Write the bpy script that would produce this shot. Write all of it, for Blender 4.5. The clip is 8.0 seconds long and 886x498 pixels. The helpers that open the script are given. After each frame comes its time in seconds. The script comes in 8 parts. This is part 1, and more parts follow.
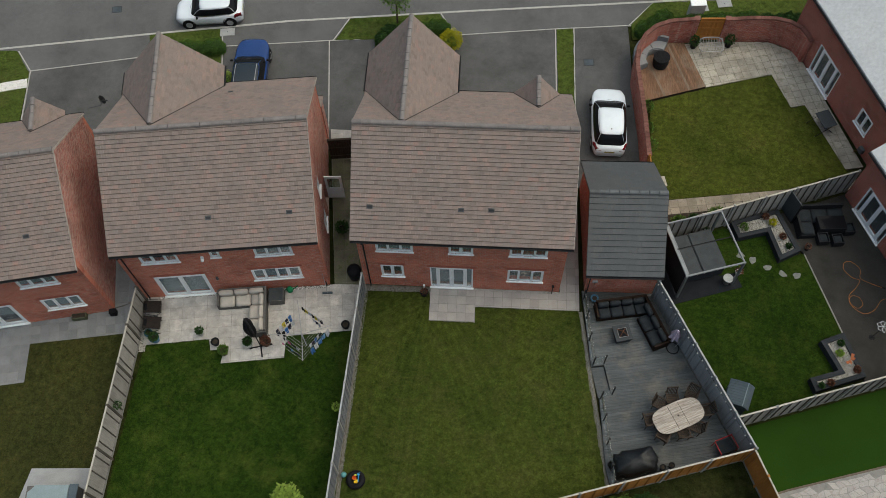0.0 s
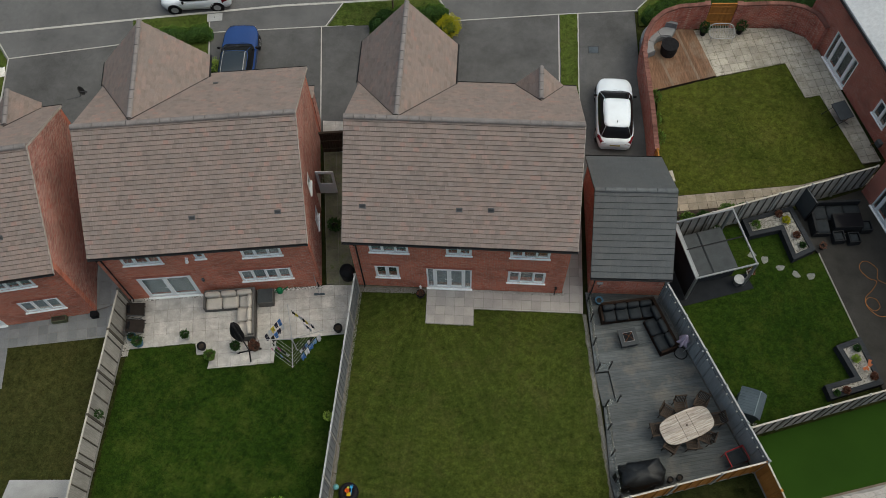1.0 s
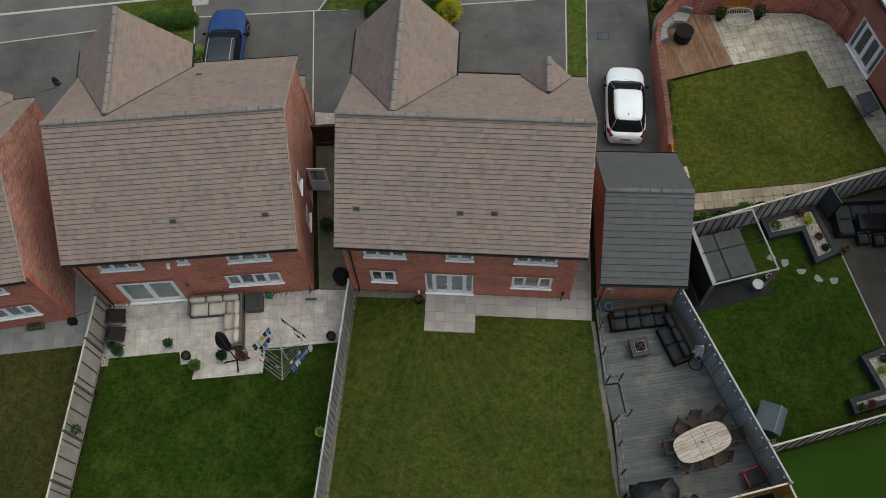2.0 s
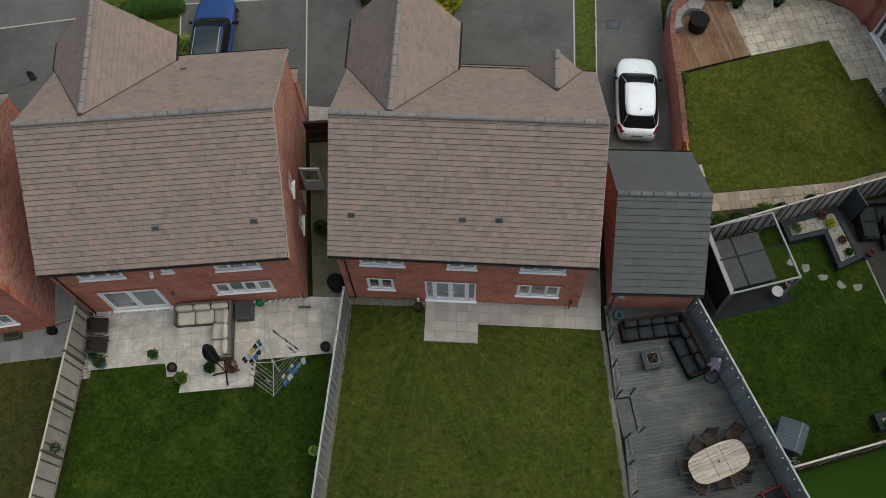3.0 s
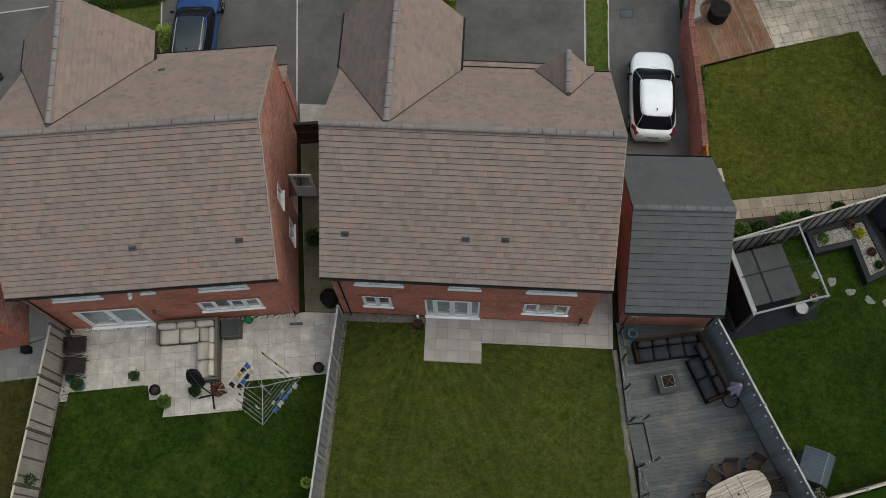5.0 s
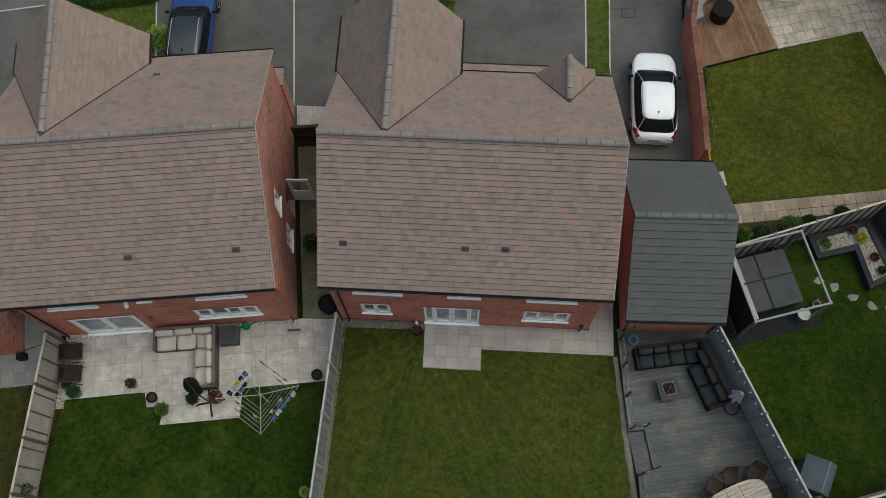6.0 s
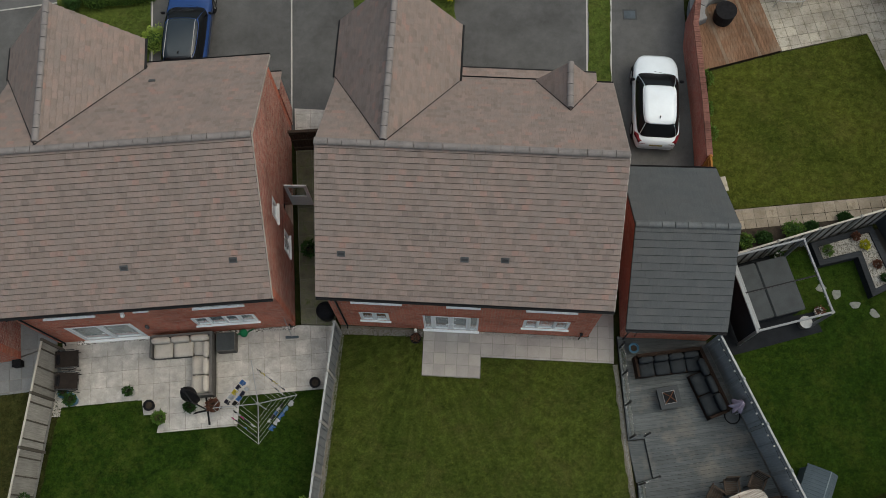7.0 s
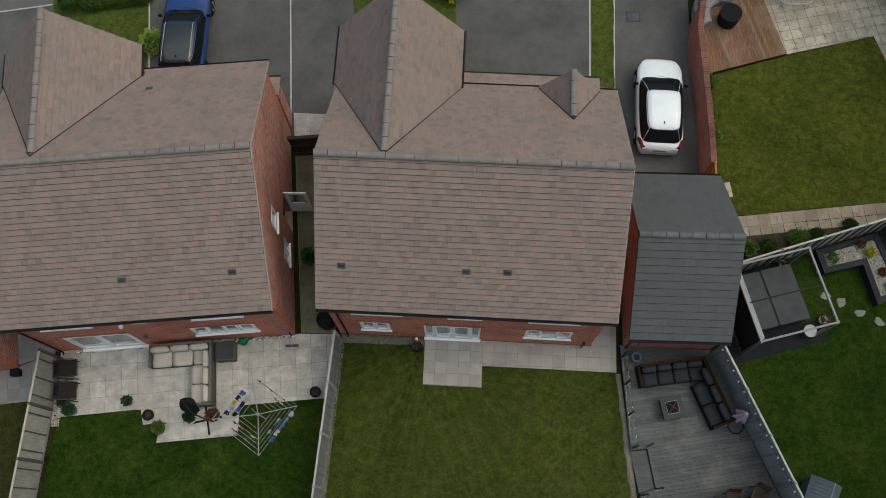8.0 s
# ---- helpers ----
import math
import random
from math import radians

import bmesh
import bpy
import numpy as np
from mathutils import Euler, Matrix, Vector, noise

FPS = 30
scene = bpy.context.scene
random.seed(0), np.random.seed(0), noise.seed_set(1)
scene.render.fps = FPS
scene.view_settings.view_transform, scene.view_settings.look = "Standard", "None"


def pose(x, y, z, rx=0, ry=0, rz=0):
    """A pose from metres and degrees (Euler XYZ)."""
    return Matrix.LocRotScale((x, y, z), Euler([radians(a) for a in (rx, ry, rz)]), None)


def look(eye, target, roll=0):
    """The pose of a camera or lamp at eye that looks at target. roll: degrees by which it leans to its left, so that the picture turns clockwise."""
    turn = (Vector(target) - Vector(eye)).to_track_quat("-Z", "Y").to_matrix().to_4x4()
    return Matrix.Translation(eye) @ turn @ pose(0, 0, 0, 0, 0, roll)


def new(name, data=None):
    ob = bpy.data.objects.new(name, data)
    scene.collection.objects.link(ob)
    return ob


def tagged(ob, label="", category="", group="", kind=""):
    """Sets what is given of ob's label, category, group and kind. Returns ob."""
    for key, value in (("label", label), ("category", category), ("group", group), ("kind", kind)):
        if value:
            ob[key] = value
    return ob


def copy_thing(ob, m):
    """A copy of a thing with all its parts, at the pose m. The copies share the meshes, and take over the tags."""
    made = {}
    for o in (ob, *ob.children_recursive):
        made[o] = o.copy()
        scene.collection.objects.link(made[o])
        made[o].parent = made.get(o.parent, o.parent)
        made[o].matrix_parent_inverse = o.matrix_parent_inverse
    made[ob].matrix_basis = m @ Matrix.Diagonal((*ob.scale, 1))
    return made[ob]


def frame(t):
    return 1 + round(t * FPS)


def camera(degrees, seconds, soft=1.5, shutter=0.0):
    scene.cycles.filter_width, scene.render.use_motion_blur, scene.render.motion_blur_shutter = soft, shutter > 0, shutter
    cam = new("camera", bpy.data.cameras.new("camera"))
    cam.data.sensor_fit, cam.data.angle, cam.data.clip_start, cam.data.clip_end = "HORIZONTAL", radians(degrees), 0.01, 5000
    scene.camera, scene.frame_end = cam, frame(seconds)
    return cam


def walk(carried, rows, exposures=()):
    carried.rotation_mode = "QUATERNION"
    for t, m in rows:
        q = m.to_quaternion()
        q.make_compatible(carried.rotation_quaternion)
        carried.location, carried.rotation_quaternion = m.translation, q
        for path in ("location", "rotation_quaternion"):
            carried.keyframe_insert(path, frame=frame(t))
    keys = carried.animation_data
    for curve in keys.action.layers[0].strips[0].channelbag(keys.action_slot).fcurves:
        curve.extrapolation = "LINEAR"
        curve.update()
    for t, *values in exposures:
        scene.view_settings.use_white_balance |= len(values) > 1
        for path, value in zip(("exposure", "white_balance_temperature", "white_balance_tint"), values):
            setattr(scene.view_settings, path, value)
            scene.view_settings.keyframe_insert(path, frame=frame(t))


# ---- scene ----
cam = camera(53.31, 8.0, soft=0.65)
PATH = [
    (0, (2.375, -18.465, 39.332), (1.948, -13.834, 30.479), -2.35),
    (0.1, (2.391, -18.376, 39.324), (1.965, -13.762, 30.462), -2.36),
    (0.2, (2.406, -18.287, 39.316), (1.980, -13.690, 30.446), -2.38),
    (0.3, (2.418, -18.198, 39.310), (1.993, -13.617, 30.431), -2.39),
    (0.4, (2.327, -17.162, 38.023), (1.911, -12.655, 29.106), -2.36),
    (0.5, (2.336, -17.074, 38.018), (1.920, -12.585, 29.092), -2.37),
    (1, (2.356, -16.619, 38.005), (1.944, -12.214, 29.037), -2.41),
    (1.5, (2.356, -16.131, 38.001), (1.946, -11.811, 28.992), -2.47),
    (1.6, (2.231, -14.847, 36.281), (1.830, -10.624, 27.225), -2.45),
    (1.7, (2.228, -14.749, 36.278), (1.828, -10.542, 27.214), -2.47),
    (2.1, (2.205, -14.340, 36.259), (1.806, -10.203, 27.163), -2.53),
    (2.6, (2.164, -13.801, 36.222), (1.766, -9.752, 27.087), -2.65),
    (2.7, (2.035, -12.746, 34.775), (1.650, -8.788, 25.600), -2.57),
    (2.8, (2.029, -12.643, 34.771), (1.644, -8.703, 25.588), -2.59),
    (3, (2.016, -12.436, 34.765), (1.633, -8.531, 25.567), -2.63),
    (3.5, (1.987, -11.913, 34.759), (1.605, -8.095, 25.525), -2.72),
    (3.7, (1.974, -11.703, 34.762), (1.594, -7.921, 25.513), -2.76),
    (3.8, (1.854, -10.684, 33.231), (1.485, -6.994, 23.944), -2.71),
    (4, (1.839, -10.488, 33.238), (1.471, -6.833, 23.937), -2.74),
    (4.5, (1.796, -10.008, 33.255), (1.434, -6.441, 23.920), -2.79),
    (4.7, (1.778, -9.818, 33.259), (1.420, -6.286, 23.910), -2.79),
    (5.2, (1.721, -9.349, 33.259), (1.376, -5.907, 23.876), -2.75),
    (5.8, (1.665, -8.796, 33.239), (1.338, -5.461, 23.818), -2.63),
    (6, (1.653, -8.614, 33.234), (1.332, -5.312, 23.800), -2.61),
    (6.5, (1.631, -8.161, 33.224), (1.320, -4.943, 23.761), -2.54),
    (7, (1.606, -7.707, 33.223), (1.302, -4.571, 23.732), -2.53),
    (7.5, (1.562, -7.247, 33.216), (1.263, -4.193, 23.699), -2.58),
    (8, (1.504, -6.780, 33.169), (1.209, -3.805, 23.627), -2.66),
]
walk(cam, [(t, look(eye, target, roll)) for t, eye, target, roll in PATH],
     [(0.0, -0.29, 6500, 0), (8.0, -0.41, 6500, 0)])

# ---- overcast daylight ----
world = bpy.data.worlds.new("overcast_sky")
scene.world = world
world.use_nodes = True
wn = world.node_tree.nodes
sky = wn.new("ShaderNodeTexSky")
sky.sky_type = "NISHITA"
sky.sun_disc = False
sky.sun_elevation = radians(60)
sky.sun_rotation = radians(76)
sky.dust_density = 6.0
sky.air_density = 1.0
sky.ozone_density = 0.5
world.node_tree.links.new(sky.outputs[0], wn["Background"].inputs[0])
wn["Background"].inputs[1].default_value = 0.15
sun_data = bpy.data.lights.new("sun", "SUN")
sun_data.energy = 1.28
sun_data.angle = radians(78)
sun_data.color = (1.0, 0.97, 0.92)
sun = new("sun", sun_data)
sun.matrix_world = look((4, 1, 44), (0, 0, 0))
# ---- materials ----
def shader(name, rough=0.8, metal=0.0, spec=0.15):
    m = bpy.data.materials.new(name)
    m.use_nodes = True
    t = m.node_tree
    b = t.nodes["Principled BSDF"]
    b.inputs["Roughness"].default_value = rough
    b.inputs["Metallic"].default_value = metal
    b.inputs["Specular IOR Level"].default_value = spec
    return m, t.nodes, t.links, b


def rgb(c):
    return (c[0], c[1], c[2], 1.0)


def noise_tex(n, l, scale, detail=4.0, rough=0.6, vec=None):
    x = n.new("ShaderNodeTexNoise")
    x.inputs["Scale"].default_value = scale
    x.inputs["Detail"].default_value = detail
    x.inputs["Roughness"].default_value = rough
    if vec is not None:
        l.new(vec, x.inputs["Vector"])
    return x


def ramp(n, l, fac, stops):
    r = n.new("ShaderNodeValToRGB")
    e = r.color_ramp.elements
    e[0].position, e[0].color = stops[0][0], rgb(stops[0][1])
    e[1].position, e[1].color = stops[-1][0], rgb(stops[-1][1])
    for p, c in stops[1:-1]:
        k = e.new(p)
        k.color = rgb(c)
    l.new(fac, r.inputs[0])
    return r.outputs[0]


def mix(n, l, fac, a, b, kind="MIX"):
    x = n.new("ShaderNodeMix")
    x.data_type, x.blend_type = "RGBA", kind
    for v, s in ((fac, x.inputs[0]), (a, x.inputs[6]), (b, x.inputs[7])):
        if isinstance(v, (int, float)):
            s.default_value = v
        elif isinstance(v, tuple):
            s.default_value = rgb(v)
        else:
            l.new(v, s)
    return x.outputs[2]


def bump(n, l, b, height, strength=0.3, dist=0.02):
    x = n.new("ShaderNodeBump")
    x.inputs["Strength"].default_value = strength
    x.inputs["Distance"].default_value = dist
    l.new(height, x.inputs["Height"])
    l.new(x.outputs[0], b.inputs["Normal"])


def place(n):
    return n.new("ShaderNodeNewGeometry").outputs["Position"]


def scaled(c, k):
    return tuple(min(1.0, v * k) for v in c)


def plain(name, c, rough=0.7, metal=0.0, vary=0.25, coarse=1.5, fine=30.0, bumps=0.15, spec=0.06, per=None, wear=None):
    """A surface with stains at one scale and grain at another; per: 'object' or 'island' for a random tone of each piece."""
    m, n, l, b = shader(name, rough, metal, spec)
    p = place(n)
    a = noise_tex(n, l, coarse, 5, 0.6, p)
    g = noise_tex(n, l, fine, 3, 0.6, p)
    col = ramp(n, l, a.outputs[0], [(0.3, scaled(c, 1 - vary)), (0.5, c), (0.72, scaled(c, 1 + vary))])
    grain = ramp(n, l, g.outputs[0], [(0.3, (0.78, 0.78, 0.78)), (0.7, (1.15, 1.15, 1.15))])
    col = mix(n, l, 0.6, col, grain, "MULTIPLY")
    if per:
        src = n.new("ShaderNodeObjectInfo").outputs["Random"] if per == "object" else n.new("ShaderNodeNewGeometry").outputs["Random Per Island"]
        tone = ramp(n, l, src, [(0.0, (0.84, 0.83, 0.82)), (0.5, (1.0, 1.0, 1.0)), (1.0, (1.12, 1.1, 1.07))])
        col = mix(n, l, 0.8, col, tone, "MULTIPLY")
    if wear:
        w = noise_tex(n, l, 3.0, 8, 0.75, p)
        col = mix(n, l, ramp(n, l, w.outputs[0], [(0.5, (0, 0, 0)), (0.66, (1, 1, 1))]), col, wear)
    l.new(col, b.inputs["Base Color"])
    rr = n.new("ShaderNodeMapRange")
    rr.inputs["To Min"].default_value = max(0.02, rough - 0.12)
    rr.inputs["To Max"].default_value = min(1.0, rough + 0.12)
    l.new(a.outputs[0], rr.inputs[0])
    l.new(rr.outputs[0], b.inputs["Roughness"])
    if bumps:
        bump(n, l, b, g.outputs[0], bumps, 0.01)
    return m


def tile_material(name, stops, rough=0.75, per="island"):
    """Concrete roof tiles: every tile has a tone of its own, finely streaked down the slope."""
    m, n, l, b = shader(name, rough - 0.05, 0.0, 0.4)
    p = place(n)
    src = n.new("ShaderNodeObjectInfo").outputs["Random"] if per == "object" else n.new("ShaderNodeNewGeometry").outputs["Random Per Island"]
    col = ramp(n, l, src, stops)
    big = noise_tex(n, l, 0.9, 4, 0.6, p)
    col = mix(n, l, 0.75, col, ramp(n, l, big.outputs[0], [(0.32, (0.88, 0.90, 0.90)), (0.5, (1.0, 1.0, 1.0)), (0.68, (1.12, 1.06, 1.02))]), "MULTIPLY")
    mp = n.new("ShaderNodeMapping")
    mp.inputs["Scale"].default_value = (22.0, 1.2, 1.2)
    l.new(p, mp.inputs[0])
    st = noise_tex(n, l, 1.2, 4, 0.7, mp.outputs[0])
    col = mix(n, l, 0.6, col, ramp(n, l, st.outputs[0], [(0.3, (0.82, 0.8, 0.79)), (0.5, (1.0, 1.0, 1.0)), (0.72, (1.2, 1.12, 1.08))]), "MULTIPLY")
    g = noise_tex(n, l, 50, 3, 0.6, p)
    col = mix(n, l, 0.8, col, ramp(n, l, g.outputs[0], [(0.3, (0.7, 0.69, 0.68)), (0.7, (1.25, 1.24, 1.22))]), "MULTIPLY")
    l.new(col, b.inputs["Base Color"])
    bump(n, l, b, g.outputs[0], 0.2, 0.008)
    return m


def brick_material(name, c1, c2, mortar, axis, bloom_from=0.53):
    """Stretcher bond bricks of 215 x 65 mm on a wall that runs along x ('x') or y ('y') of the house."""
    m, n, l, b = shader(name, 0.78, 0.0, 0.15)
    co = n.new("ShaderNodeTexCoord").outputs["Object"]
    sep = n.new("ShaderNodeSeparateXYZ")
    l.new(co, sep.inputs[0])
    com = n.new("ShaderNodeCombineXYZ")
    l.new(sep.outputs[0 if axis == "x" else 1], com.inputs[0])
    l.new(sep.outputs[2], com.inputs[1])
    t = n.new("ShaderNodeTexBrick")
    t.offset = 0.5
    t.inputs["Scale"].default_value = 1.0
    t.inputs["Brick Width"].default_value = 0.225
    t.inputs["Row Height"].default_value = 0.075
    t.inputs["Mortar Size"].default_value = 0.011
    t.inputs["Mortar Smooth"].default_value = 0.3
    t.inputs["Bias"].default_value = 0.0
    t.inputs["Color1"].default_value = rgb(c1)
    t.inputs["Color2"].default_value = rgb(c2)
    t.inputs["Mortar"].default_value = rgb(mortar)
    l.new(com.outputs[0], t.inputs["Vector"])
    p = place(n)
    big = noise_tex(n, l, 0.9, 6, 0.65, p)
    col = mix(n, l, 0.7, t.outputs[0], ramp(n, l, big.outputs[0], [(0.34, (0.55, 0.52, 0.52)), (0.5, (1.0, 1.0, 1.0)), (0.66, (1.2, 1.15, 1.12))]), "MULTIPLY")
    g = noise_tex(n, l, 18, 5, 0.7, p)
    col = mix(n, l, 0.6, col, ramp(n, l, g.outputs[0], [(0.3, (0.75, 0.73, 0.73)), (0.7, (1.2, 1.2, 1.2))]), "MULTIPLY")
    mp = n.new("ShaderNodeMapping")
    mp.inputs["Scale"].default_value = (2.5, 2.5, 11.0)
    l.new(p, mp.inputs[0])
    bloom = noise_tex(n, l, 1.6, 7, 0.75, mp.outputs[0])
    col = mix(n, l, ramp(n, l, bloom.outputs[0], [(bloom_from, (0, 0, 0)), (bloom_from + 0.15, (0.6, 0.6, 0.6))]), col, (0.74, 0.56, 0.48))
    l.new(col, b.inputs["Base Color"])
    h = mix(n, l, 0.25, t.outputs["Fac"], g.outputs[0])
    inv = n.new("ShaderNodeMath")
    inv.operation = "SUBTRACT"
    inv.inputs[0].default_value = 1.0
    l.new(h, inv.inputs[1])
    bump(n, l, b, inv.outputs[0], 0.5, 0.012)
    return m


def grass_material(name, dark, mid, dry, dry_amount=0.6):
    """Mown grass: broad dull and lush areas, dry patches, tufts and single blades."""
    m, n, l, b = shader(name, 0.9, 0.0, 0.02)
    p = place(n)
    wide = noise_tex(n, l, 0.28, 4, 0.55, p)
    big = noise_tex(n, l, 0.7, 8, 0.78, p)
    med = noise_tex(n, l, 2.6, 8, 0.8, p)
    fine = noise_tex(n, l, 14.0, 6, 0.85, p)
    tuft = noise_tex(n, l, 5.0, 5, 0.75, p)
    col = ramp(n, l, med.outputs[0], [(0.34, scaled(dark, 0.85)), (0.5, mid), (0.66, scaled(mid, 1.42))])
    col = mix(n, l, 0.8, col, ramp(n, l, wide.outputs[0], [(0.35, (0.72, 0.78, 0.76)), (0.5, (1.0, 1.0, 1.0)), (0.66, (1.22, 1.16, 1.1))]), "MULTIPLY")
    col = mix(n, l, ramp(n, l, big.outputs[0], [(0.48, (0, 0, 0)), (0.7, (dry_amount,) * 3)]), col, dry)
    col = mix(n, l, 0.85, col, ramp(n, l, fine.outputs[0], [(0.3, (0.55, 0.58, 0.5)), (0.5, (1.0, 1.0, 1.0)), (0.7, (1.5, 1.45, 1.35))]), "MULTIPLY")
    col = mix(n, l, 0.7, col, ramp(n, l, tuft.outputs[0], [(0.32, (0.58, 0.62, 0.55)), (0.5, (1.0, 1.0, 1.0)), (0.66, (1.5, 1.38, 1.25))]), "MULTIPLY")
    blade = noise_tex(n, l, 45.0, 3, 0.7, p)
    col = mix(n, l, 0.9, col, ramp(n, l, blade.outputs[0], [(0.32, (0.58, 0.6, 0.56)), (0.5, (1.0, 1.0, 1.0)), (0.68, (1.4, 1.37, 1.32))]), "MULTIPLY")
    l.new(col, b.inputs["Base Color"])
    bump(n, l, b, fine.outputs[0], 0.5, 0.03)
    return m


def asphalt_material(name, c, stain=0.3):
    m, n, l, b = shader(name, 0.85, 0.0, 0.08)
    p = place(n)
    a = noise_tex(n, l, 0.35, 6, 0.65, p)
    f = noise_tex(n, l, 70.0, 3, 0.7, p)
    md = noise_tex(n, l, 4.0, 6, 0.7, p)
    col = ramp(n, l, a.outputs[0], [(0.32, scaled(c, 1 - stain)), (0.5, c), (0.7, scaled(c, 1 + stain))])
    col = mix(n, l, 0.4, col, ramp(n, l, md.outputs[0], [(0.3, (0.75, 0.75, 0.75)), (0.7, (1.15, 1.15, 1.15))]), "MULTIPLY")
    col = mix(n, l, 0.6, col, ramp(n, l, f.outputs[0], [(0.3, (0.6, 0.6, 0.6)), (0.7, (1.3, 1.3, 1.3))]), "MULTIPLY")
    l.new(col, b.inputs["Base Color"])
    bump(n, l, b, f.outputs[0], 0.4, 0.01)
    return m


def glass_material(name, tint=(0.8, 0.86, 0.88)):
    m, n, l, b = shader(name, 0.03, 0.0, 0.6)
    b.inputs["Base Color"].default_value = rgb(tint)
    b.inputs["Transmission Weight"].default_value = 0.96
    b.inputs["IOR"].default_value = 1.45
    return m


def wood_material(name, c, c2, axis=0, scale=1.0, rough=0.75, per="object", local=False, wear=None):
    """Planks with grain that runs along one axis of the place, or of the thing itself."""
    m, n, l, b = shader(name, rough, 0.0, 0.05)
    p = n.new("ShaderNodeTexCoord").outputs["Object"] if local else place(n)
    mp = n.new("ShaderNodeMapping")
    s = [26.0 * scale] * 3
    s[axis] = 1.6 * scale
    mp.inputs["Scale"].default_value = s
    l.new(p, mp.inputs[0])
    g = noise_tex(n, l, 1.0, 6, 0.7, mp.outputs[0])
    col = ramp(n, l, g.outputs[0], [(0.32, c), (0.68, c2)])
    src = n.new("ShaderNodeObjectInfo").outputs["Random"] if per == "object" else n.new("ShaderNodeNewGeometry").outputs["Random Per Island"]
    col = mix(n, l, 0.7, col, ramp(n, l, src, [(0.0, (0.75, 0.75, 0.75)), (1.0, (1.15, 1.15, 1.15))]), "MULTIPLY")
    st = noise_tex(n, l, 0.9, 5, 0.65, p)
    col = mix(n, l, 0.5, col, ramp(n, l, st.outputs[0], [(0.3, (0.7, 0.7, 0.7)), (0.7, (1.2, 1.2, 1.2))]), "MULTIPLY")
    if wear:
        w = noise_tex(n, l, 0.8, 7, 0.7, mp.outputs[0] if local else p)
        col = mix(n, l, ramp(n, l, w.outputs[0], [(0.5, (0, 0, 0)), (0.72, (0.75, 0.75, 0.75))]), col, wear)
    l.new(col, b.inputs["Base Color"])
    bump(n, l, b, g.outputs[0], 0.3, 0.01)
    return m


TILE_STOPS = [(0.0, (0.178, 0.144, 0.131)), (0.15, (0.200, 0.162, 0.147)), (0.35, (0.224, 0.178, 0.160)), (0.5, (0.206, 0.172, 0.158)),
              (0.7, (0.234, 0.186, 0.168)), (0.86, (0.216, 0.182, 0.168)), (0.95, (0.246, 0.186, 0.166)), (1.0, (0.256, 0.172, 0.151))]
M_TILE = tile_material("brown_roof_tile", TILE_STOPS)
M_TILE_ONE = tile_material("brown_roof_tile_single", TILE_STOPS, per="object")
# dark edge colours paint the shadow line under each course of tiles
M_TILE_EDGE = plain("shadowed_tile_edge", (0.115, 0.091, 0.082), 0.9, vary=0.3, coarse=3)
M_SLATE_EDGE = plain("shadowed_slate_edge", (0.04, 0.044, 0.048), 0.9, vary=0.2, coarse=3)
M_RIDGE = plain("ridge_tile", (0.205, 0.187, 0.182), 0.75, vary=0.2, coarse=2.5)
SLATE_STOPS = [(0.0, (0.072, 0.080, 0.087)), (0.5, (0.077, 0.085, 0.092)), (1.0, (0.083, 0.091, 0.098))]
M_SLATE = tile_material("slate_grey_tile", SLATE_STOPS, 0.6)
M_SLATE_ONE = tile_material("slate_grey_tile_single", SLATE_STOPS, 0.6, "object")
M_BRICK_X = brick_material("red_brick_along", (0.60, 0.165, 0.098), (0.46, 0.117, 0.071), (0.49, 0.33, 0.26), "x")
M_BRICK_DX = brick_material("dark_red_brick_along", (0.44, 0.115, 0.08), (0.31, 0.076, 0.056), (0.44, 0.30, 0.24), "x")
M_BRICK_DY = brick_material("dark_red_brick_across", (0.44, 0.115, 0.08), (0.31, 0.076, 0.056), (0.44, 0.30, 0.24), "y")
# house sides: darker, more mixed brick with more pale bloom than the rear
M_BRICK_SIDE = brick_material("mottled_brick_across", (0.44, 0.112, 0.080), (0.25, 0.068, 0.054), (0.50, 0.38, 0.33), "y", 0.47)
M_CAP = plain("brick_capping", (0.19, 0.092, 0.076), 0.8, vary=0.35, fine=12, per="island")
M_LINTEL = plain("red_soldier_brick", (0.40, 0.138, 0.100), 0.8, vary=0.3, coarse=6, fine=20)
M_WHITE = plain("white_upvc", (0.88, 0.89, 0.9), 0.35, vary=0.04, bumps=0.0)
M_GLASS = glass_material("window_glass")
M_CLEAR = glass_material("clear_glass", (0.9, 0.95, 0.95))
M_BLIND = plain("pale_blind", (0.27, 0.32, 0.34), 0.8, vary=0.15, coarse=3)
M_DARKROOM = plain("dim_interior", (0.05, 0.05, 0.055), 0.9)
M_GUTTER = plain("black_plastic", (0.02, 0.02, 0.022), 0.4, vary=0.3, bumps=0.05)
M_LEAD = plain("grey_lead", (0.16, 0.165, 0.17), 0.6)
M_LEADDARK = plain("grey_vent_slot", (0.045, 0.047, 0.05), 0.6)
M_MORTAR = plain("pale_verge_mortar", (0.42, 0.385, 0.35), 0.9, vary=0.35, coarse=9)
M_VENT = plain("dark_vent", (0.085, 0.088, 0.094), 0.6)
M_GRASS_A = grass_material("mown_lawn", (0.028, 0.039, 0.009), (0.043, 0.058, 0.0125), (0.074, 0.072, 0.025), 0.55)
M_GRASS_B = grass_material("dark_green_lawn", (0.009, 0.020, 0.004), (0.0185, 0.037, 0.006), (0.064, 0.083, 0.018), 0.65)
M_GRASS_C = grass_material("olive_lawn", (0.026, 0.028, 0.010), (0.037, 0.041, 0.014), (0.058, 0.054, 0.021))
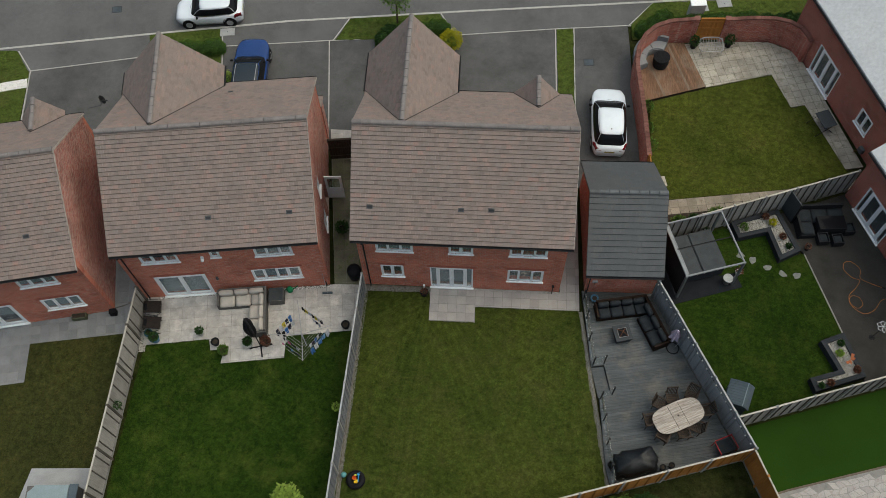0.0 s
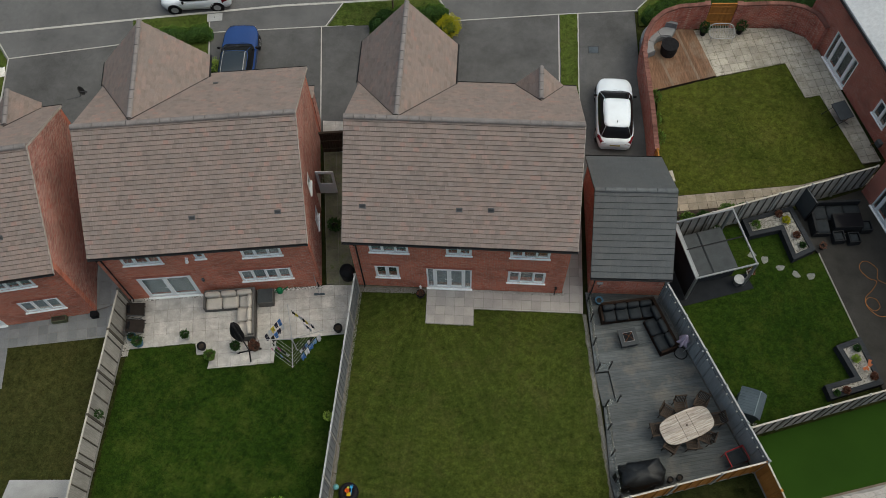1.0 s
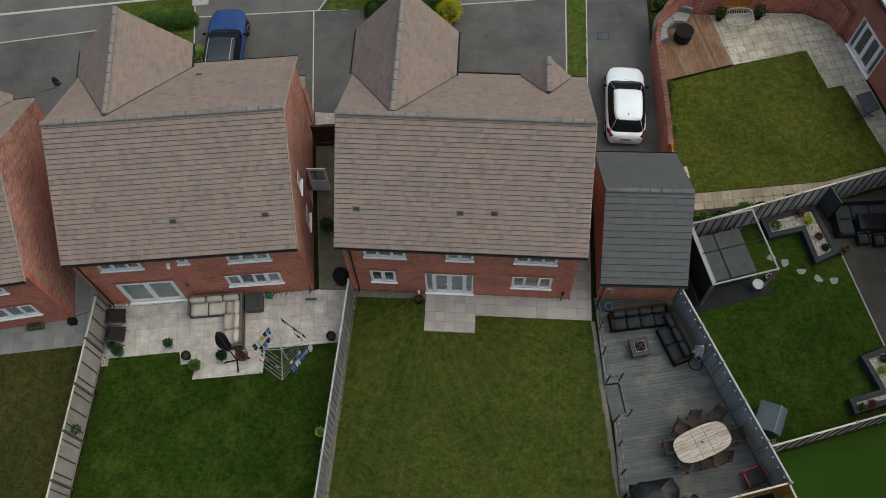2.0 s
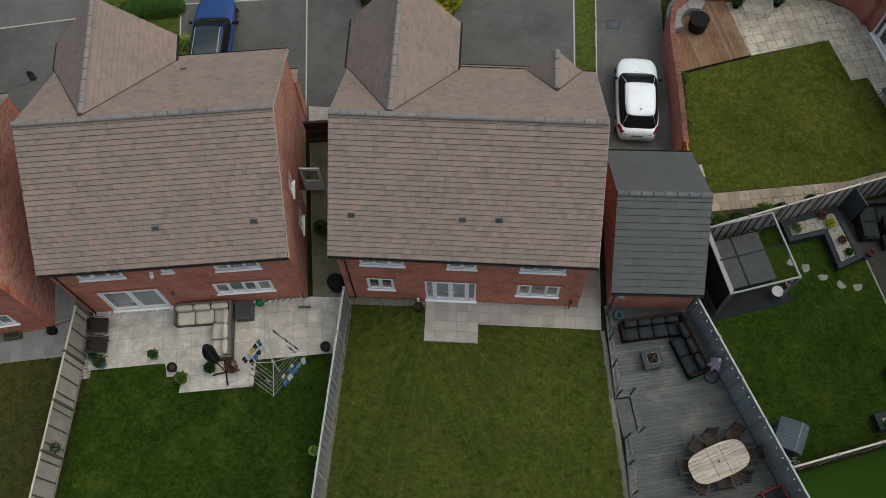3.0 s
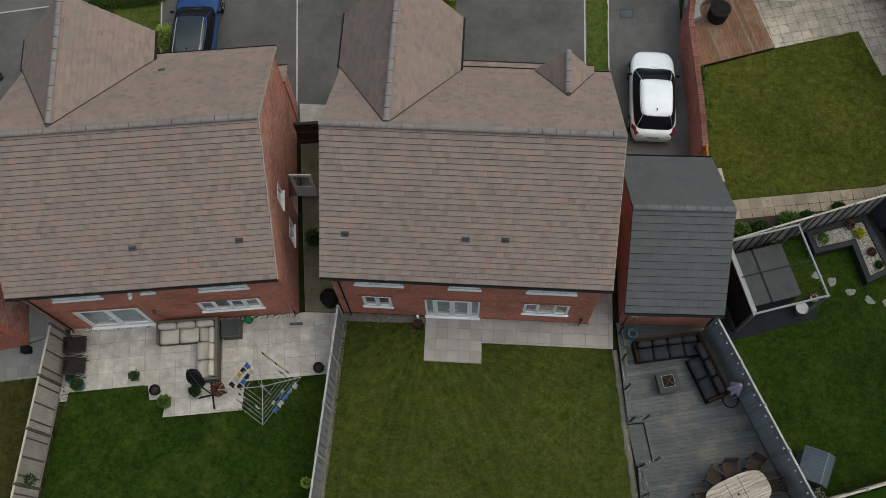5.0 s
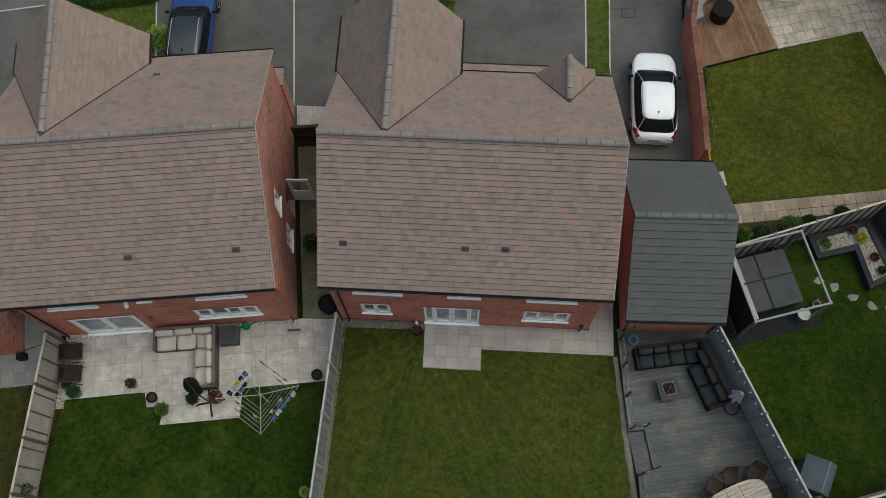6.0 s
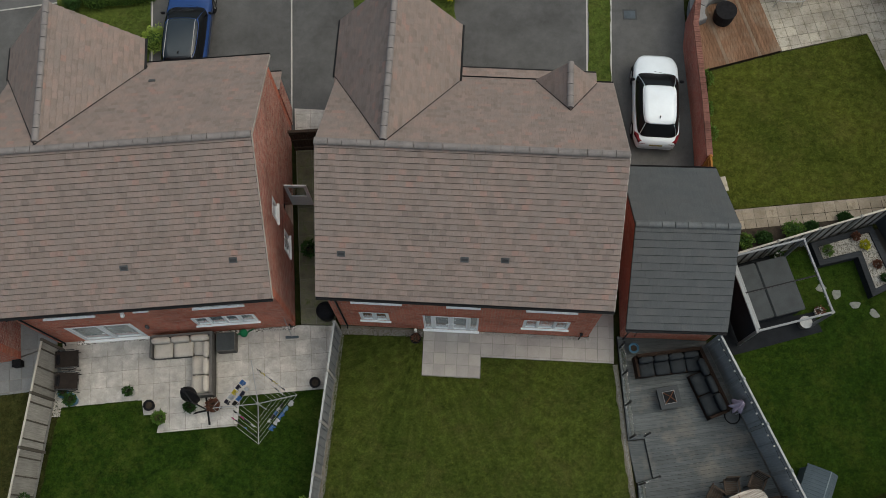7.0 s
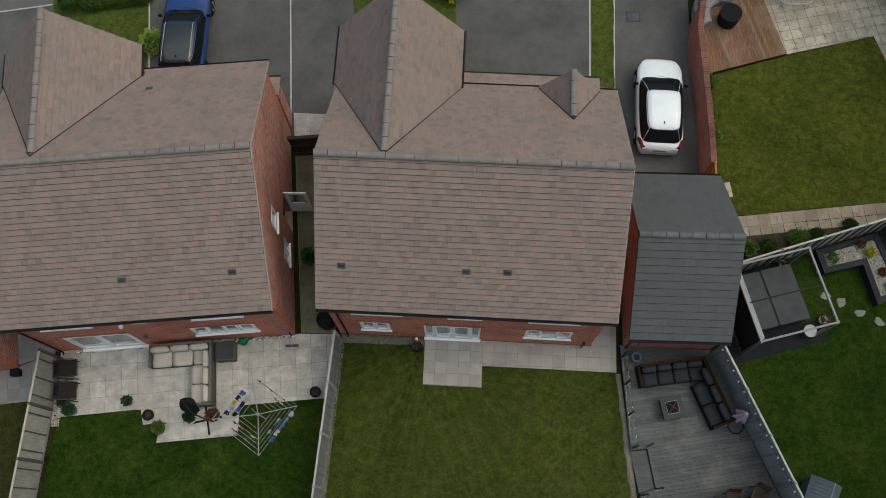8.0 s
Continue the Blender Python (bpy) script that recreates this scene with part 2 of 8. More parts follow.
M_ROUGH = grass_material("rough_weedy_ground", (0.012, 0.016, 0.005), (0.022, 0.027, 0.009), (0.042, 0.036, 0.017))
M_GRASS_D = grass_material("shaded_green_lawn", (0.0085, 0.019, 0.0035), (0.0175, 0.034, 0.0055), (0.044, 0.058, 0.012), 0.6)
M_GRASS_N = grass_material("yellowish_mown_lawn", (0.033, 0.042, 0.009), (0.051, 0.063, 0.012), (0.083, 0.081, 0.023), 0.55)
M_TURF = plain("artificial_turf", (0.0195, 0.046, 0.0065), 0.85, vary=0.14, coarse=0.35, fine=60, bumps=0.3, spec=0.02)
M_VERGE = grass_material("verge_grass", (0.032, 0.048, 0.011), (0.052, 0.074, 0.017), (0.085, 0.085, 0.03))
M_ROAD = asphalt_material("road_asphalt", (0.122, 0.122, 0.123), 0.15)
M_DRIVE = asphalt_material("drive_asphalt", (0.094, 0.094, 0.094), 0.3)
M_PAVE = asphalt_material("pavement_asphalt", (0.118, 0.118, 0.119), 0.2)
M_KERB = plain("concrete_kerb", (0.40, 0.39, 0.37), 0.85, vary=0.15, coarse=4)
M_SLAB = plain("grey_concrete_slab", (0.37, 0.347, 0.33), 0.85, vary=0.12, coarse=1.2, fine=40, per="object")
M_SLAB_PALE = plain("pale_stone_slab", (0.47, 0.452, 0.43), 0.8, vary=0.24, coarse=2.5, fine=25, per="object", wear=(0.38, 0.36, 0.33))
M_SLAB_OLD = plain("weathered_buff_slab", (0.36, 0.335, 0.29), 0.85, vary=0.34, coarse=0.5, fine=20, per="object", wear=(0.22, 0.205, 0.155))
M_SLAB_PATH = plain("weathered_brown_slab", (0.26, 0.225, 0.18), 0.85, vary=0.3, coarse=0.7, fine=20, per="object", wear=(0.18, 0.155, 0.115))
M_JOINT_OLD = plain("grimy_slab_joint", (0.19, 0.175, 0.14), 0.95, vary=0.4, coarse=2)
M_JOINT = plain("slab_joint", (0.235, 0.222, 0.20), 0.95)
M_SOIL = plain("damp_soil", (0.045, 0.036, 0.028), 0.95, vary=0.4, coarse=4, fine=40, bumps=0.5)
M_CONCRETE = plain("dark_concrete_patio", (0.040, 0.038, 0.035), 0.75, vary=0.3, coarse=0.8)
M_GRIT = plain("gritty_pale_soil", (0.15, 0.138, 0.112), 0.95, vary=0.35, coarse=4, fine=45, bumps=0.4)
M_GRAVEL = plain("white_gravel", (0.42, 0.405, 0.375), 0.85, vary=0.3, coarse=8, fine=40, per="island", bumps=0.4)
M_FENCE_GREY = wood_material("grey_painted_fence", (0.17, 0.18, 0.19), (0.22, 0.23, 0.24), 2, 1.0, 0.8)
M_FENCE_OLD = wood_material("weathered_fence", (0.25, 0.24, 0.22), (0.39, 0.375, 0.35), 2, 1.0, 0.85)
M_FENCE_DARK = wood_material("slate_painted_fence", (0.225, 0.245, 0.25), (0.30, 0.32, 0.325), 2, 1.0, 0.75)
M_FENCE_ORANGE = wood_material("orange_stained_fence", (0.36, 0.155, 0.038), (0.46, 0.21, 0.06), 2, 1.0, 0.7)
M_TIMBER_CAP = wood_material("fence_capping", (0.38, 0.35, 0.3), (0.5, 0.47, 0.42), 1, 1.0, 0.8)
M_DECK = wood_material("grey_deck_board", (0.066, 0.074, 0.079), (0.114, 0.124, 0.129), 0, 1.0, 0.6, wear=(0.175, 0.16, 0.138))
M_DECK_BROWN = wood_material("brown_deck_board", (0.13, 0.074, 0.047), (0.23, 0.14, 0.09), 1, 1.0, 0.75, wear=(0.23, 0.185, 0.14))
# ---- mesh helpers ----
class Geo:
    """Collects vertices and faces of one mesh."""

    def __init__(self):
        self.v, self.f = [], []

    def hexa(self, p):
        k = len(self.v)
        self.v += [tuple(q) for q in p]
        for a in ((0, 3, 2, 1), (4, 5, 6, 7), (0, 1, 5, 4), (1, 2, 6, 5), (2, 3, 7, 6), (3, 0, 4, 7)):
            self.f.append(tuple(k + i for i in a))
        return self

    def box(self, x0, x1, y0, y1, z0, z1):
        return self.hexa([(x0, y0, z0), (x1, y0, z0), (x1, y1, z0), (x0, y1, z0), (x0, y0, z1), (x1, y0, z1), (x1, y1, z1), (x0, y1, z1)])

    def mbox(self, m, x0, x1, y0, y1, z0, z1):
        if m.to_3x3().determinant() < 0:
            x0, x1 = x1, x0
        return self.hexa([m @ Vector(p) for p in ((x0, y0, z0), (x1, y0, z0), (x1, y1, z0), (x0, y1, z0), (x0, y0, z1), (x1, y0, z1), (x1, y1, z1), (x0, y1, z1))])

    def prism(self, poly, z0, z1, m=None):
        k, n = len(self.v), len(poly)
        pts = [Vector((x, y, z0)) for x, y in poly] + [Vector((x, y, z1)) for x, y in poly]
        self.v += [tuple(m @ p if m else p) for p in pts]
        self.f.append(tuple(k + i for i in reversed(range(n))))
        self.f.append(tuple(k + n + i for i in range(n)))
        for i in range(n):
            j = (i + 1) % n
            self.f.append((k + i, k + j, k + n + j, k + n + i))
        return self

    def slab(self, pts, off):
        """A plate: a flat polygon of 3D points, thickened by the vector off."""
        k, n = len(self.v), len(pts)
        off = Vector(off)
        self.v += [tuple(Vector(p)) for p in pts] + [tuple(Vector(p) + off) for p in pts]
        self.f.append(tuple(k + i for i in reversed(range(n))))
        self.f.append(tuple(k + n + i for i in range(n)))
        for i in range(n):
            j = (i + 1) % n
            self.f.append((k + i, k + j, k + n + j, k + n + i))
        return self

    def tube(self, pts, r, n=8, closed=False, taper=None):
        pts = [Vector(p) for p in pts]
        k = len(self.v)
        m = len(pts)
        for i, p in enumerate(pts):
            a = pts[(i - 1) % m] if (closed or i) else p
            b = pts[(i + 1) % m] if (closed or i < m - 1) else p
            d = (b - a).normalized()
            s = d.cross(Vector((0, 0, 1)))
            if s.length < 0.05:
                s = d.cross(Vector((1, 0, 0)))
            s.normalize()
            u = s.cross(d)
            rr = r if taper is None else r * taper[i]
            for j in range(n):
                a = 2 * math.pi * j / n
                self.v.append(tuple(p + s * math.cos(a) * rr + u * math.sin(a) * rr))
        for i in range(m if closed else m - 1):
            for j in range(n):
                q, w = (i + 1) % m, (j + 1) % n
                self.f.append((k + i * n + j, k + i * n + w, k + q * n + w, k + q * n + j))
        if not closed:
            self.f.append(tuple(k + j for j in reversed(range(n))))
            self.f.append(tuple(k + (m - 1) * n + j for j in range(n)))
        return self

    def lathe(self, prof, n=20, c=(0, 0, 0), sx=1.0, sy=1.0):
        """Turned shape about the upright axis; prof: radius, height from bottom to top."""
        k = len(self.v)
        for r, z in prof:
            for j in range(n):
                a = 2 * math.pi * j / n
                self.v.append((c[0] + r * math.cos(a) * sx, c[1] + r * math.sin(a) * sy, c[2] + z))
        for i in range(len(prof) - 1):
            for j in range(n):
                w = (j + 1) % n
                self.f.append((k + i * n + j, k + i * n + w, k + (i + 1) * n + w, k + (i + 1) * n + j))
        self.f.append(tuple(k + j for j in reversed(range(n))))
        self.f.append(tuple(k + (len(prof) - 1) * n + j for j in range(n)))
        return self

    def loft(self, rings, caps=True):
        k, n = len(self.v), len(rings[0])
        for r in rings:
            self.v += [tuple(p) for p in r]
        for i in range(len(rings) - 1):
            for j in range(n):
                w = (j + 1) % n
                self.f.append((k + i * n + j, k + i * n + w, k + (i + 1) * n + w, k + (i + 1) * n + j))
        if caps:
            self.f.append(tuple(k + j for j in reversed(range(n))))
            self.f.append(tuple(k + (len(rings) - 1) * n + j for j in range(n)))
        return self

    def mesh(self, name, mat, smooth=False, bevel=0.0):
        me = bpy.data.meshes.new(name)
        me.from_pydata(self.v, [], self.f)
        if bevel:
            bm = bmesh.new()
            bm.from_mesh(me)
            bmesh.ops.bevel(bm, geom=bm.edges[:], offset=bevel, segments=2, affect="EDGES", clamp_overlap=True)
            bm.to_mesh(me)
            bm.free()
        if smooth:
            me.polygons.foreach_set("use_smooth", [True] * len(me.polygons))
        me.materials.append(mat)
        me.update()
        return me


def thing(name, m, label, category, group="", kind=""):
    """An Empty at the base of a thing, which parents its parts."""
    e = new(name)
    e.empty_display_size = 0.2
    e.matrix_world = m
    return tagged(e, label, category, group, kind)


def part(name, geo, mat, parent, label="", smooth=False, bevel=0.0):
    ob = new(name, geo.mesh(name, mat, smooth, bevel))
    ob.parent = parent
    if label:
        ob["label"] = label
    return ob


def solid(name, geo, mat, label, category="", group="", kind="", smooth=False, bevel=0.0):
    ob = new(name, geo.mesh(name, mat, smooth, bevel))
    return tagged(ob, label, category, group, kind)


def piece(name, me, parent, m):
    """One of many alike pieces on shared mesh data."""
    ob = new(name, me)
    ob.parent = parent
    ob.matrix_basis = m
    return ob


def basis(o, u, v, n):
    m = Matrix((u, v, n)).transposed().to_4x4()
    m.translation = o
    return m


def line_frame(p, q, z=0.0):
    """A pose at p whose x axis runs towards q."""
    return pose(p[0], p[1], z, 0, 0, math.degrees(math.atan2(q[1] - p[1], q[0] - p[0]))), math.hypot(q[0] - p[0], q[1] - p[1])


# ---- ground, road, paving ----
def ground_sheet():
    g = Geo()
    xs = [-600, -200, -80, -40, -20, 0, 20, 40, 80, 200, 600]
    for y in xs:
        for x in xs:
            g.v.append((x, y, -0.1))
    n = len(xs)
    for j in range(n - 1):
        for i in range(n - 1):
            g.f.append((j * n + i, j * n + i + 1, (j + 1) * n + i + 1, (j + 1) * n + i))
    solid("ground", g, M_ROUGH, "rough olive grass reaching out to the horizon", "ground", kind="structure")


def ragged(poly, step=0.22, amp=0.035, seed=3):
    """The polygon with its edges broken into short uneven steps."""
    r = random.Random(seed)
    out = []
    for i, a in enumerate(poly):
        b = poly[(i + 1) % len(poly)]
        d = Vector((b[0] - a[0], b[1] - a[1]))
        n = max(1, int(d.length / step))
        nx = Vector((-d.y, d.x)).normalized()
        for k in range(n):
            w = amp * (r.random() * 2 - 1) if k else 0
            out.append((a[0] + d.x * k / n + nx.x * w, a[1] + d.y * k / n + nx.y * w))
    return out


LAWNS = {
    "main": [(-3.19, -0.38), (-0.04, -0.3), (0, -1.83), (2.23, -1.83), (2.22, -1.02), (7.2, -0.98), (7.56, -3.99), (8.3, -9.55), (7.42, -10.02), (-3.45, -12.66)],
    "left": [(-13.54, -3.75), (-10.47, -3.3), (-10.33, -3.86), (-9.68, -3.77), (-9.72, -4.49), (-6.74, -4.07), (-6.75, -2.9), (-3.44, -2.49), (-3.65, -13.09), (-13.78, -13.19)],
    "far": [(-19.13, -3.93), (-14.03, -3.02), (-14.05, -13.2), (-27.12, -13.27), (-26.85, -7.24), (-18.86, -5.85)],
    "north": [(11.09, 5.38), (11.3, 11.7), (14.41, 12.78), (18.14, 13.85), (18.94, 11.65), (19.69, 11.83), (21.36, 7.53), (18.06, 6.41)],
    "right": [(11.5, -0.53), (11.88, -0.04), (13.45, 1.03), (12.96, 3.43), (14.89, 4), (15.21, 3.24), (15.5, 3.33), (16.75, 3.62), (17.11, 2.19), (18.44, 2.67), (19.68, -1.56), (18.77, -1.86), (19.05, -3.62), (17.89, -4.02), (18.03, -4.75), (14.63, -6.11), (13.7, -5.42)],
    "turf": [(14.29, -6.51), (20.57, -4.44), (25.74, -2.75), (25.99, -6.52), (20.51, -7.86), (16.2, -9.1), (15.31, -9.41)],
}


def lawns():
    for key, mat, label in (("main", M_GRASS_A, "mown lawn with dry straw-coloured patches"), ("left", M_GRASS_B, "lush dark green lawn beside the pale patio"),
                            ("far", M_GRASS_C, "dull olive lawn beside a slab path"), ("north", M_GRASS_N, "mown lawn with yellowish patches inside a brick wall"),
                            ("right", M_GRASS_D, "lush green lawn between dark planters"), ("turf", M_TURF, "smooth bright green artificial turf")):
        poly = LAWNS[key]
        solid("lawn", Geo().prism(ragged(poly) if key != "turf" else poly, -0.12, 0.0), mat, label, "lawn", kind="structure")


def flat(name, poly, z0, z1, mat, label, category):
    return solid(name, Geo().prism(poly, z0, z1), mat, label, category, kind="structure")


def strip(name, pts, w, z0, z1, mat, label, category):
    """A band of width w along a line of points."""
    g = Geo()
    for a, b in zip(pts, pts[1:]):
        m, d = line_frame(a, b)
        g.mbox(m, 0, d, -w / 2, w / 2, z0, z1)
    return solid(name, g, mat, label, category, kind="structure")


KERB = [(-60, 7.71), (-26.28, 13.93), (-17.35, 15.45), (-9.23, 16.76), (1.72, 17.98), (11.9, 19.04), (30, 21.06), (60, 23.5)]
BACK = [(-60, 6.02), (-23.64, 12.48), (-18.33, 13.56), (-12.95, 14.71), (-6.83, 15.38), (0.72, 16.1), (6.17, 16.75), (10.34, 17.17), (30, 19.18), (60, 21.62)]


def streets():
    flat("road", KERB + [(60, 45.12), (-60, 31.96)], -0.2, -0.06, M_ROAD, "grey asphalt road with faint patches", "road")
    flat("pavement", KERB + BACK[::-1], -0.2, -0.015, M_PAVE, "grey asphalt pavement along the road", "pavement")
    strip("kerb", KERB, 0.13, -0.2, 0.0, M_KERB, "pale concrete kerb along the road", "kerb")
    strip("kerb", BACK[1:9], 0.06, -0.2, -0.006, M_KERB, "pale concrete edging behind the pavement", "kerb")
    drive = [(-23.64, 12.48), (-18.33, 13.56), (-12.95, 14.71), (-6.83, 15.38), (0.72, 16.1), (6.17, 16.75), (7.23, 16.88), (10.34, 17.17), (10.62, 6.09), (6.82, 6), (6.2, 7.14), (-4.24, 8.21), (-16.08, 5.74), (-22.25, 3.8)]
    flat("driveway", drive, -0.2, -0.02, M_DRIVE, "dark asphalt driveways in front of the houses", "driveway")
    for a, b in (((-6.83, 15.38), (-6.08, 8.59)), ((6.17, 16.75), (6.22, 10.42)), ((7.23, 16.88), (7.23, 10.42)), ((-12.95, 14.71), (-12.1, 9.09)),
                 ((-23.64, 12.48), (-22.8, 5.75)), ((-24.73, 13.89), (-23.64, 12.48)), ((-5.82, 17.1), (-6.6, 15.41)), ((-0.52, 17.69), (0.39, 16.13)), ((-13.18, 16.02), (-12.95, 14.71)), ((11.9, 18.96), (10.43, 17.22))):
        strip("kerb", [a, b], 0.06, -0.2, -0.004, M_KERB, "pale concrete edging of the driveway", "kerb")
    vz = -0.002
    for poly, label in (([(6.23, 16.7), (7.18, 16.82), (7.24, 8.55), (6.31, 8.55)], "narrow grass strip between two driveways"),
                        ([(-5.77, 17.08), (-0.57, 17.64), (0.35, 16.09), (0.65, 11.38), (-3.27, 11.4), (-4.26, 15.58), (-6.51, 15.41)], "grass verge with shrubs beside the pavement"),
                        ([(-17.35, 15.41), (-13.23, 16.02), (-12.99, 14.68), (-12.29, 9.56), (-16.2, 9.58)], "grass verge with a hedge beside the driveway"),
                        ([(-60, 7.61), (-26.29, 13.84), (-24.81, 13.88), (-23.71, 12.41), (-22.9, 5.75), (-60, 1.88)], "bright grass front garden beside the driveway"),
                        ([(10.53, 17.22), (11.9, 18.96), (24.26, 20.06), (24.45, 17.04), (10.57, 16.09)], "grass verge behind the brick garden wall")):
        flat("verge", ragged(poly, 0.3, 0.03, 5), -0.2, vz, M_VERGE, label, "verge")


def gravel_strip(a, b, w, label, count, size=0.03, seed=1, mat=None, z=0.01):
    """A bed of loose stones along a line."""
    r = random.Random(seed)
    m, d = line_frame(a, b)
    g = Geo()
    for i in range(count):
        x, y, s = r.random() * d, (r.random() - 0.5) * w, size * (0.6 + r.random() * 0.8)
        c = m @ Vector((x, y, z))
        t = pose(c.x, c.y, c.z, r.random() * 60, r.random() * 60, r.random() * 360)
        k = len(g.v)
        for p in ((1, 0, 0), (-1, 0, 0), (0, 1, 0), (0, -1, 0), (0, 0, 0.8), (0, 0, -0.8)):
            g.v.append(tuple(t @ (Vector(p) * s)))
        for f in ((0, 2, 4), (2, 1, 4), (1, 3, 4), (3, 0, 4), (2, 0, 5), (1, 2, 5), (3, 1, 5), (0, 3, 5)):
            g.f.append(tuple(k + q for q in f))
    solid("gravel", g, mat or M_GRAVEL, label, "gravel", kind="stuff")


def grass_tufts(poly, mat, label, per=260, tall=0.014, seed=1):
    """Short uneven blades all over a lawn."""
    r = np.random.default_rng(seed)
    P = np.array(poly)
    lo, hi = P.min(0), P.max(0)
    n = int((hi[0] - lo[0]) * (hi[1] - lo[1]) * per)
    p = lo + r.random((n, 2)) * (hi - lo)
    ok = np.zeros(n, bool)
    for i in range(len(P)):
        a, b = P[i], P[i - 1]
        cross = (a[1] > p[:, 1]) != (b[1] > p[:, 1])
        dy = b[1] - a[1] if abs(b[1] - a[1]) > 1e-9 else 1e-9
        ok ^= cross & (p[:, 0] < (b[0] - a[0]) * (p[:, 1] - a[1]) / dy + a[0])
    p = np.repeat(p[ok], 3, axis=0)
    n = len(p)
    q, w = r.random(n) * 6.283, 0.012 + 0.014 * r.random(n)
    h, lean, turn = tall * (0.4 + r.random(n)), 0.03 + 0.04 * r.random(n), r.random(n) * 6.283
    v = np.zeros((n, 3, 3))
    v[:, 0, 0], v[:, 0, 1] = p[:, 0] - np.cos(q) * w, p[:, 1] - np.sin(q) * w
    v[:, 1, 0], v[:, 1, 1] = p[:, 0] + np.cos(q) * w, p[:, 1] + np.sin(q) * w
    v[:, 2, 0], v[:, 2, 1], v[:, 2, 2] = p[:, 0] + np.cos(turn) * lean, p[:, 1] + np.sin(turn) * lean, h
    g = Geo()
    g.v = v.reshape(-1, 3).tolist()
    g.f = np.arange(n * 3).reshape(-1, 3).tolist()
    solid("grass", g, mat, label, "grass", kind="stuff")


ground_sheet()
lawns()
for key_, mat_, lab_, per_ in (("main", M_GRASS_A, "short mown blades with dry straw among them", 240), ("left", M_GRASS_B, "short lush dark green blades", 240), ("far", M_GRASS_C, "short dull olive blades", 160),
                               ("north", M_GRASS_N, "short yellowish mown blades", 150), ("right", M_GRASS_D, "short lush green blades between planters", 200)):
    grass_tufts(LAWNS[key_], mat_, lab_, per_, seed=len(key_))
streets()
# ---- roofs ----
TILE_W, TILE_G = 0.225, 0.196


def tile_verts(w, g, butt=0.05):
    """One tile with a chamfered lower edge."""
    e, c = 0.0015, 0.018
    return [(e, 0, 0.004), (w - e, 0, 0.004), (w - e, g + 0.02, -0.012), (e, g + 0.02, -0.012),
            (e, c, butt), (w - e, c, butt), (w - e, g + 0.02, 0.012), (e, g + 0.02, 0.012), (e, 0, butt - 0.018), (w - e, 0, butt - 0.018)]


TILE_FACES = ((4, 5, 6, 7), (8, 9, 5, 4), (0, 1, 9, 8), (1, 2, 6, 5, 9), (3, 0, 8, 4, 7))


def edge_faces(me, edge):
    """Cut lower edges are darker than the tile's face, painting in each course's shadow."""
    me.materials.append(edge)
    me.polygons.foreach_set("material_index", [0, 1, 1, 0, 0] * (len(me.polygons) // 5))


def lay_tiles(roof, o, u, v, lu, lv, mat, mat_one, keep=None, single=None, w=TILE_W, gauge=TILE_G, limit=300, butt=0.044, edge=None):
    """Courses of tiles on a slope that starts at o: u runs along the eave, v up the slope."""
    o, u, v = Vector(o), Vector(u).normalized(), Vector(v).normalized()
    n = u.cross(v)
    if n.z < 0:
        n = -n
    rows, r = int(round(lv / gauge)), random.Random(7)
    gauge = lv / rows
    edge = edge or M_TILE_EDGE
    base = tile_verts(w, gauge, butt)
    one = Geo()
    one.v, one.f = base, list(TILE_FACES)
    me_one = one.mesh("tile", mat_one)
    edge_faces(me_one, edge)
    field, singles = Geo(), 0
    for j in range(rows):
        start = -w * (0.5 if j % 2 else 0.0)
        i = 0
        while start + i * w < lu - 0.02:
            a, b = max(0.0, start + i * w), min(lu, start + (i + 1) * w)
            i += 1
            if b - a < 0.04:
                continue
            c = o + u * ((a + b) / 2) + v * ((j + 0.5) * gauge)
            if keep and not keep(c):
                continue
            tilt = (r.random() - 0.5) * 0.007
            if single and singles < limit and b - a > w - 0.01 and single(c):
                piece("tile", me_one, roof, basis(o + u * a + v * (j * gauge) + n * tilt, u, v, n))
                singles += 1
                continue
            k = len(field.v)
            s = (b - a) / w
            for x, y, z in base:
                field.v.append(tuple(o + u * (a + x * s) + v * (j * gauge + y) + n * (z + tilt)))
            field.f += [tuple(k + q for q in f) for f in TILE_FACES]
    if field.v:
        f = part("tile_field", field, mat, roof, "rows of overlapping roof tiles")
        f["kind"] = "stuff"
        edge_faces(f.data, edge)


def ridge_line(roof, a, b, mat=None, rad=0.125, length=0.46):
    """Half-round ridge tiles from a to b."""
    a, b = Vector(a), Vector(b)
    d = (b - a)
    n = max(1, round(d.length / length))
    step = d.length / n
    g = Geo()
    for x, rr in ((0.0, rad * 1.06), (0.05, rad * 1.06), (0.051, rad), (step - 0.018, rad)):
        for j in range(9):
            t = math.pi * (j / 8.0)
            g.v.append((x, math.cos(t) * rr, math.sin(t) * rr * 0.8 - 0.02))
    for i in range(3):
        for j in range(8):
            g.f.append((i * 9 + j, i * 9 + j + 1, (i + 1) * 9 + j + 1, (i + 1) * 9 + j))
    g.f.append(tuple(range(9)))
    g.f.append(tuple(27 + j for j in reversed(range(9))))
    me = g.mesh("ridge_tile", mat or M_RIDGE)
    x = d.normalized()
    y = Vector((0, 0, 1)).cross(x).normalized()
    for i in range(n):
        piece("ridge_tile", me, roof, basis(a + x * (i * step), x, y, x.cross(y)))


# ---- windows and doors in a wall frame: u along the wall, o outwards, z up ----
def wbox(g, F, u0, u1, o0, o1, z0, z1):
    return g.mbox(F, u0, u1, o0, o1, z0, z1)


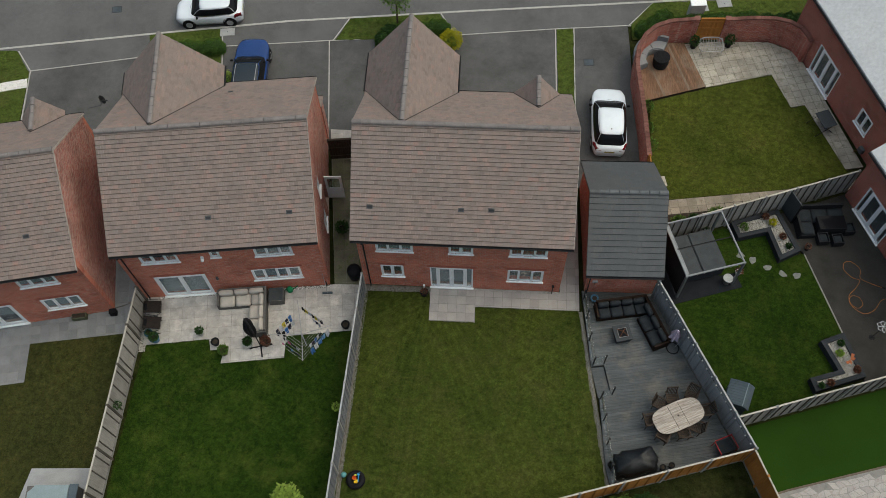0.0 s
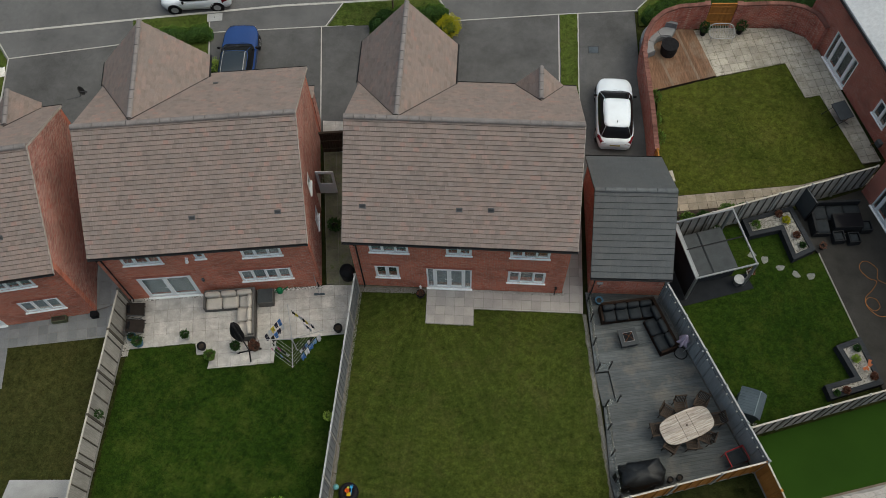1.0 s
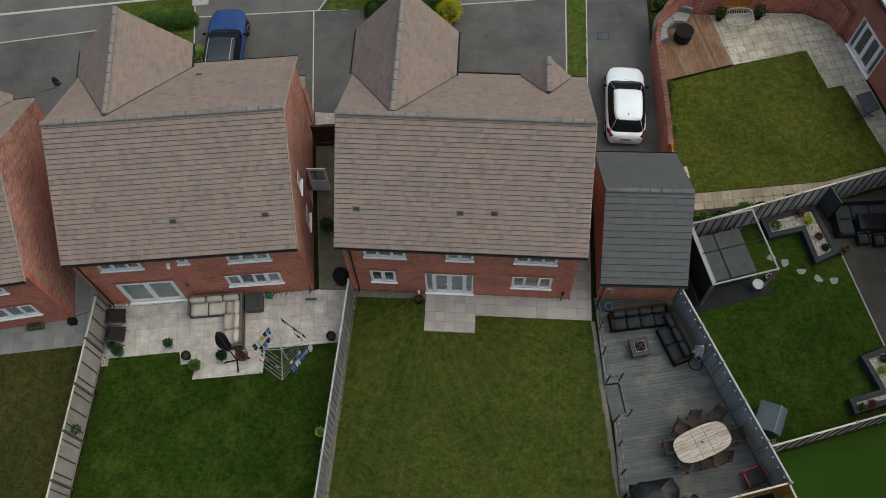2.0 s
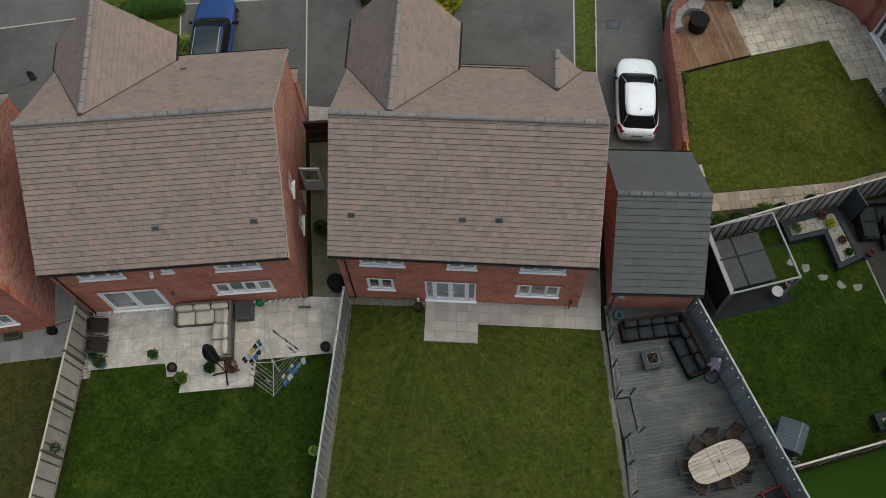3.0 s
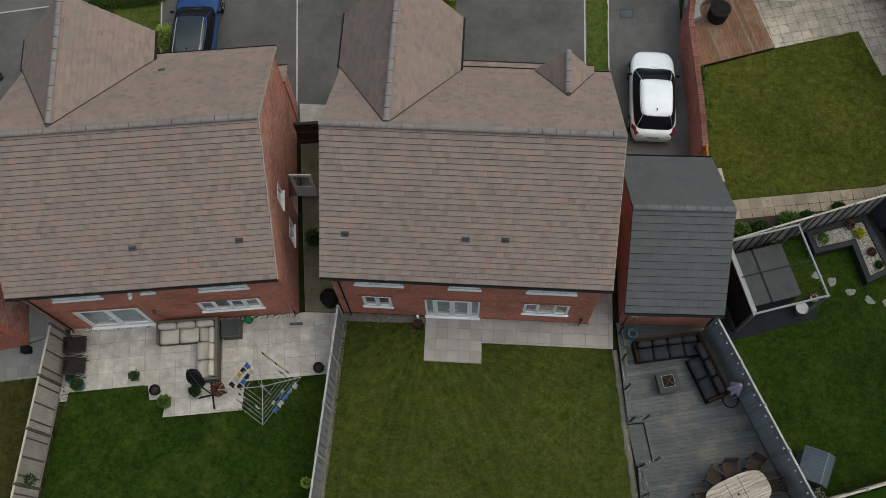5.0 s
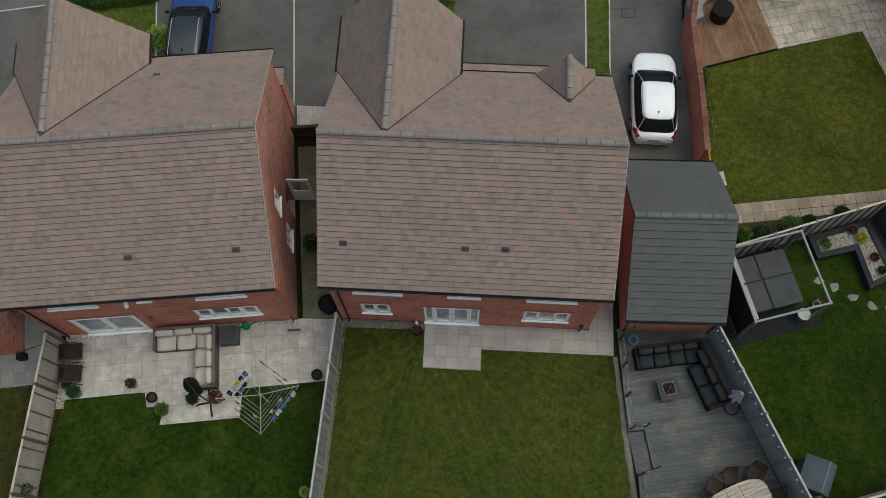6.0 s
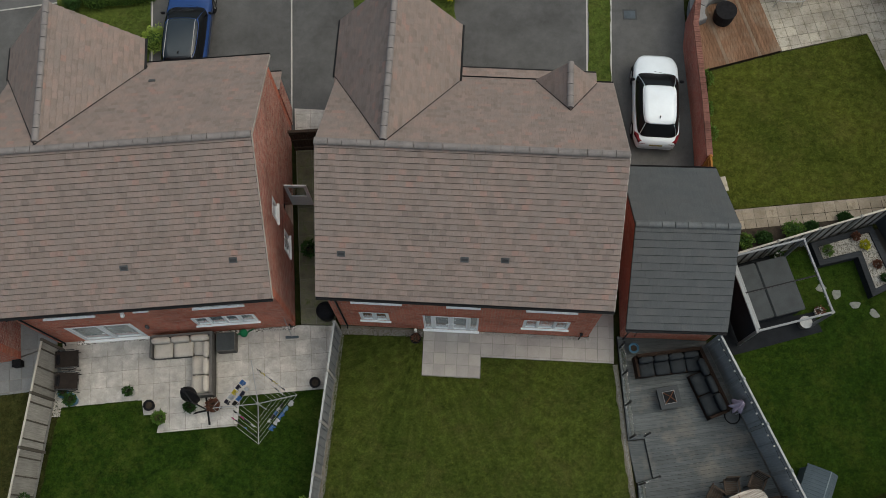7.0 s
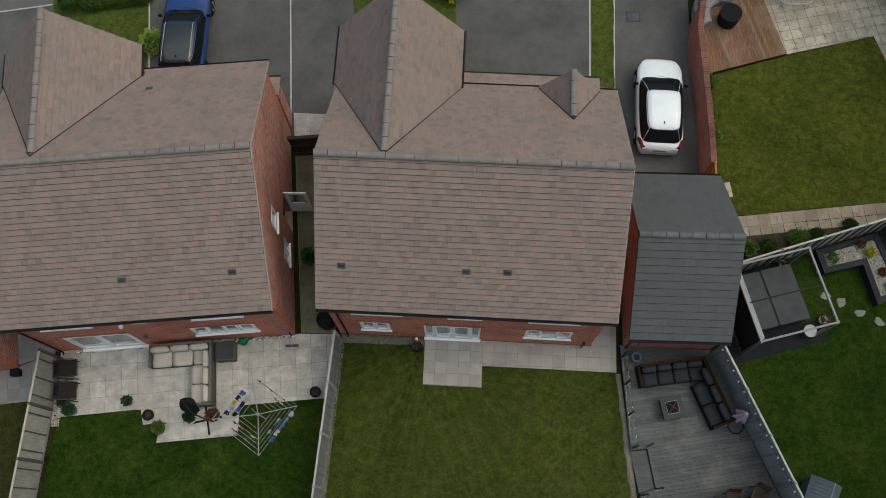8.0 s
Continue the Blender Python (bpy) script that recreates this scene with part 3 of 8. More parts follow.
def wall_panel(F, length, height, holes, thick=0.3, u0=0.0, z0=0.0, o1=0.0):
    """A wall or frame in one piece round its openings; holes: u0, u1, z0, z1."""
    us = sorted({u0, u0 + length, *[h[0] for h in holes], *[h[1] for h in holes]})
    zs = sorted({z0, z0 + height, *[h[2] for h in holes], *[h[3] for h in holes]})
    g, seen = Geo(), {}

    def v(i, j, side):
        key = (i, j, side)
        if key not in seen:
            seen[key] = len(g.v)
            g.v.append(tuple(F @ Vector((us[i], o1 - (thick if side else 0.0), zs[j]))))
        return seen[key]

    def full(i, j):
        if not (0 <= i < len(us) - 1 and 0 <= j < len(zs) - 1):
            return False
        a, c = (us[i] + us[i + 1]) / 2, (zs[j] + zs[j + 1]) / 2
        return not any(h[0] < a < h[1] and h[2] < c < h[3] for h in holes)
    flip = F.to_3x3().determinant() > 0
    for i in range(len(us) - 1):
        for j in range(len(zs) - 1):
            if not full(i, j):
                continue
            fs = [(v(i, j, 0), v(i, j + 1, 0), v(i + 1, j + 1, 0), v(i + 1, j, 0)), (v(i, j, 1), v(i + 1, j, 1), v(i + 1, j + 1, 1), v(i, j + 1, 1))]
            if not full(i - 1, j):
                fs.append((v(i, j, 0), v(i, j, 1), v(i, j + 1, 1), v(i, j + 1, 0)))
            if not full(i + 1, j):
                fs.append((v(i + 1, j, 1), v(i + 1, j, 0), v(i + 1, j + 1, 0), v(i + 1, j + 1, 1)))
            if not full(i, j - 1):
                fs.append((v(i, j, 1), v(i, j, 0), v(i + 1, j, 0), v(i + 1, j, 1)))
            if not full(i, j + 1):
                fs.append((v(i, j + 1, 0), v(i, j + 1, 1), v(i + 1, j + 1, 1), v(i + 1, j + 1, 0)))
            g.f += fs if flip else [f[::-1] for f in fs]
    return g


def window(parent, F, u, z, w, h, lights, blind=0.0, sill=True, skin="window"):
    """A white casement window; lights: relative widths of the panes."""
    t = 0.065
    tot, x, edges = sum(lights), u + t, []
    for q in lights:
        e = x + (w - 2 * t) * q / tot
        edges.append((x, e))
        x = e
    holes = [(a + (0.03 if i else 0.0), b - (0.03 if i < len(edges) - 1 else 0.0), z + t, z + h - t) for i, (a, b) in enumerate(edges)]
    win = part(skin, wall_panel(F, w, h, holes, 0.075, u, z, -0.015), M_WHITE, parent)
    for i, (a, b, c, d) in enumerate(holes):
        if i != 1 or len(edges) == 2:  # opening sash sits proud
            part("sash", wall_panel(F, b - a, d - c, [(a + 0.045, b - 0.045, c + 0.045, d - 0.045)], 0.07, a, c, 0.002), M_WHITE, win)
        pane = part("pane", wbox(Geo(), F, a, b, -0.055, -0.045, c, d), M_GLASS, win)
        pane.visible_shadow = False
    if sill:
        part("window_sill", wbox(Geo(), F, u - 0.04, u + w + 0.04, -0.05, 0.075, z - 0.045, z), M_WHITE, win)
    if blind > 0:
        part("blind", wbox(Geo(), F, u + 0.02, u + w - 0.02, -0.16, -0.15, z + h * (1 - blind), z + h), M_BLIND, win)
    return win


def patio_door(parent, F, u, z, w, h, side=0.0, blind=0.9):
    """A pair of white glazed doors with optional narrow side lights."""
    t, lo = 0.07, 0.06
    a, b = (u + side + 0.035, u + w - side - 0.035) if side else (u + t, u + w - t)
    holes = [(a, b, z + lo, z + h - t)]
    if side:
        holes += [(u + t, u + side - 0.035, z + lo, z + h - t), (u + w - side + 0.035, u + w - t, z + lo, z + h - t)]
    door = part("patio_door", wall_panel(F, w, h, holes, 0.09, u, z, -0.01), M_WHITE, parent)
    mid = (a + b) / 2
    panes = [q[:2] for q in holes[1:]]
    for p, q, hx in ((a, mid, mid - 0.06), (mid, b, mid + 0.06)):
        part("leaf", wall_panel(F, q - p - 0.008, h - t - lo, [(p + 0.1, q - 0.1, z + lo + 0.13, z + h - t - 0.1)], 0.075, p + 0.004, z + lo, 0.0), M_WHITE, door)
        c = F @ Vector((hx, 0.05, z + 1.05))
        e = F @ Vector((hx + (0.12 if hx > mid else -0.12), 0.05, z + 1.05))
        part("handle", Geo().tube([F @ Vector((hx, 0.0, z + 1.05)), c, e], 0.014, 6), M_WHITE, door)
        panes.append((p + 0.1, q - 0.1))
    for p, q in panes:
        pane = part("pane", wbox(Geo(), F, p, q, -0.05, -0.04, z + lo, z + h - t), M_GLASS, door)
        pane.visible_shadow = False
    part("threshold", wbox(Geo(), F, u - 0.04, u + w + 0.04, -0.02, 0.1, z - 0.05, z), M_WHITE, door)
    if blind > 0:
        part("blind", wbox(Geo(), F, u + 0.03, u + w - 0.03, -0.17, -0.16, z + h * (1 - blind), z + h), M_BLIND, door)
    return door


def house(m, label, W, D, ez, rz, over, side, gables, rear, right_holes=(), vents=(), single=None, downpipes=(), fy=None, fez=None, porch=None):
    """A two-storey brick house. Local frame: rear wall along x at y = 0, front towards y."""
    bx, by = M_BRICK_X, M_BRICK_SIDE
    h = thing("house", m, label, "house", "houses in the row")
    ry = D / 2
    k = (rz - ez) / (ry + over)
    wt = ez + over * k - 0.14
    kf = (rz - fez) / (fy - ry)
    wf = rz - kf * (D - ry) - 0.14
    FR = Matrix(((1, 0, 0, 0), (0, -1, 0, 0), (0, 0, 1, 0), (0, 0, 0, 1)))          # rear wall, outwards -y
    FE = Matrix(((0, 1, 0, W), (1, 0, 0, 0), (0, 0, 1, 0), (0, 0, 0, 1)))           # right wall, u along y, outwards +x
    FL = Matrix(((0, -1, 0, 0), (1, 0, 0, 0), (0, 0, 1, 0), (0, 0, 0, 1)))          # left wall
    FF = Matrix(((1, 0, 0, 0), (0, 1, 0, D), (0, 0, 1, 0), (0, 0, 0, 1)))           # front wall
    part("wall", wall_panel(FR, W, wt, [q[:4] for q in rear]), bx, h)
    part("wall", wall_panel(FF, W, wf, []), bx, h)
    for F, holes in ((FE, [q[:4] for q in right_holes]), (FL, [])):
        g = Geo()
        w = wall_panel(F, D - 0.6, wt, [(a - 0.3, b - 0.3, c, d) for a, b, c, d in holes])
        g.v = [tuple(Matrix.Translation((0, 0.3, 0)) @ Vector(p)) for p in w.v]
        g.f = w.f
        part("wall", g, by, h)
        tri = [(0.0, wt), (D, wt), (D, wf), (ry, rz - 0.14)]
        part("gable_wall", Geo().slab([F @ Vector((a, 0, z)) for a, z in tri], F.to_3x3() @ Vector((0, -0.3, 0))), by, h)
    part("inner_floor", Geo().box(0.31, W - 0.31, 0.31, D - 0.31, -0.02, 0.05), M_DARKROOM, h)
    part("upper_floor", Geo().box(0.31, W - 0.31, 0.31, D - 0.31, 2.45, 2.65), M_DARKROOM, h)
    for q in rear:
        kind = q[4]
        w, hh = q[1] - q[0], q[3] - q[2]
        if kind == "door":
            patio_door(h, FR, q[0], q[2], w, hh, *q[5:])
        else:
            window(h, FR, q[0], q[2], w, hh, *q[5:])
        part("lintel", wbox(Geo(), FR, q[0] - 0.12, q[1] + 0.12, 0.0, 0.006, q[3], min(q[3] + 0.21, wt)), M_LINTEL, h)
    # roof
    x0, x1 = -side, W + side
    roof = part("roof", Geo().slab([(x0 + 0.03, -over + 0.03, ez - 0.09), (x1 - 0.03, -over + 0.03, ez - 0.09), (x1 - 0.03, ry, rz - 0.1), (x0 + 0.03, ry, rz - 0.1)], (0, 0, 0.06)), M_GUTTER, h, "brown concrete tile roof")
    sl = math.hypot(ry + over, rz - ez)
    lay_tiles(roof, (x0, -over, ez), (1, 0, 0), (0, ry + over, rz - ez), x1 - x0, sl, M_TILE, M_TILE_ONE, None, single)
    part("roof_front", Geo().slab([(x0 + 0.03, fy - 0.03, fez - 0.09), (x1 - 0.03, fy - 0.03, fez - 0.09), (x1 - 0.03, ry, rz - 0.1), (x0 + 0.03, ry, rz - 0.1)], (0, 0, 0.06)), M_GUTTER, h)

    def above_gable(c):
        for xc, hw, yf, gz, ge in gables:
            if abs(c.x - xc) < hw:
                zg = gz - (gz - ge) * abs(c.x - xc) / hw
                if c.z < zg - 0.13 and c.y < yf:
                    return False
        return True
    lay_tiles(roof, (x1, fy, fez), (-1, 0, 0), (0, ry - fy, rz - fez), x1 - x0, math.hypot(fy - ry, rz - fez), M_TILE, M_TILE_ONE, above_gable, butt=0.036)
    ridge_line(roof, (x0, ry, rz + 0.03), (x1, ry, rz + 0.03))
    for x in (x0, x1):
        for ys, e in ((-over, ez), (fy, fez)):
            g = Geo()
            s = 1 if x > 0 else -1
            g.slab([(x - 0.02 * s, ys, e - 0.11), (x - 0.02 * s, ry, rz - 0.11), (x - 0.02 * s, ry, rz + 0.015), (x - 0.02 * s, ys, e + 0.015)], (0.03 * s, 0, 0))
            part("verge", g, M_MORTAR if x > 0 else M_RIDGE, roof)
    for xc, hw, yf, gz, ge in gables:
        yb = ry + max(0.0, (rz - gz) / kf)
        gs = math.hypot(hw, gz - ge)

        def keep(c):
            return c.z > rz - (c.y - ry) * kf - 0.13 and c.y > ry
        for s in (-1, 1):
            o = (xc + s * hw, yf if s < 0 else yb - 0.3, ge)
            lay_tiles(roof, o, (0, -1 if s < 0 else 1, 0), (-s * hw, 0, gz - ge), yf - yb + 0.3, gs, M_TILE, M_TILE_ONE, keep, butt=0.03, edge=M_TILE)
            part("gable_roof", Geo().slab([(xc + s * hw, yf - 0.03, ge - 0.07), (xc, yf - 0.03, gz - 0.07), (xc, yb, gz - 0.07), (xc + s * hw, min(yf - 0.2, ry + (rz - ge) / kf), ge - 0.07)], (0, 0, 0.04)), M_GUTTER, h)
        yv = ry + (rz - ge) / kf
        for s in (-1, 1):  # dark mortar line down the valley
            e = min(1.0, (yf - yb) / max(0.01, yv - yb))
            part("valley", Geo().tube([(xc, yb, gz + 0.05), (xc + s * hw * e, yb + (yv - yb) * e, gz + (ge - gz) * e + 0.04)], 0.016, 6), M_GUTTER, roof)
        ridge_line(roof, (xc, yb + 0.12, gz + 0.03), (xc, yf, gz + 0.03), rad=0.115)
        if yf > D + 1:
            for s in (-1, 1):
                part("gutter", Geo().tube([(xc + s * (hw + 0.04), min(yf - 0.2, yv), ge - 0.03), (xc + s * (hw + 0.04), yf, ge - 0.03)], 0.05, 8), M_GUTTER, h)
        gw = hw - 0.45
        kk = (gz - ge) / hw
        if yf > D + 1:
            zt = gz - kk * gw - 0.12
            part("wall", Geo().box(xc - gw, xc + gw, D, yf - 0.25, 0, zt), bx, h)
            part("gable_wall", Geo().slab([(xc - gw, yf - 0.28, zt), (xc + gw, yf - 0.28, zt), (xc, yf - 0.28, gz - 0.12)], (0, -0.25, 0)), bx, h)
        else:
            part("gable_wall", Geo().slab([(xc - gw, yf - 0.15, fez - 0.1), (xc + gw, yf - 0.15, fez - 0.1), (xc, yf - 0.15, gz - 0.12)], (0, -0.25, 0)), bx, h)
    # gutters and downpipes
    for y, e in ((-over - 0.05, ez), (fy + 0.05, fez)):
        g = Geo()
        prof = [(math.cos(math.pi * j / 6) * 0.05, -math.sin(math.pi * j / 6) * 0.05) for j in range(7)]
        prof += [(p * 0.85, q * 0.85) for p, q in reversed(prof)]
        g.loft([[(x, y + p, e - 0.03 + q) for p, q in prof] for x in (x0, x1)])
        part("gutter", g, M_GUTTER, h)
    for x in downpipes:
        part("downpipe", Geo().tube([(x, -over - 0.05, ez - 0.1), (x, -over - 0.05, ez - 0.2), (x, -0.06, ez - 0.42), (x, -0.06, 0.1), (x, -0.14, 0.03)], 0.035, 8), M_GUTTER, h, smooth=True)
    for x, y in vents:
        z = ez + (y + over) * k
        B = basis(Vector((x, y, z)), Vector((1, 0, 0)), Vector((0, 1, k)).normalized(), Vector((0, -k, 1)).normalized())
        v = part("roof_vent", Geo().mbox(B, -0.135, 0.135, -0.095, 0.095, 0.0, 0.055), M_VENT, h, "dark plastic roof vent")
        part("slot", Geo().mbox(B, -0.1, 0.1, -0.05, 0.045, 0.05, 0.062), M_LEADDARK, v)
    if porch:  # lean-to canopy along the front
        a, b, py, pz = porch
        top = pz + (py - D) * 0.42
        lean = part("porch_roof", Geo().slab([(a, py, pz - 0.09), (b, py, pz - 0.09), (b, D + 0.02, top - 0.09), (a, D + 0.02, top - 0.09)], (0, 0, 0.06)), M_GUTTER, h, "low tiled lean-to roof over the entrance")
        lay_tiles(lean, (b + 0.05, py, pz), (-1, 0, 0), (0, D - py, top - pz), b - a + 0.1, math.hypot(py - D, top - pz), M_TILE, M_TILE_ONE)
        part("gutter", Geo().tube([(a, py + 0.05, pz - 0.03), (b + 0.05, py + 0.05, pz - 0.03)], 0.05, 8), M_GUTTER, lean)
        part("porch_wall", Geo().slab([(b - 0.3, D, 0), (b - 0.3, py - 0.25, 0), (b - 0.3, py - 0.25, pz - 0.02), (b - 0.3, D, top - 0.12)], (0.3, 0, 0)), by, h)
        part("porch_wall", Geo().box(a, b - 0.3, py - 0.5, py - 0.25, 0, pz - 0.02), bx, h)
    return h, (FR, FE, FL, FF)


def aerial(h, x, y, z):
    """A small dish on a bracket arm that stands off the front wall."""
    d = part("satellite_dish", turned_mesh(Geo().lathe([(0.03, 0.0), (0.14, 0.02), (0.23, 0.08), (0.235, 0.075), (0.15, 0.005), (0.03, -0.02)], 18), pose(x, y, z, 0, 62, 8)), M_GUTTER, h, "dark grey satellite dish", True)
    part("mast", Geo().tube([(x - 0.75, y - 0.1, z - 0.35), (x - 0.1, y - 0.05, z - 0.3), (x - 0.02, y, z)], 0.022, 6), M_VENT, d)
    part("arm", Geo().tube([(x, y, z), (x + 0.32, y - 0.16, z + 0.12)], 0.016, 6), M_VENT, d)
    part("receiver", Geo().lathe([(0.03, -0.05), (0.035, 0.05), (0.02, 0.06)], 10, (x + 0.33, y - 0.17, z + 0.14)), M_VENT, d)


def turned_mesh(g, m):
    g.v = [tuple(m @ Vector(p)) for p in g.v]
    return g


def houses():
    main, _ = house(pose(-3.25, 0, 0), "detached red-brick house with a brown tiled roof and white windows", 9.52, 8.0, 4.9, 8.0, 0.23, 0.2,
                    [(1.96, 2.24, 10.22, 7.97, 5.15), (8.03, 1.08, 8.2, 6.3, 4.98)],
                    [(3.25, 5.31, 0.08, 2.14, "door", 0.33, 0.85), (0.92, 2.01, 1.02, 2.2, "win", (1, 1), 0.0), (6.93, 8.63, 1.02, 2.2, "win", (1, 1.2, 1), 0.35),
                     (0.84, 2.55, 3.62, 4.62, "win", (1, 1, 1), 0.95), (4.17, 5.29, 3.62, 4.62, "win", (1, 1), 0.8), (6.93, 8.65, 3.62, 4.62, "win", (1, 1, 1), 0.0)],
                    vents=((0.66, 1.03), (4.7, 1.03), (6.02, 1.06)), single=lambda c: 3.4 < c.x < 6.7 and c.y < 4.0, downpipes=(0.3,), fy=8.2, fez=4.92, porch=(4.2, 9.4, 9.92, 2.6))
    left, fr = house(pose(-14.01, -1.28, 0, 0, 0, 7.3), "detached red-brick house with a brown tiled roof beside a pale patio", 9.1, 8.6, 4.9, 8.0, 0.25, 0.08,
                     [(2.26, 2.44, 9.85, 7.86, 5.2)],
                     [(1.02, 3.45, 0.06, 2.14, "door", 0.0, 0.92), (5.62, 7.95, 1.1, 2.2, "win", (1, 1, 1, 1), 0.9),
                      (0.97, 2.7, 3.56, 4.5, "win", (1, 1, 1), 0.4), (4.14, 4.6, 3.72, 4.5, "win", (1,), 0.9), (6.14, 7.88, 3.52, 4.48, "win", (1, 1, 1), 0.9)],
                     right_holes=[(2.95, 3.7, 3.4, 4.4), (2.4, 3.3, 1.0, 2.1), (4.1, 5.0, 0.08, 2.1)],
                     vents=((4.48, 0.93), (8.06, 0.93)), single=lambda c: 6.0 < c.x < 8.9 and c.y < 3.0, downpipes=(0.25,), fy=9.0, fez=4.9, porch=(5.0, 9.15, 9.6, 2.6))
    FR, FE = fr[0], fr[1]
    lamp = part("security_lamp", wbox(Geo(), FR, 3.72, 3.84, 0.0, 0.1, 3.8, 3.9), M_WHITE, left, "white security lamp")
    part("head", turned_mesh(Geo().lathe([(0.05, -0.06), (0.08, 0.0), (0.07, 0.09), (0.02, 0.1)], 12), FR @ Matrix.Translation((3.78, 0.15, 3.75))), M_WHITE, lamp, smooth=True)
    lamp = part("wall_lamp", turned_mesh(Geo().lathe([(0.05, -0.1), (0.07, 0.0), (0.06, 0.12), (0.02, 0.14)], 12), FR @ Matrix.Translation((3.95, 0.08, 1.7))), M_VENT, left, "dark round wall lamp")
    part("soil_pipe", Geo().tube([FR @ Vector((8.95, 0.06, 0.0)), FR @ Vector((8.95, 0.06, 0.5))], 0.03, 8), M_GUTTER, left)
    B = basis(Vector((5.2, 7.75, 5.76)), Vector((1, 0, 0)), Vector((0, 0.834, -0.552)), Vector((0, 0.552, 0.834)))
    part("roof_vent", Geo().mbox(B, -0.11, 0.11, -0.06, 0.06, 0.0, 0.05), M_VENT, left, "dark plastic roof vent")
    window(left, FE, 2.95, 3.4, 0.75, 1.0, (1,), 0.7)
    window(left, FE, 2.4, 1.0, 0.9, 1.1, (1, 1), 0.7)
    # side door stands open
    dz = FE @ Matrix.Translation((4.98, 0, 0)) @ pose(0, 0, 0, 0, 0, 95)
    dr = part("side_door", wall_panel(dz, 0.86, 2.0, [(0.12, 0.74, 1.0, 1.9)], 0.05, 0.0, 0.08), M_WHITE, left, "white half-glazed door standing open")
    part("pane", wbox(Geo(), dz, 0.12, 0.74, -0.03, -0.02, 1.0, 1.9), M_GLASS, dr)
    far, _ = house(pose(-15.38, -2.0, 0, 0, 0, 12) @ pose(-9.2, 0, 0), "red-brick house end of the row with a brown tiled roof", 9.2, 8.2, 4.9, 8.0, 0.26, 0.02,
                   [(7.35, 1.0, 8.6, 6.2, 4.95)],
                   [(2.9, 5.1, 0.08, 2.14, "door", 0.0, 0.6), (6.42, 8.22, 1.05, 2.15, "win", (1, 1, 1), 0.9), (6.2, 7.95, 3.56, 4.5, "win", (1, 1, 1), 0.9)],
                   vents=((7.4, 1.2),), fy=8.35, fez=4.9)
    aerial(far, 9.85, 9.45, 4.35)


houses()
def garage():
    m = pose(7.5, 0.02, 0, 0, 0, 1.2)
    W, D, ez, rz, over, side = 3.27, 6.0, 2.2, 4.55, 0.17, 0.17
    h = thing("garage", m, "single red-brick garage with a slate-grey tiled roof", "garage")
    ry = D / 2
    k = (rz - ez) / (ry + over)
    wt = ez + over * k - 0.12
    g = Geo().box(0, W, 0, 0.22, 0, wt)
    part("wall", g, M_BRICK_X, h)
    part("wall", Geo().box(0, W, D - 0.22, D, 2.05, wt), M_BRICK_X, h)
    # side walls use darker brick to paint in the shade beside the house
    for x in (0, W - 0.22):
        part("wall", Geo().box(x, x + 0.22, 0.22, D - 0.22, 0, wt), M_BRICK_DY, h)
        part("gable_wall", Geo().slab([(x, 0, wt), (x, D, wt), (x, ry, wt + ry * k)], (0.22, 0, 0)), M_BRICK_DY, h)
    part("garage_door", Geo().box(0.3, W - 0.3, D - 0.15, D - 0.1, 0, 2.05), M_WHITE, h)
    for x in (0, W - 0.3):
        part("wall", Geo().box(x, x + 0.3, D - 0.22, D, 0, 2.05), M_BRICK_X, h)
    x0, x1 = -side, W + side
    sl = math.hypot(ry + over, rz - ez)
    roof = part("roof", Geo().slab([(x0 + 0.02, -over + 0.02, ez - 0.08), (x1 - 0.02, -over + 0.02, ez - 0.08), (x1 - 0.02, ry, rz - 0.09), (x0 + 0.02, ry, rz - 0.09)], (0, 0, 0.06)), M_GUTTER, h, "slate-grey tiled roof")
    part("roof_front", Geo().slab([(x0 + 0.02, D + over - 0.02, ez - 0.08), (x1 - 0.02, D + over - 0.02, ez - 0.08), (x1 - 0.02, ry, rz - 0.09), (x0 + 0.02, ry, rz - 0.09)], (0, 0, 0.06)), M_GUTTER, h)
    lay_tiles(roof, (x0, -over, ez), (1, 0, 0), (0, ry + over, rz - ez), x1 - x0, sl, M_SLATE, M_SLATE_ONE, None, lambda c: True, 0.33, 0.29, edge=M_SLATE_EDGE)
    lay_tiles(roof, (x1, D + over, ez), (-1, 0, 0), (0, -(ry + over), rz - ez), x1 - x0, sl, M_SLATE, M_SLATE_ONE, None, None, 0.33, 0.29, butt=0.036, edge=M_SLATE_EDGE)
    ridge_line(roof, (x0, ry, rz + 0.02), (x1, ry, rz + 0.02), M_RIDGE_GREY, 0.12)
    for x, s in ((x0, -1), (x1, 1)):
        for ys in (-over, D + over):
            part("verge", Geo().slab([(x - 0.02 * s, ys, ez - 0.1), (x - 0.02 * s, ry, rz - 0.1), (x - 0.02 * s, ry, rz + 0.015), (x - 0.02 * s, ys, ez + 0.015)], (0.03 * s, 0, 0)), M_GUTTER, roof)
    for y in (-over - 0.05, D + over + 0.05):
        prof = [(math.cos(math.pi * j / 6) * 0.06, -math.sin(math.pi * j / 6) * 0.055) for j in range(7)]
        prof += [(p * 0.85, q * 0.85) for p, q in reversed(prof)]
        part("gutter", Geo().loft([[(x, y + p, ez - 0.03 + q) for p, q in prof] for x in (x0, x1)]), M_GUTTER, h)
    part("downpipe", Geo().tube([(0.1, -over - 0.05, ez - 0.08), (0.1, -0.06, ez - 0.3), (0.1, -0.06, 0.05)], 0.034, 8), M_GUTTER, h)


M_RIDGE_GREY = plain("grey_ridge_tile", (0.125, 0.135, 0.143), 0.65, vary=0.2, coarse=2.5, per="object")
garage()


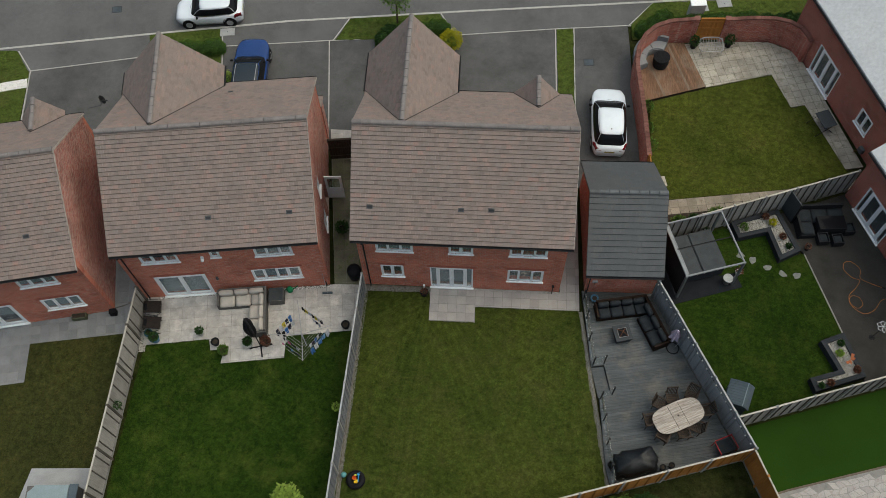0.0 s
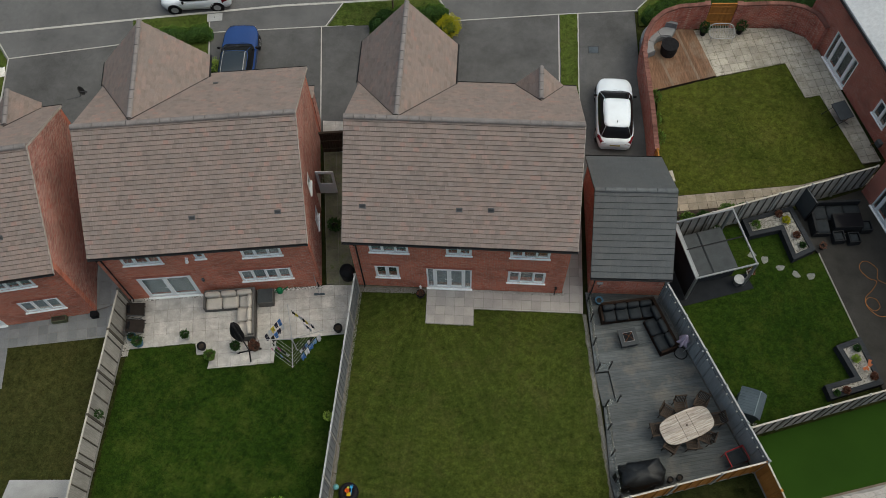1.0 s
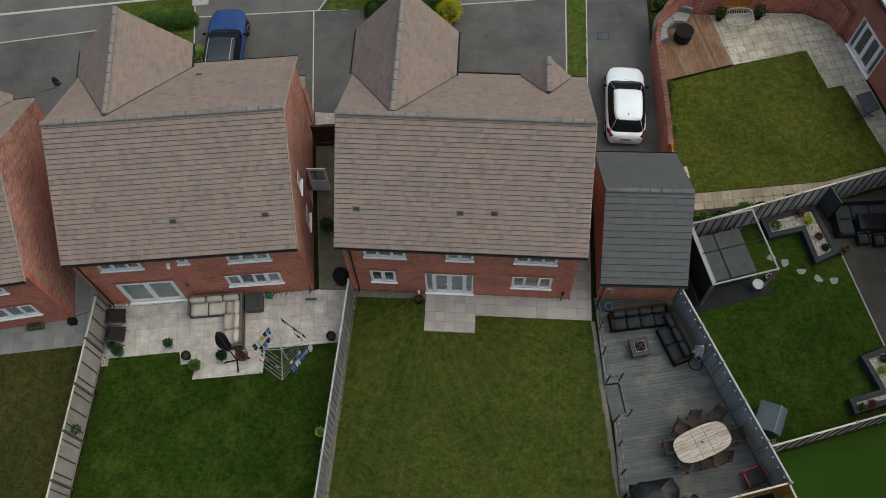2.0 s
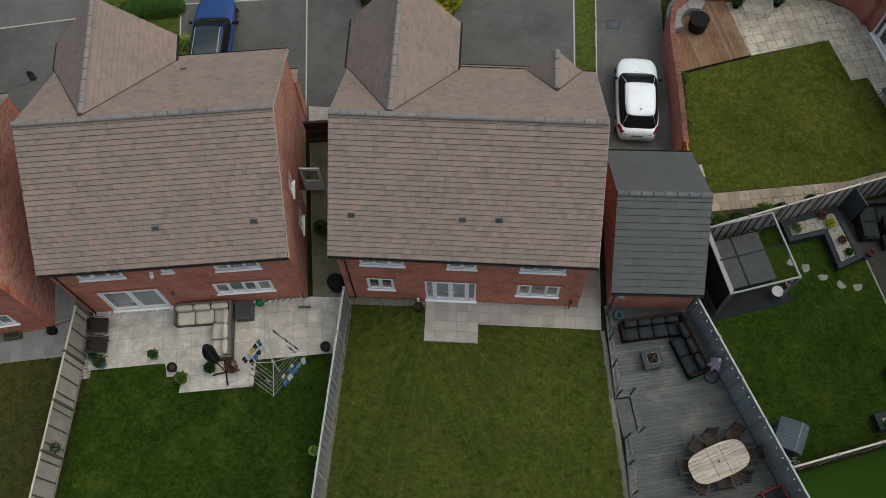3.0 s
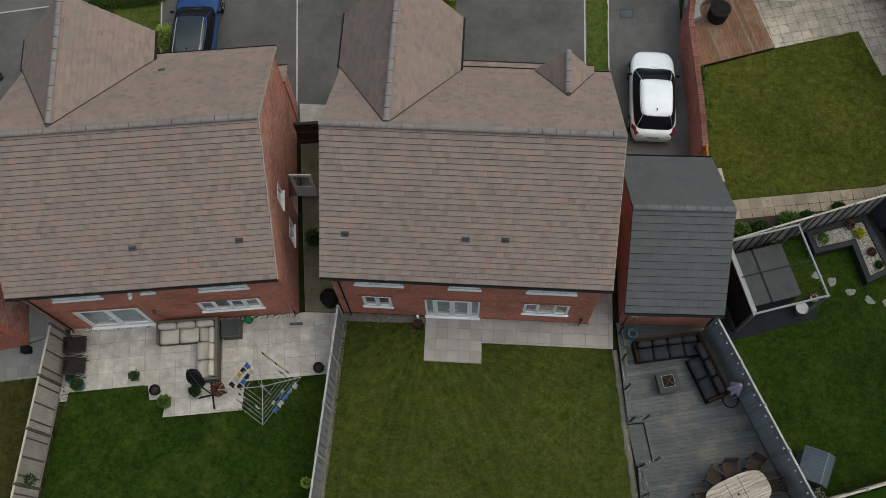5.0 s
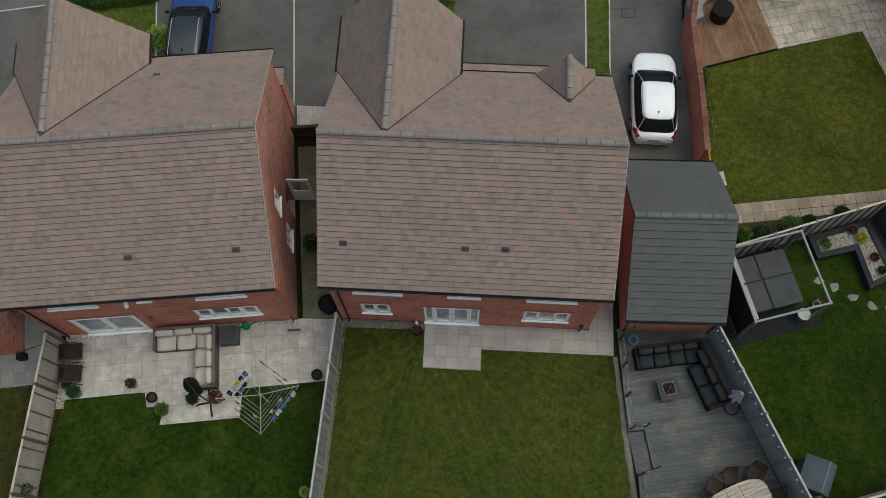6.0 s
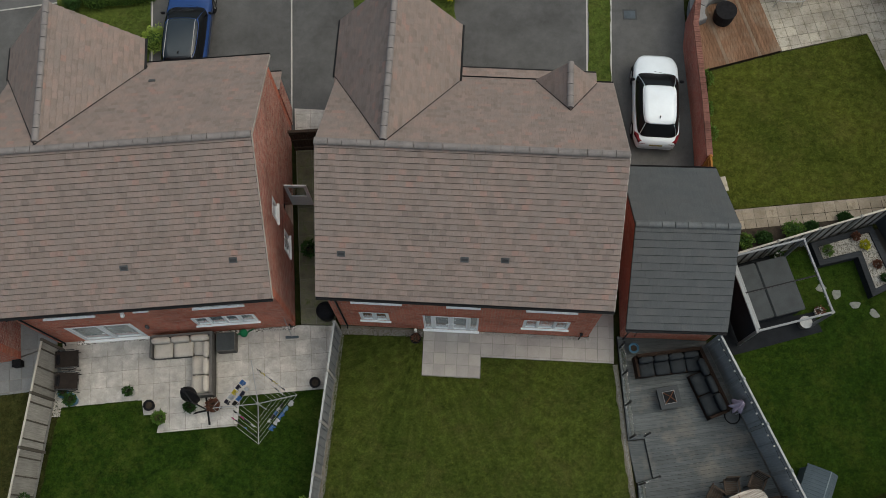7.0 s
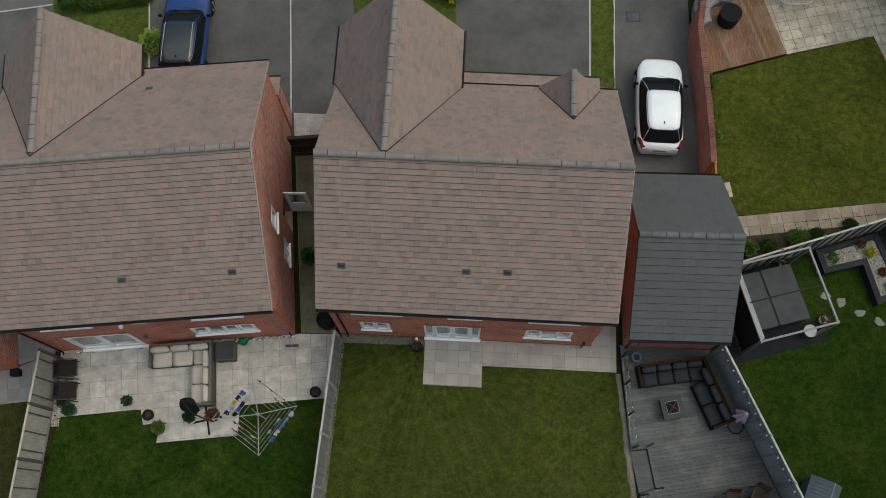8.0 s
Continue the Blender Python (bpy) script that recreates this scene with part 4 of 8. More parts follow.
# ---- fences ----
def fence(p, q, height, label, board, post, cap, bay=1.83, face=1, batten=0.6, group="garden fences", dark_batten=False):
    """Close-boarded panels between posts; face: the side (+1 or -1 of the run's left) that carries battens."""
    m, d = line_frame(p, q)
    f = thing("fence", m, label, "fence", group)
    n = max(1, round(d / bay))
    b = d / n
    panel, r = Geo(), random.Random(11)
    prof, x = [], 0.06
    while x < b - 0.07:  # feather-edged boards
        e = min(x + 0.125, b - 0.06)
        o = 0.006 * r.random()
        prof += [(x, 0.012 + o), (e - 0.004, 0.004 + o)]
        x = e
    ring = prof + [(p, -0.012) for p, _ in reversed(prof)]
    panel.loft([[(p, q, z) for p, q in ring] for z in (0.12, height - 0.03)])
    k = max(1, round(b / batten))
    bt = Geo().box(-0.025, 0.025, 0.019 if face > 0 else -0.05, 0.05 if face > 0 else -0.0125, 0.14, height - 0.03).mesh("batten", M_BATTEN if dark_batten else board)
    rails = []
    for z in (0.25, height - 0.35):
        rails.append(z)
    rl = Geo().box(0.06, b - 0.06, -0.05 if face > 0 else 0.019, -0.0125 if face > 0 else 0.05, 0, 0.07).mesh("rail", board)
    me_panel = panel.mesh("panel", board)
    me_grav = Geo().box(0.05, b - 0.05, -0.025, 0.025, -0.05, 0.115).mesh("gravel_board", M_KERB_DIM)
    pg = Geo().box(-0.05, 0.05, -0.055, 0.055, -0.1, height + 0.03)
    pg.hexa([(-0.05, -0.055, height + 0.03), (0.05, -0.055, height + 0.03), (0.05, 0.055, height + 0.03), (-0.05, 0.055, height + 0.03),
             (-0.015, -0.015, height + 0.06), (0.015, -0.015, height + 0.06), (0.015, 0.015, height + 0.06), (-0.015, 0.015, height + 0.06)])
    me_post = pg.mesh("post", post)
    me_cap = Geo().box(0.05, b - 0.05, -0.035, 0.035, height - 0.028, height + 0.005).mesh("capping", cap)
    for i in range(n + 1):
        piece("post", me_post, f, Matrix.Translation((i * b, 0, 0)))
    for i in range(n):
        for nm, me in (("panel", me_panel), ("gravel_board", me_grav), ("capping", me_cap)):
            piece(nm, me, f, Matrix.Translation((i * b, 0, 0)))
        for j in range(k):
            piece("batten", bt, f, Matrix.Translation((i * b + b * (j + 0.5) / k, 0, 0)))
        for z in rails:
            piece("rail", rl, f, Matrix.Translation((i * b, 0, z)))
    return f


M_KERB_DIM = plain("concrete_gravel_board", (0.24, 0.235, 0.22), 0.9, vary=0.2, coarse=3)
# battens coloured darker than the boards to paint in their shadows
M_BATTEN = wood_material("shadow_dark_batten", (0.07, 0.062, 0.052), (0.12, 0.11, 0.095), 2, 1.0, 0.85)
M_POST = plain("concrete_post", (0.3, 0.295, 0.28), 0.9, vary=0.2, coarse=3)
M_CAP_GREY = plain("pale_grey_capping", (0.36, 0.37, 0.37), 0.75, vary=0.2, coarse=3)
fence((-3.21, -0.35), (-3.74, -12.98), 1.9, "grey-painted close-board garden fence with pale capping", M_FENCE_GREY, M_POST, M_CAP_GREY, 1.83, 1, 0.3)
# posts share the batten colour, so their shadows are painted in too
fence((-13.8, -1.56), (-13.89, -13.09), 1.9, "weathered grey timber garden fence with concrete posts", M_FENCE_OLD, M_BATTEN, M_TIMBER_CAP, 1.83, 1, 0.6, dark_batten=True)
fence((10.76, -0.14), (14.42, -7.86), 2.02, "slate-blue painted fence strung with small lights", M_FENCE_DARK, M_FENCE_DARK, M_CAP_GREY, 1.75, -1, 0.45)
fence((14.37, -7.86), (15.24, -10.11), 1.9, "orange-stained timber fence panel", M_FENCE_ORANGE, M_FENCE_ORANGE, M_TIMBER_CAP, 1.2, -1, 0.5)
fence((-0.51, -12.37), (14.37, -7.86), 1.9, "timber rear garden fence with bleached capping", M_FENCE_ORANGE, M_POST, M_TIMBER_CAP, 1.83, -1, 0.5)
fence((13.85, -6.49), (25.73, -2.61), 1.9, "weathered brown fence between two gardens", M_FENCE_OLD, M_POST, M_TIMBER_CAP, 1.83, -1, 0.4, dark_batten=True)
fence((11.5, 3.01), (21.04, 6.45), 1.9, "weathered fence with dark slats along the path", M_FENCE_OLD, M_POST, M_TIMBER_CAP, 1.83, -1, 0.45, dark_batten=True)


# ---- curved brick garden wall ----
def garden_wall():
    pts = [(10.72, 6.99), (10.63, 9.47), (10.39, 12.9), (10.54, 14.09), (10.94, 14.98), (11.58, 15.63), (12.38, 16), (13.79, 16.2)]
    pts2 = [(15.59, 16.25), (17.09, 16.39), (18.13, 16.4), (18.89, 16.2), (19.48, 15.79), (19.77, 15.2), (19.86, 14.84)]
    w = thing("garden_wall", Matrix.Identity(4), "curved red-brick garden wall with brick-on-edge capping", "wall")
    for line in (pts, pts2):
        for t, z0, z1, mat, nm in ((0.105, -0.1, 1.7, M_BRICK_DY if line is pts else M_BRICK_DX, "wall"), (0.115, 1.702, 1.79, M_CAP, "coping")):
            g = Geo()
            rings = []
            for i, p in enumerate(line):
                a, b = line[max(0, i - 1)], line[min(len(line) - 1, i + 1)]
                d = Vector((b[0] - a[0], b[1] - a[1])).normalized()
                nx = Vector((-d.y, d.x)) * t
                rings.append([(p[0] + nx.x, p[1] + nx.y, z0), (p[0] - nx.x, p[1] - nx.y, z0), (p[0] - nx.x, p[1] - nx.y, z1), (p[0] + nx.x, p[1] + nx.y, z1)])
            if nm == "wall":
                g.loft(rings)
            else:  # bricks on edge, one by one
                for a, b in zip(line, line[1:]):
                    m, d = line_frame(a, b)
                    n = max(1, round(d / 0.078))
                    for k in range(n):
                        g.mbox(m, d * k / n + 0.005, d * (k + 1) / n - 0.005, -t, t, z0, z1 + 0.006 * (k % 3 == 0))
            part(nm, g, mat, w)
    for p in ((13.84, 16.22), (15.54, 16.27)):
        c = part("pier", Geo().box(p[0] - 0.14, p[0] + 0.14, p[1] - 0.14, p[1] + 0.14, -0.1, 1.78), M_BRICK_DX, w)
        part("pier_cap", Geo().box(p[0] - 0.15, p[0] + 0.15, p[1] - 0.15, p[1] + 0.15, 1.784, 1.82), M_CAP, c)
    gt = thing("garden_gate", pose(14.05, 16.22, 0, 0, 0, 2.4), "orange-stained boarded timber gate in a brick wall", "gate")
    me = Geo().box(0, 0.118, -0.02, 0.0, 0.05, 1.75).mesh("board", M_FENCE_ORANGE)
    for i in range(11):
        piece("board", me, gt, Matrix.Translation((i * 0.124, 0, 0)))
    for z in (0.3, 0.95, 1.5):
        part("rail", Geo().box(0, 1.36, -0.055, -0.0205, z, z + 0.09), M_FENCE_ORANGE, gt)
    part("top_rail", Geo().box(0, 1.36, -0.05, 0.03, 1.75, 1.8), M_FENCE_ORANGE, gt)


garden_wall()
fence((10.77, 6.09), (10.72, 6.94), 1.9, "short orange-stained fence panel between garage and wall", M_FENCE_ORANGE, M_FENCE_ORANGE, M_FENCE_ORANGE, 0.9, -1, 0.45)


# ---- houses on the right ----
def right_houses():
    # sky glare on the slates is painted in as a pale base colour
    M_ROOF_PALE = plain("slate_roof_with_sky_glare", (0.62, 0.63, 0.64), 0.45, vary=0.06, coarse=0.6, fine=6, spec=0.6)
    ang = 109.3
    for o, L, over, holes, lab in (((22.5, 7.75), 9.3, 0.2, [(4.82, 7.0, 0.06, 2.14, "door", 0.35, 0.0), (1.45, 2.55, 1.05, 2.2, "win", (1, 1), 0.0)], "red-brick house with a slate roof in pale sky glare and white glazed doors"),
                                   ((20.96, 6.15), 9.0, 0.2, [(0.85, 3.08, 0.06, 2.15, "door", 0.3, 0.0)], "red-brick house with wide white glazed doors")):
        second = L == 9.0
        m = pose(o[0], o[1], 0, 0, 0, ang)
        if second:
            m = pose(o[0], o[1], 0, 0, 0, 111.7) @ pose(-9.0, 0, 0)
        h = thing("house", m, lab, "house", "houses in the row")
        F = Matrix.Identity(4)                       # u along x, outwards +y
        hs = list(holes)
        if second:
            hs = [(9.0 - b, 9.0 - a, c, d, *r) for a, b, c, d, *r in holes]
        wt = 3.95
        part("wall", wall_panel(F, L, wt, [q[:4] for q in hs]), M_BRICK_DX, h)
        for x in (0, L - 0.3):
            part("wall", Geo().box(x, x + 0.3, -8.0, -0.3, 0, wt), M_BRICK_DY, h)
            part("gable_wall", Geo().slab([(x, 0, wt), (x, -8, wt), (x, -4, wt + 2.4)], (0.3, 0, 0)), M_BRICK_DY, h)
        part("wall", Geo().box(0.3, L - 0.3, -8.0, -7.7, 0, wt), M_BRICK_DX, h)
        part("inner_floor", Geo().box(0.31, L - 0.31, -7.69, -0.31, -0.02, 0.05), M_DARKROOM, h)
        for q in hs:
            (patio_door if q[4] == "door" else window)(h, F, q[0], q[2], q[1] - q[0], q[3] - q[2], *q[5:])
        roof = part("roof", Geo().slab([(-0.15, over, 3.9 - over * 0.3), (L + 0.15, over, 3.9 - over * 0.3), (L + 0.15, -4, 6.5), (-0.15, -4, 6.5)], (0, 0, 0.12)), M_ROOF_PALE, h, "slate roof coloured pale with sky glare")
        part("roof_front", Geo().slab([(-0.15, -8 - over, 3.8), (L + 0.15, -8 - over, 3.8), (L + 0.15, -4, 6.5), (-0.15, -4, 6.5)], (0, 0, 0.12)), M_ROOF_PALE, h)
        part("gutter", Geo().tube([(-0.15, over + 0.04, 3.82), (L + 0.15, over + 0.04, 3.82)], 0.055, 8), M_GUTTER, h)


right_houses()
# ---- furniture and loose things ----
M_RATTAN = plain("grey_rattan", (0.13, 0.125, 0.12), 0.8, vary=0.2, coarse=6, fine=80, bumps=0.5)
M_BEIGE = plain("beige_cushion", (0.50, 0.462, 0.415), 0.95, vary=0.1, coarse=3, fine=60)
M_BROWNMESH = plain("dark_brown_mesh", (0.026, 0.021, 0.019), 0.8, vary=0.2, coarse=6, fine=70)
M_CHARCOAL = plain("charcoal_cushion", (0.028, 0.032, 0.036), 0.95, vary=0.2, coarse=4, fine=60)
M_BLACK = plain("black_cover", (0.012, 0.012, 0.014), 0.55, vary=0.4, coarse=5, fine=30, bumps=0.3)
M_COVER = plain("shiny_black_cover", (0.009, 0.011, 0.013), 0.42, vary=0.4, coarse=6, fine=14, bumps=0.8, spec=0.3)
M_DARKWOOD = wood_material("dark_brown_timber", (0.013, 0.009, 0.007), (0.032, 0.019, 0.014), 0, 1.0, 0.6)
M_TEAK = wood_material("weathered_teak", (0.032, 0.024, 0.019), (0.072, 0.055, 0.044), 0, 1.2, 0.8)
M_TABLETOP = wood_material("bleached_table_top", (0.24, 0.19, 0.15), (0.62, 0.58, 0.53), 0, 1.0, 0.85, local=True, wear=(0.15, 0.105, 0.075))
M_METAL = plain("pale_metal", (0.32, 0.33, 0.34), 0.4, 0.0, vary=0.1)
M_BLACKMETAL = plain("black_metal", (0.018, 0.018, 0.02), 0.4, 0.3)
M_RED = plain("red_painted_metal", (0.30, 0.03, 0.035), 0.4)
M_TERRA = plain("brown_pot", (0.12, 0.08, 0.06), 0.7)
M_BLUEPOT = plain("blue_glazed_pot", (0.06, 0.14, 0.22), 0.3)
M_GREYPOT = plain("pale_grey_pot", (0.42, 0.42, 0.41), 0.7)
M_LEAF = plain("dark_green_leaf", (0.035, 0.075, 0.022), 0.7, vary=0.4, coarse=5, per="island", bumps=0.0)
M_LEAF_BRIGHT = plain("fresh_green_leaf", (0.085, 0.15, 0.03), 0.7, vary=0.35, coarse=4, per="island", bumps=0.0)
M_LEAF_LIME = plain("pale_green_leaf", (0.26, 0.36, 0.07), 0.7, vary=0.3, coarse=4, per="island", bumps=0.0)
M_LEAF_YELLOW = plain("golden_leaf", (0.36, 0.35, 0.02), 0.7, vary=0.3, coarse=4, per="island", bumps=0.0)
M_LEAF_BROWN = plain("withered_brown_leaf", (0.13, 0.06, 0.04), 0.8, vary=0.35, coarse=4, per="island", bumps=0.0)
M_BARK = plain("bark", (0.10, 0.075, 0.055), 0.9, vary=0.3, coarse=8, bumps=0.5)
M_GREENPLASTIC = plain("green_plastic", (0.02, 0.16, 0.07), 0.4)
M_BLUEGREY = plain("blue_grey_plastic", (0.085, 0.11, 0.13), 0.5, vary=0.15)
M_LILAC = plain("lilac_cloth", (0.42, 0.36, 0.46), 0.9, vary=0.25, coarse=6)
M_TUBCOVER = plain("grey_vinyl_cover", (0.06, 0.066, 0.07), 0.55, vary=0.15, coarse=2)
M_SLEEPER = wood_material("charcoal_sleeper", (0.022, 0.024, 0.028), (0.042, 0.046, 0.052), 0, 1.0, 0.7)
M_GATE = wood_material("dark_brown_gate", (0.045, 0.034, 0.027), (0.095, 0.073, 0.057), 2, 1.0, 0.75)
M_SILVER = plain("silver_frame", (0.24, 0.25, 0.26), 0.4, 0.0, vary=0.1)
M_ORANGE = plain("orange_rubber", (0.36, 0.15, 0.045), 0.6)
M_STONE = plain("pale_stepping_stone", (0.18, 0.188, 0.17), 0.85, vary=0.2, coarse=6)
M_CREAM = plain("ivory_bulb", (0.7, 0.68, 0.62), 0.3)
M_GREYSOFA = plain("light_grey_rattan", (0.2, 0.21, 0.22), 0.8, vary=0.15, coarse=6, fine=70, bumps=0.4)
M_WHITESTONE = plain("white_limestone_chips", (0.74, 0.73, 0.71), 0.85, vary=0.15, coarse=8, fine=40, per="island")
ONE = Matrix.Identity(4)


def soft_box(x0, x1, y0, y1, z0, z1, puff=0.04, nx=5, ny=5):
    """A cushion: a box whose top swells and whose corners are drawn in."""
    g = Geo()
    n = []
    for side in (0, 1):
        for j in range(ny + 1):
            for i in range(nx + 1):
                a, b = i / nx, j / ny
                e = min(a, 1 - a, b, 1 - b)
                s = min(1.0, e * 4)
                r = 0.03 * (1 - s)
                x = x0 + (x1 - x0) * a + (r if a < 0.5 else -r) * (1 if min(b, 1 - b) < 0.05 else 0.3)
                y = y0 + (y1 - y0) * b + (r if b < 0.5 else -r) * (1 if min(a, 1 - a) < 0.05 else 0.3)
                bulge = puff * math.sin(math.pi * a) ** 0.5 * math.sin(math.pi * b) ** 0.5 if 0 < a < 1 and 0 < b < 1 else 0
                z = (z1 - 0.03 + bulge) if side else (z0 + 0.02)
                g.v.append((x, y, z))
    w = nx + 1
    off = w * (ny + 1)
    for j in range(ny):
        for i in range(nx):
            q = (j * w + i, j * w + i + 1, (j + 1) * w + i + 1, (j + 1) * w + i)
            g.f.append(tuple(reversed(q)))
            g.f.append(tuple(off + k for k in q))
    rim = [i for i in range(nx + 1)] + [(j + 1) * w - 1 for j in range(1, ny + 1)] + [ny * w + i for i in range(nx - 1, -1, -1)] + [j * w for j in range(ny - 1, 0, -1)]
    for a, b in zip(rim, rim[1:] + rim[:1]):
        g.f.append((a, b, off + b, off + a))
    return g


def turned(g, m):
    g.v = [tuple(m @ Vector(p)) for p in g.v]
    return g


def leaves(count, place_leaf, size, seed, g=None):
    """Small folded leaves; place_leaf(r) gives a point and an outward direction."""
    g = g or Geo()
    r = random.Random(seed)
    for _ in range(count):
        p, d = place_leaf(r)
        p, d = Vector(p), Vector(d)
        s = size * (0.6 + r.random() * 0.8)
        d = (d.normalized() + Vector((r.uniform(-1, 1), r.uniform(-1, 1), r.uniform(-0.6, 1))) * 0.8).normalized()
        side = d.cross(Vector((r.uniform(-1, 1), r.uniform(-1, 1), r.uniform(-1, 1)))).normalized()
        up = side.cross(d)
        k = len(g.v)
        g.v += [tuple(p), tuple(p + d * s * 0.5 + side * s * 0.3 + up * s * 0.08), tuple(p + d * s), tuple(p + d * s * 0.5 - side * s * 0.3 + up * s * 0.08)]
        g.f += [(k, k + 1, k + 2), (k, k + 2, k + 3)]
    return g


def ball_leaf(cx, cy, cz, rx, ry, rz, low=-0.3):
    def f(r):
        while True:
            d = Vector((r.gauss(0, 1), r.gauss(0, 1), r.gauss(0, 1))).normalized()
            if d.z > low:
                break
        k = 0.62 + 0.42 * r.random() ** 0.6
        bump_ = 1 + 0.22 * math.sin(d.x * 7 + cx * 3) * math.cos(d.y * 6 + cy) + 0.12 * math.sin(d.z * 9)
        return (cx + d.x * rx * k * bump_, cy + d.y * ry * k * bump_, cz + d.z * rz * k * bump_), d
    return f


def twigs(cx, cy, z0, z1, spread, n, rad, seed):
    r = random.Random(seed)
    g = Geo()
    for _ in range(n):
        a, s = r.random() * 6.283, spread * (0.3 + 0.7 * r.random())
        g.tube([(cx, cy, z0), (cx + math.cos(a) * s * 0.4, cy + math.sin(a) * s * 0.4, z0 + (z1 - z0) * 0.55), (cx + math.cos(a) * s, cy + math.sin(a) * s, z1 * (0.85 + 0.2 * r.random()))], rad, 5, taper=(1, 0.7, 0.35))
    return g


def lump(rx, ry, rz, cz, seed, n=18, rows=9):
    """An uneven rounded heart of a bush, which the leaves stand on."""
    g, r = Geo(), random.Random(seed)
    ph = [r.random() * 6.28 for _ in range(4)]
    rings = []
    for i in range(rows + 1):
        a = -1.2 + 2.7 * i / rows
        ring = []
        for j in range(n):
            q = 2 * math.pi * j / n
            k = 1 + 0.16 * math.sin(3 * q + ph[0] + a * 2) + 0.1 * math.sin(5 * q + ph[1] - a * 3) + 0.08 * math.sin(4 * a + ph[2])
            ring.append((rx * math.cos(a) * math.cos(q) * k, ry * math.cos(a) * math.sin(q) * k, max(0.02, cz + rz * math.sin(a) * k)))
        rings.append(ring)
    return g.loft(rings)


def shrub(x, y, rx, ry, h, mat, label, count=900, size=0.09, seed=1, name="shrub", z=0.0):
    t = thing(name, pose(x, y, z), label, "shrub", "garden shrubs")
    part("stem_cluster", twigs(0, 0, 0.0, h * 0.7, max(rx, ry) * 0.8, 9, 0.012, seed), M_BARK, t)
    f = leaves(int(count * 2.2), ball_leaf(0, 0, h * 0.5, rx, ry, h * 0.52), size * 0.75, seed)
    c = part("foliage", f, mat, t)
    c["kind"] = "stuff"
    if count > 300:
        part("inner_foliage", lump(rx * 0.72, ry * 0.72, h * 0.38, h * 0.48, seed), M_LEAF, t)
    return t


def hedge(p, q, w, h, mat, label, seed=2, dens=1500):
    m, d = line_frame(p, q)
    t = thing("hedge", m, label, "hedge")
    g = Geo()
    r = random.Random(seed)
    for i in range(max(2, int(d / 0.3))):
        g.tube([(i * 0.3 + 0.1, 0, 0), (i * 0.3 + 0.1 + r.uniform(-0.1, 0.1), r.uniform(-0.1, 0.1), h * 0.6)], 0.018, 5)
    part("stem_cluster", g, M_BARK, t)

    def wob(a, th):
        e = min(1.0, 0.55 + min(a, d - a) * 1.6)
        return e * (1 + 0.1 * math.sin(a * 4 + seed + th) + 0.07 * math.sin(a * 11 + 2 * th) + 0.06 * math.sin(a * 2.1 + seed * 2))
    rings = []
    n = max(6, int(d / 0.12))
    for i in range(n + 1):
        a = d * i / n
        rings.append([(a, math.cos(th) * w * 0.42 * wob(a, th), 0.04 + max(0.0, math.sin(th)) ** 0.6 * h * 0.84 * wob(a, th)) for th in [math.pi * j / 10 for j in range(11)]])
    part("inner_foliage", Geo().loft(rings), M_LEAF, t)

    def f(rr):
        a = rr.random() * d
        th = rr.random() * math.pi
        k = (0.86 + 0.2 * rr.random()) * wob(a, th)
        return (a, math.cos(th) * w / 2 * k, math.sin(th) ** 0.6 * h * k), (0, math.cos(th), math.sin(th))
    c = part("foliage", leaves(int(d * dens), f, 0.06, seed), mat, t)
    c["kind"] = "stuff"


def pot(x, y, rad, h, mat, label, z=0.02, plant=None, pmat=None, ph=0.4, pr=0.25, n=220, size=0.1, seed=1, name="plant_pot"):
    t = thing(name, pose(x, y, z), label, "plant pot", "patio pots")
    part("pot", Geo().lathe([(rad * 0.72, 0), (rad * 0.95, h * 0.85), (rad * 1.05, h * 0.87), (rad * 1.05, h), (rad * 0.92, h), (rad * 0.88, h * 0.86)], 20), mat, t, smooth=False)
    part("soil", Geo().lathe([(rad * 0.88, h * 0.82), (rad * 0.5, h * 0.88), (0.01, h * 0.89)], 16), M_SOIL, t)
    if plant:
        part("stem_cluster", twigs(0, 0, h * 0.8, h + ph * 0.8, pr * 0.8, 7, 0.01, seed), M_BARK, t)
        c = part("foliage", leaves(n, ball_leaf(0, 0, h + ph * 0.45, pr, pr, ph * 0.55, -0.6), size, seed), pmat, t)
        c["kind"] = "stuff"
    return t


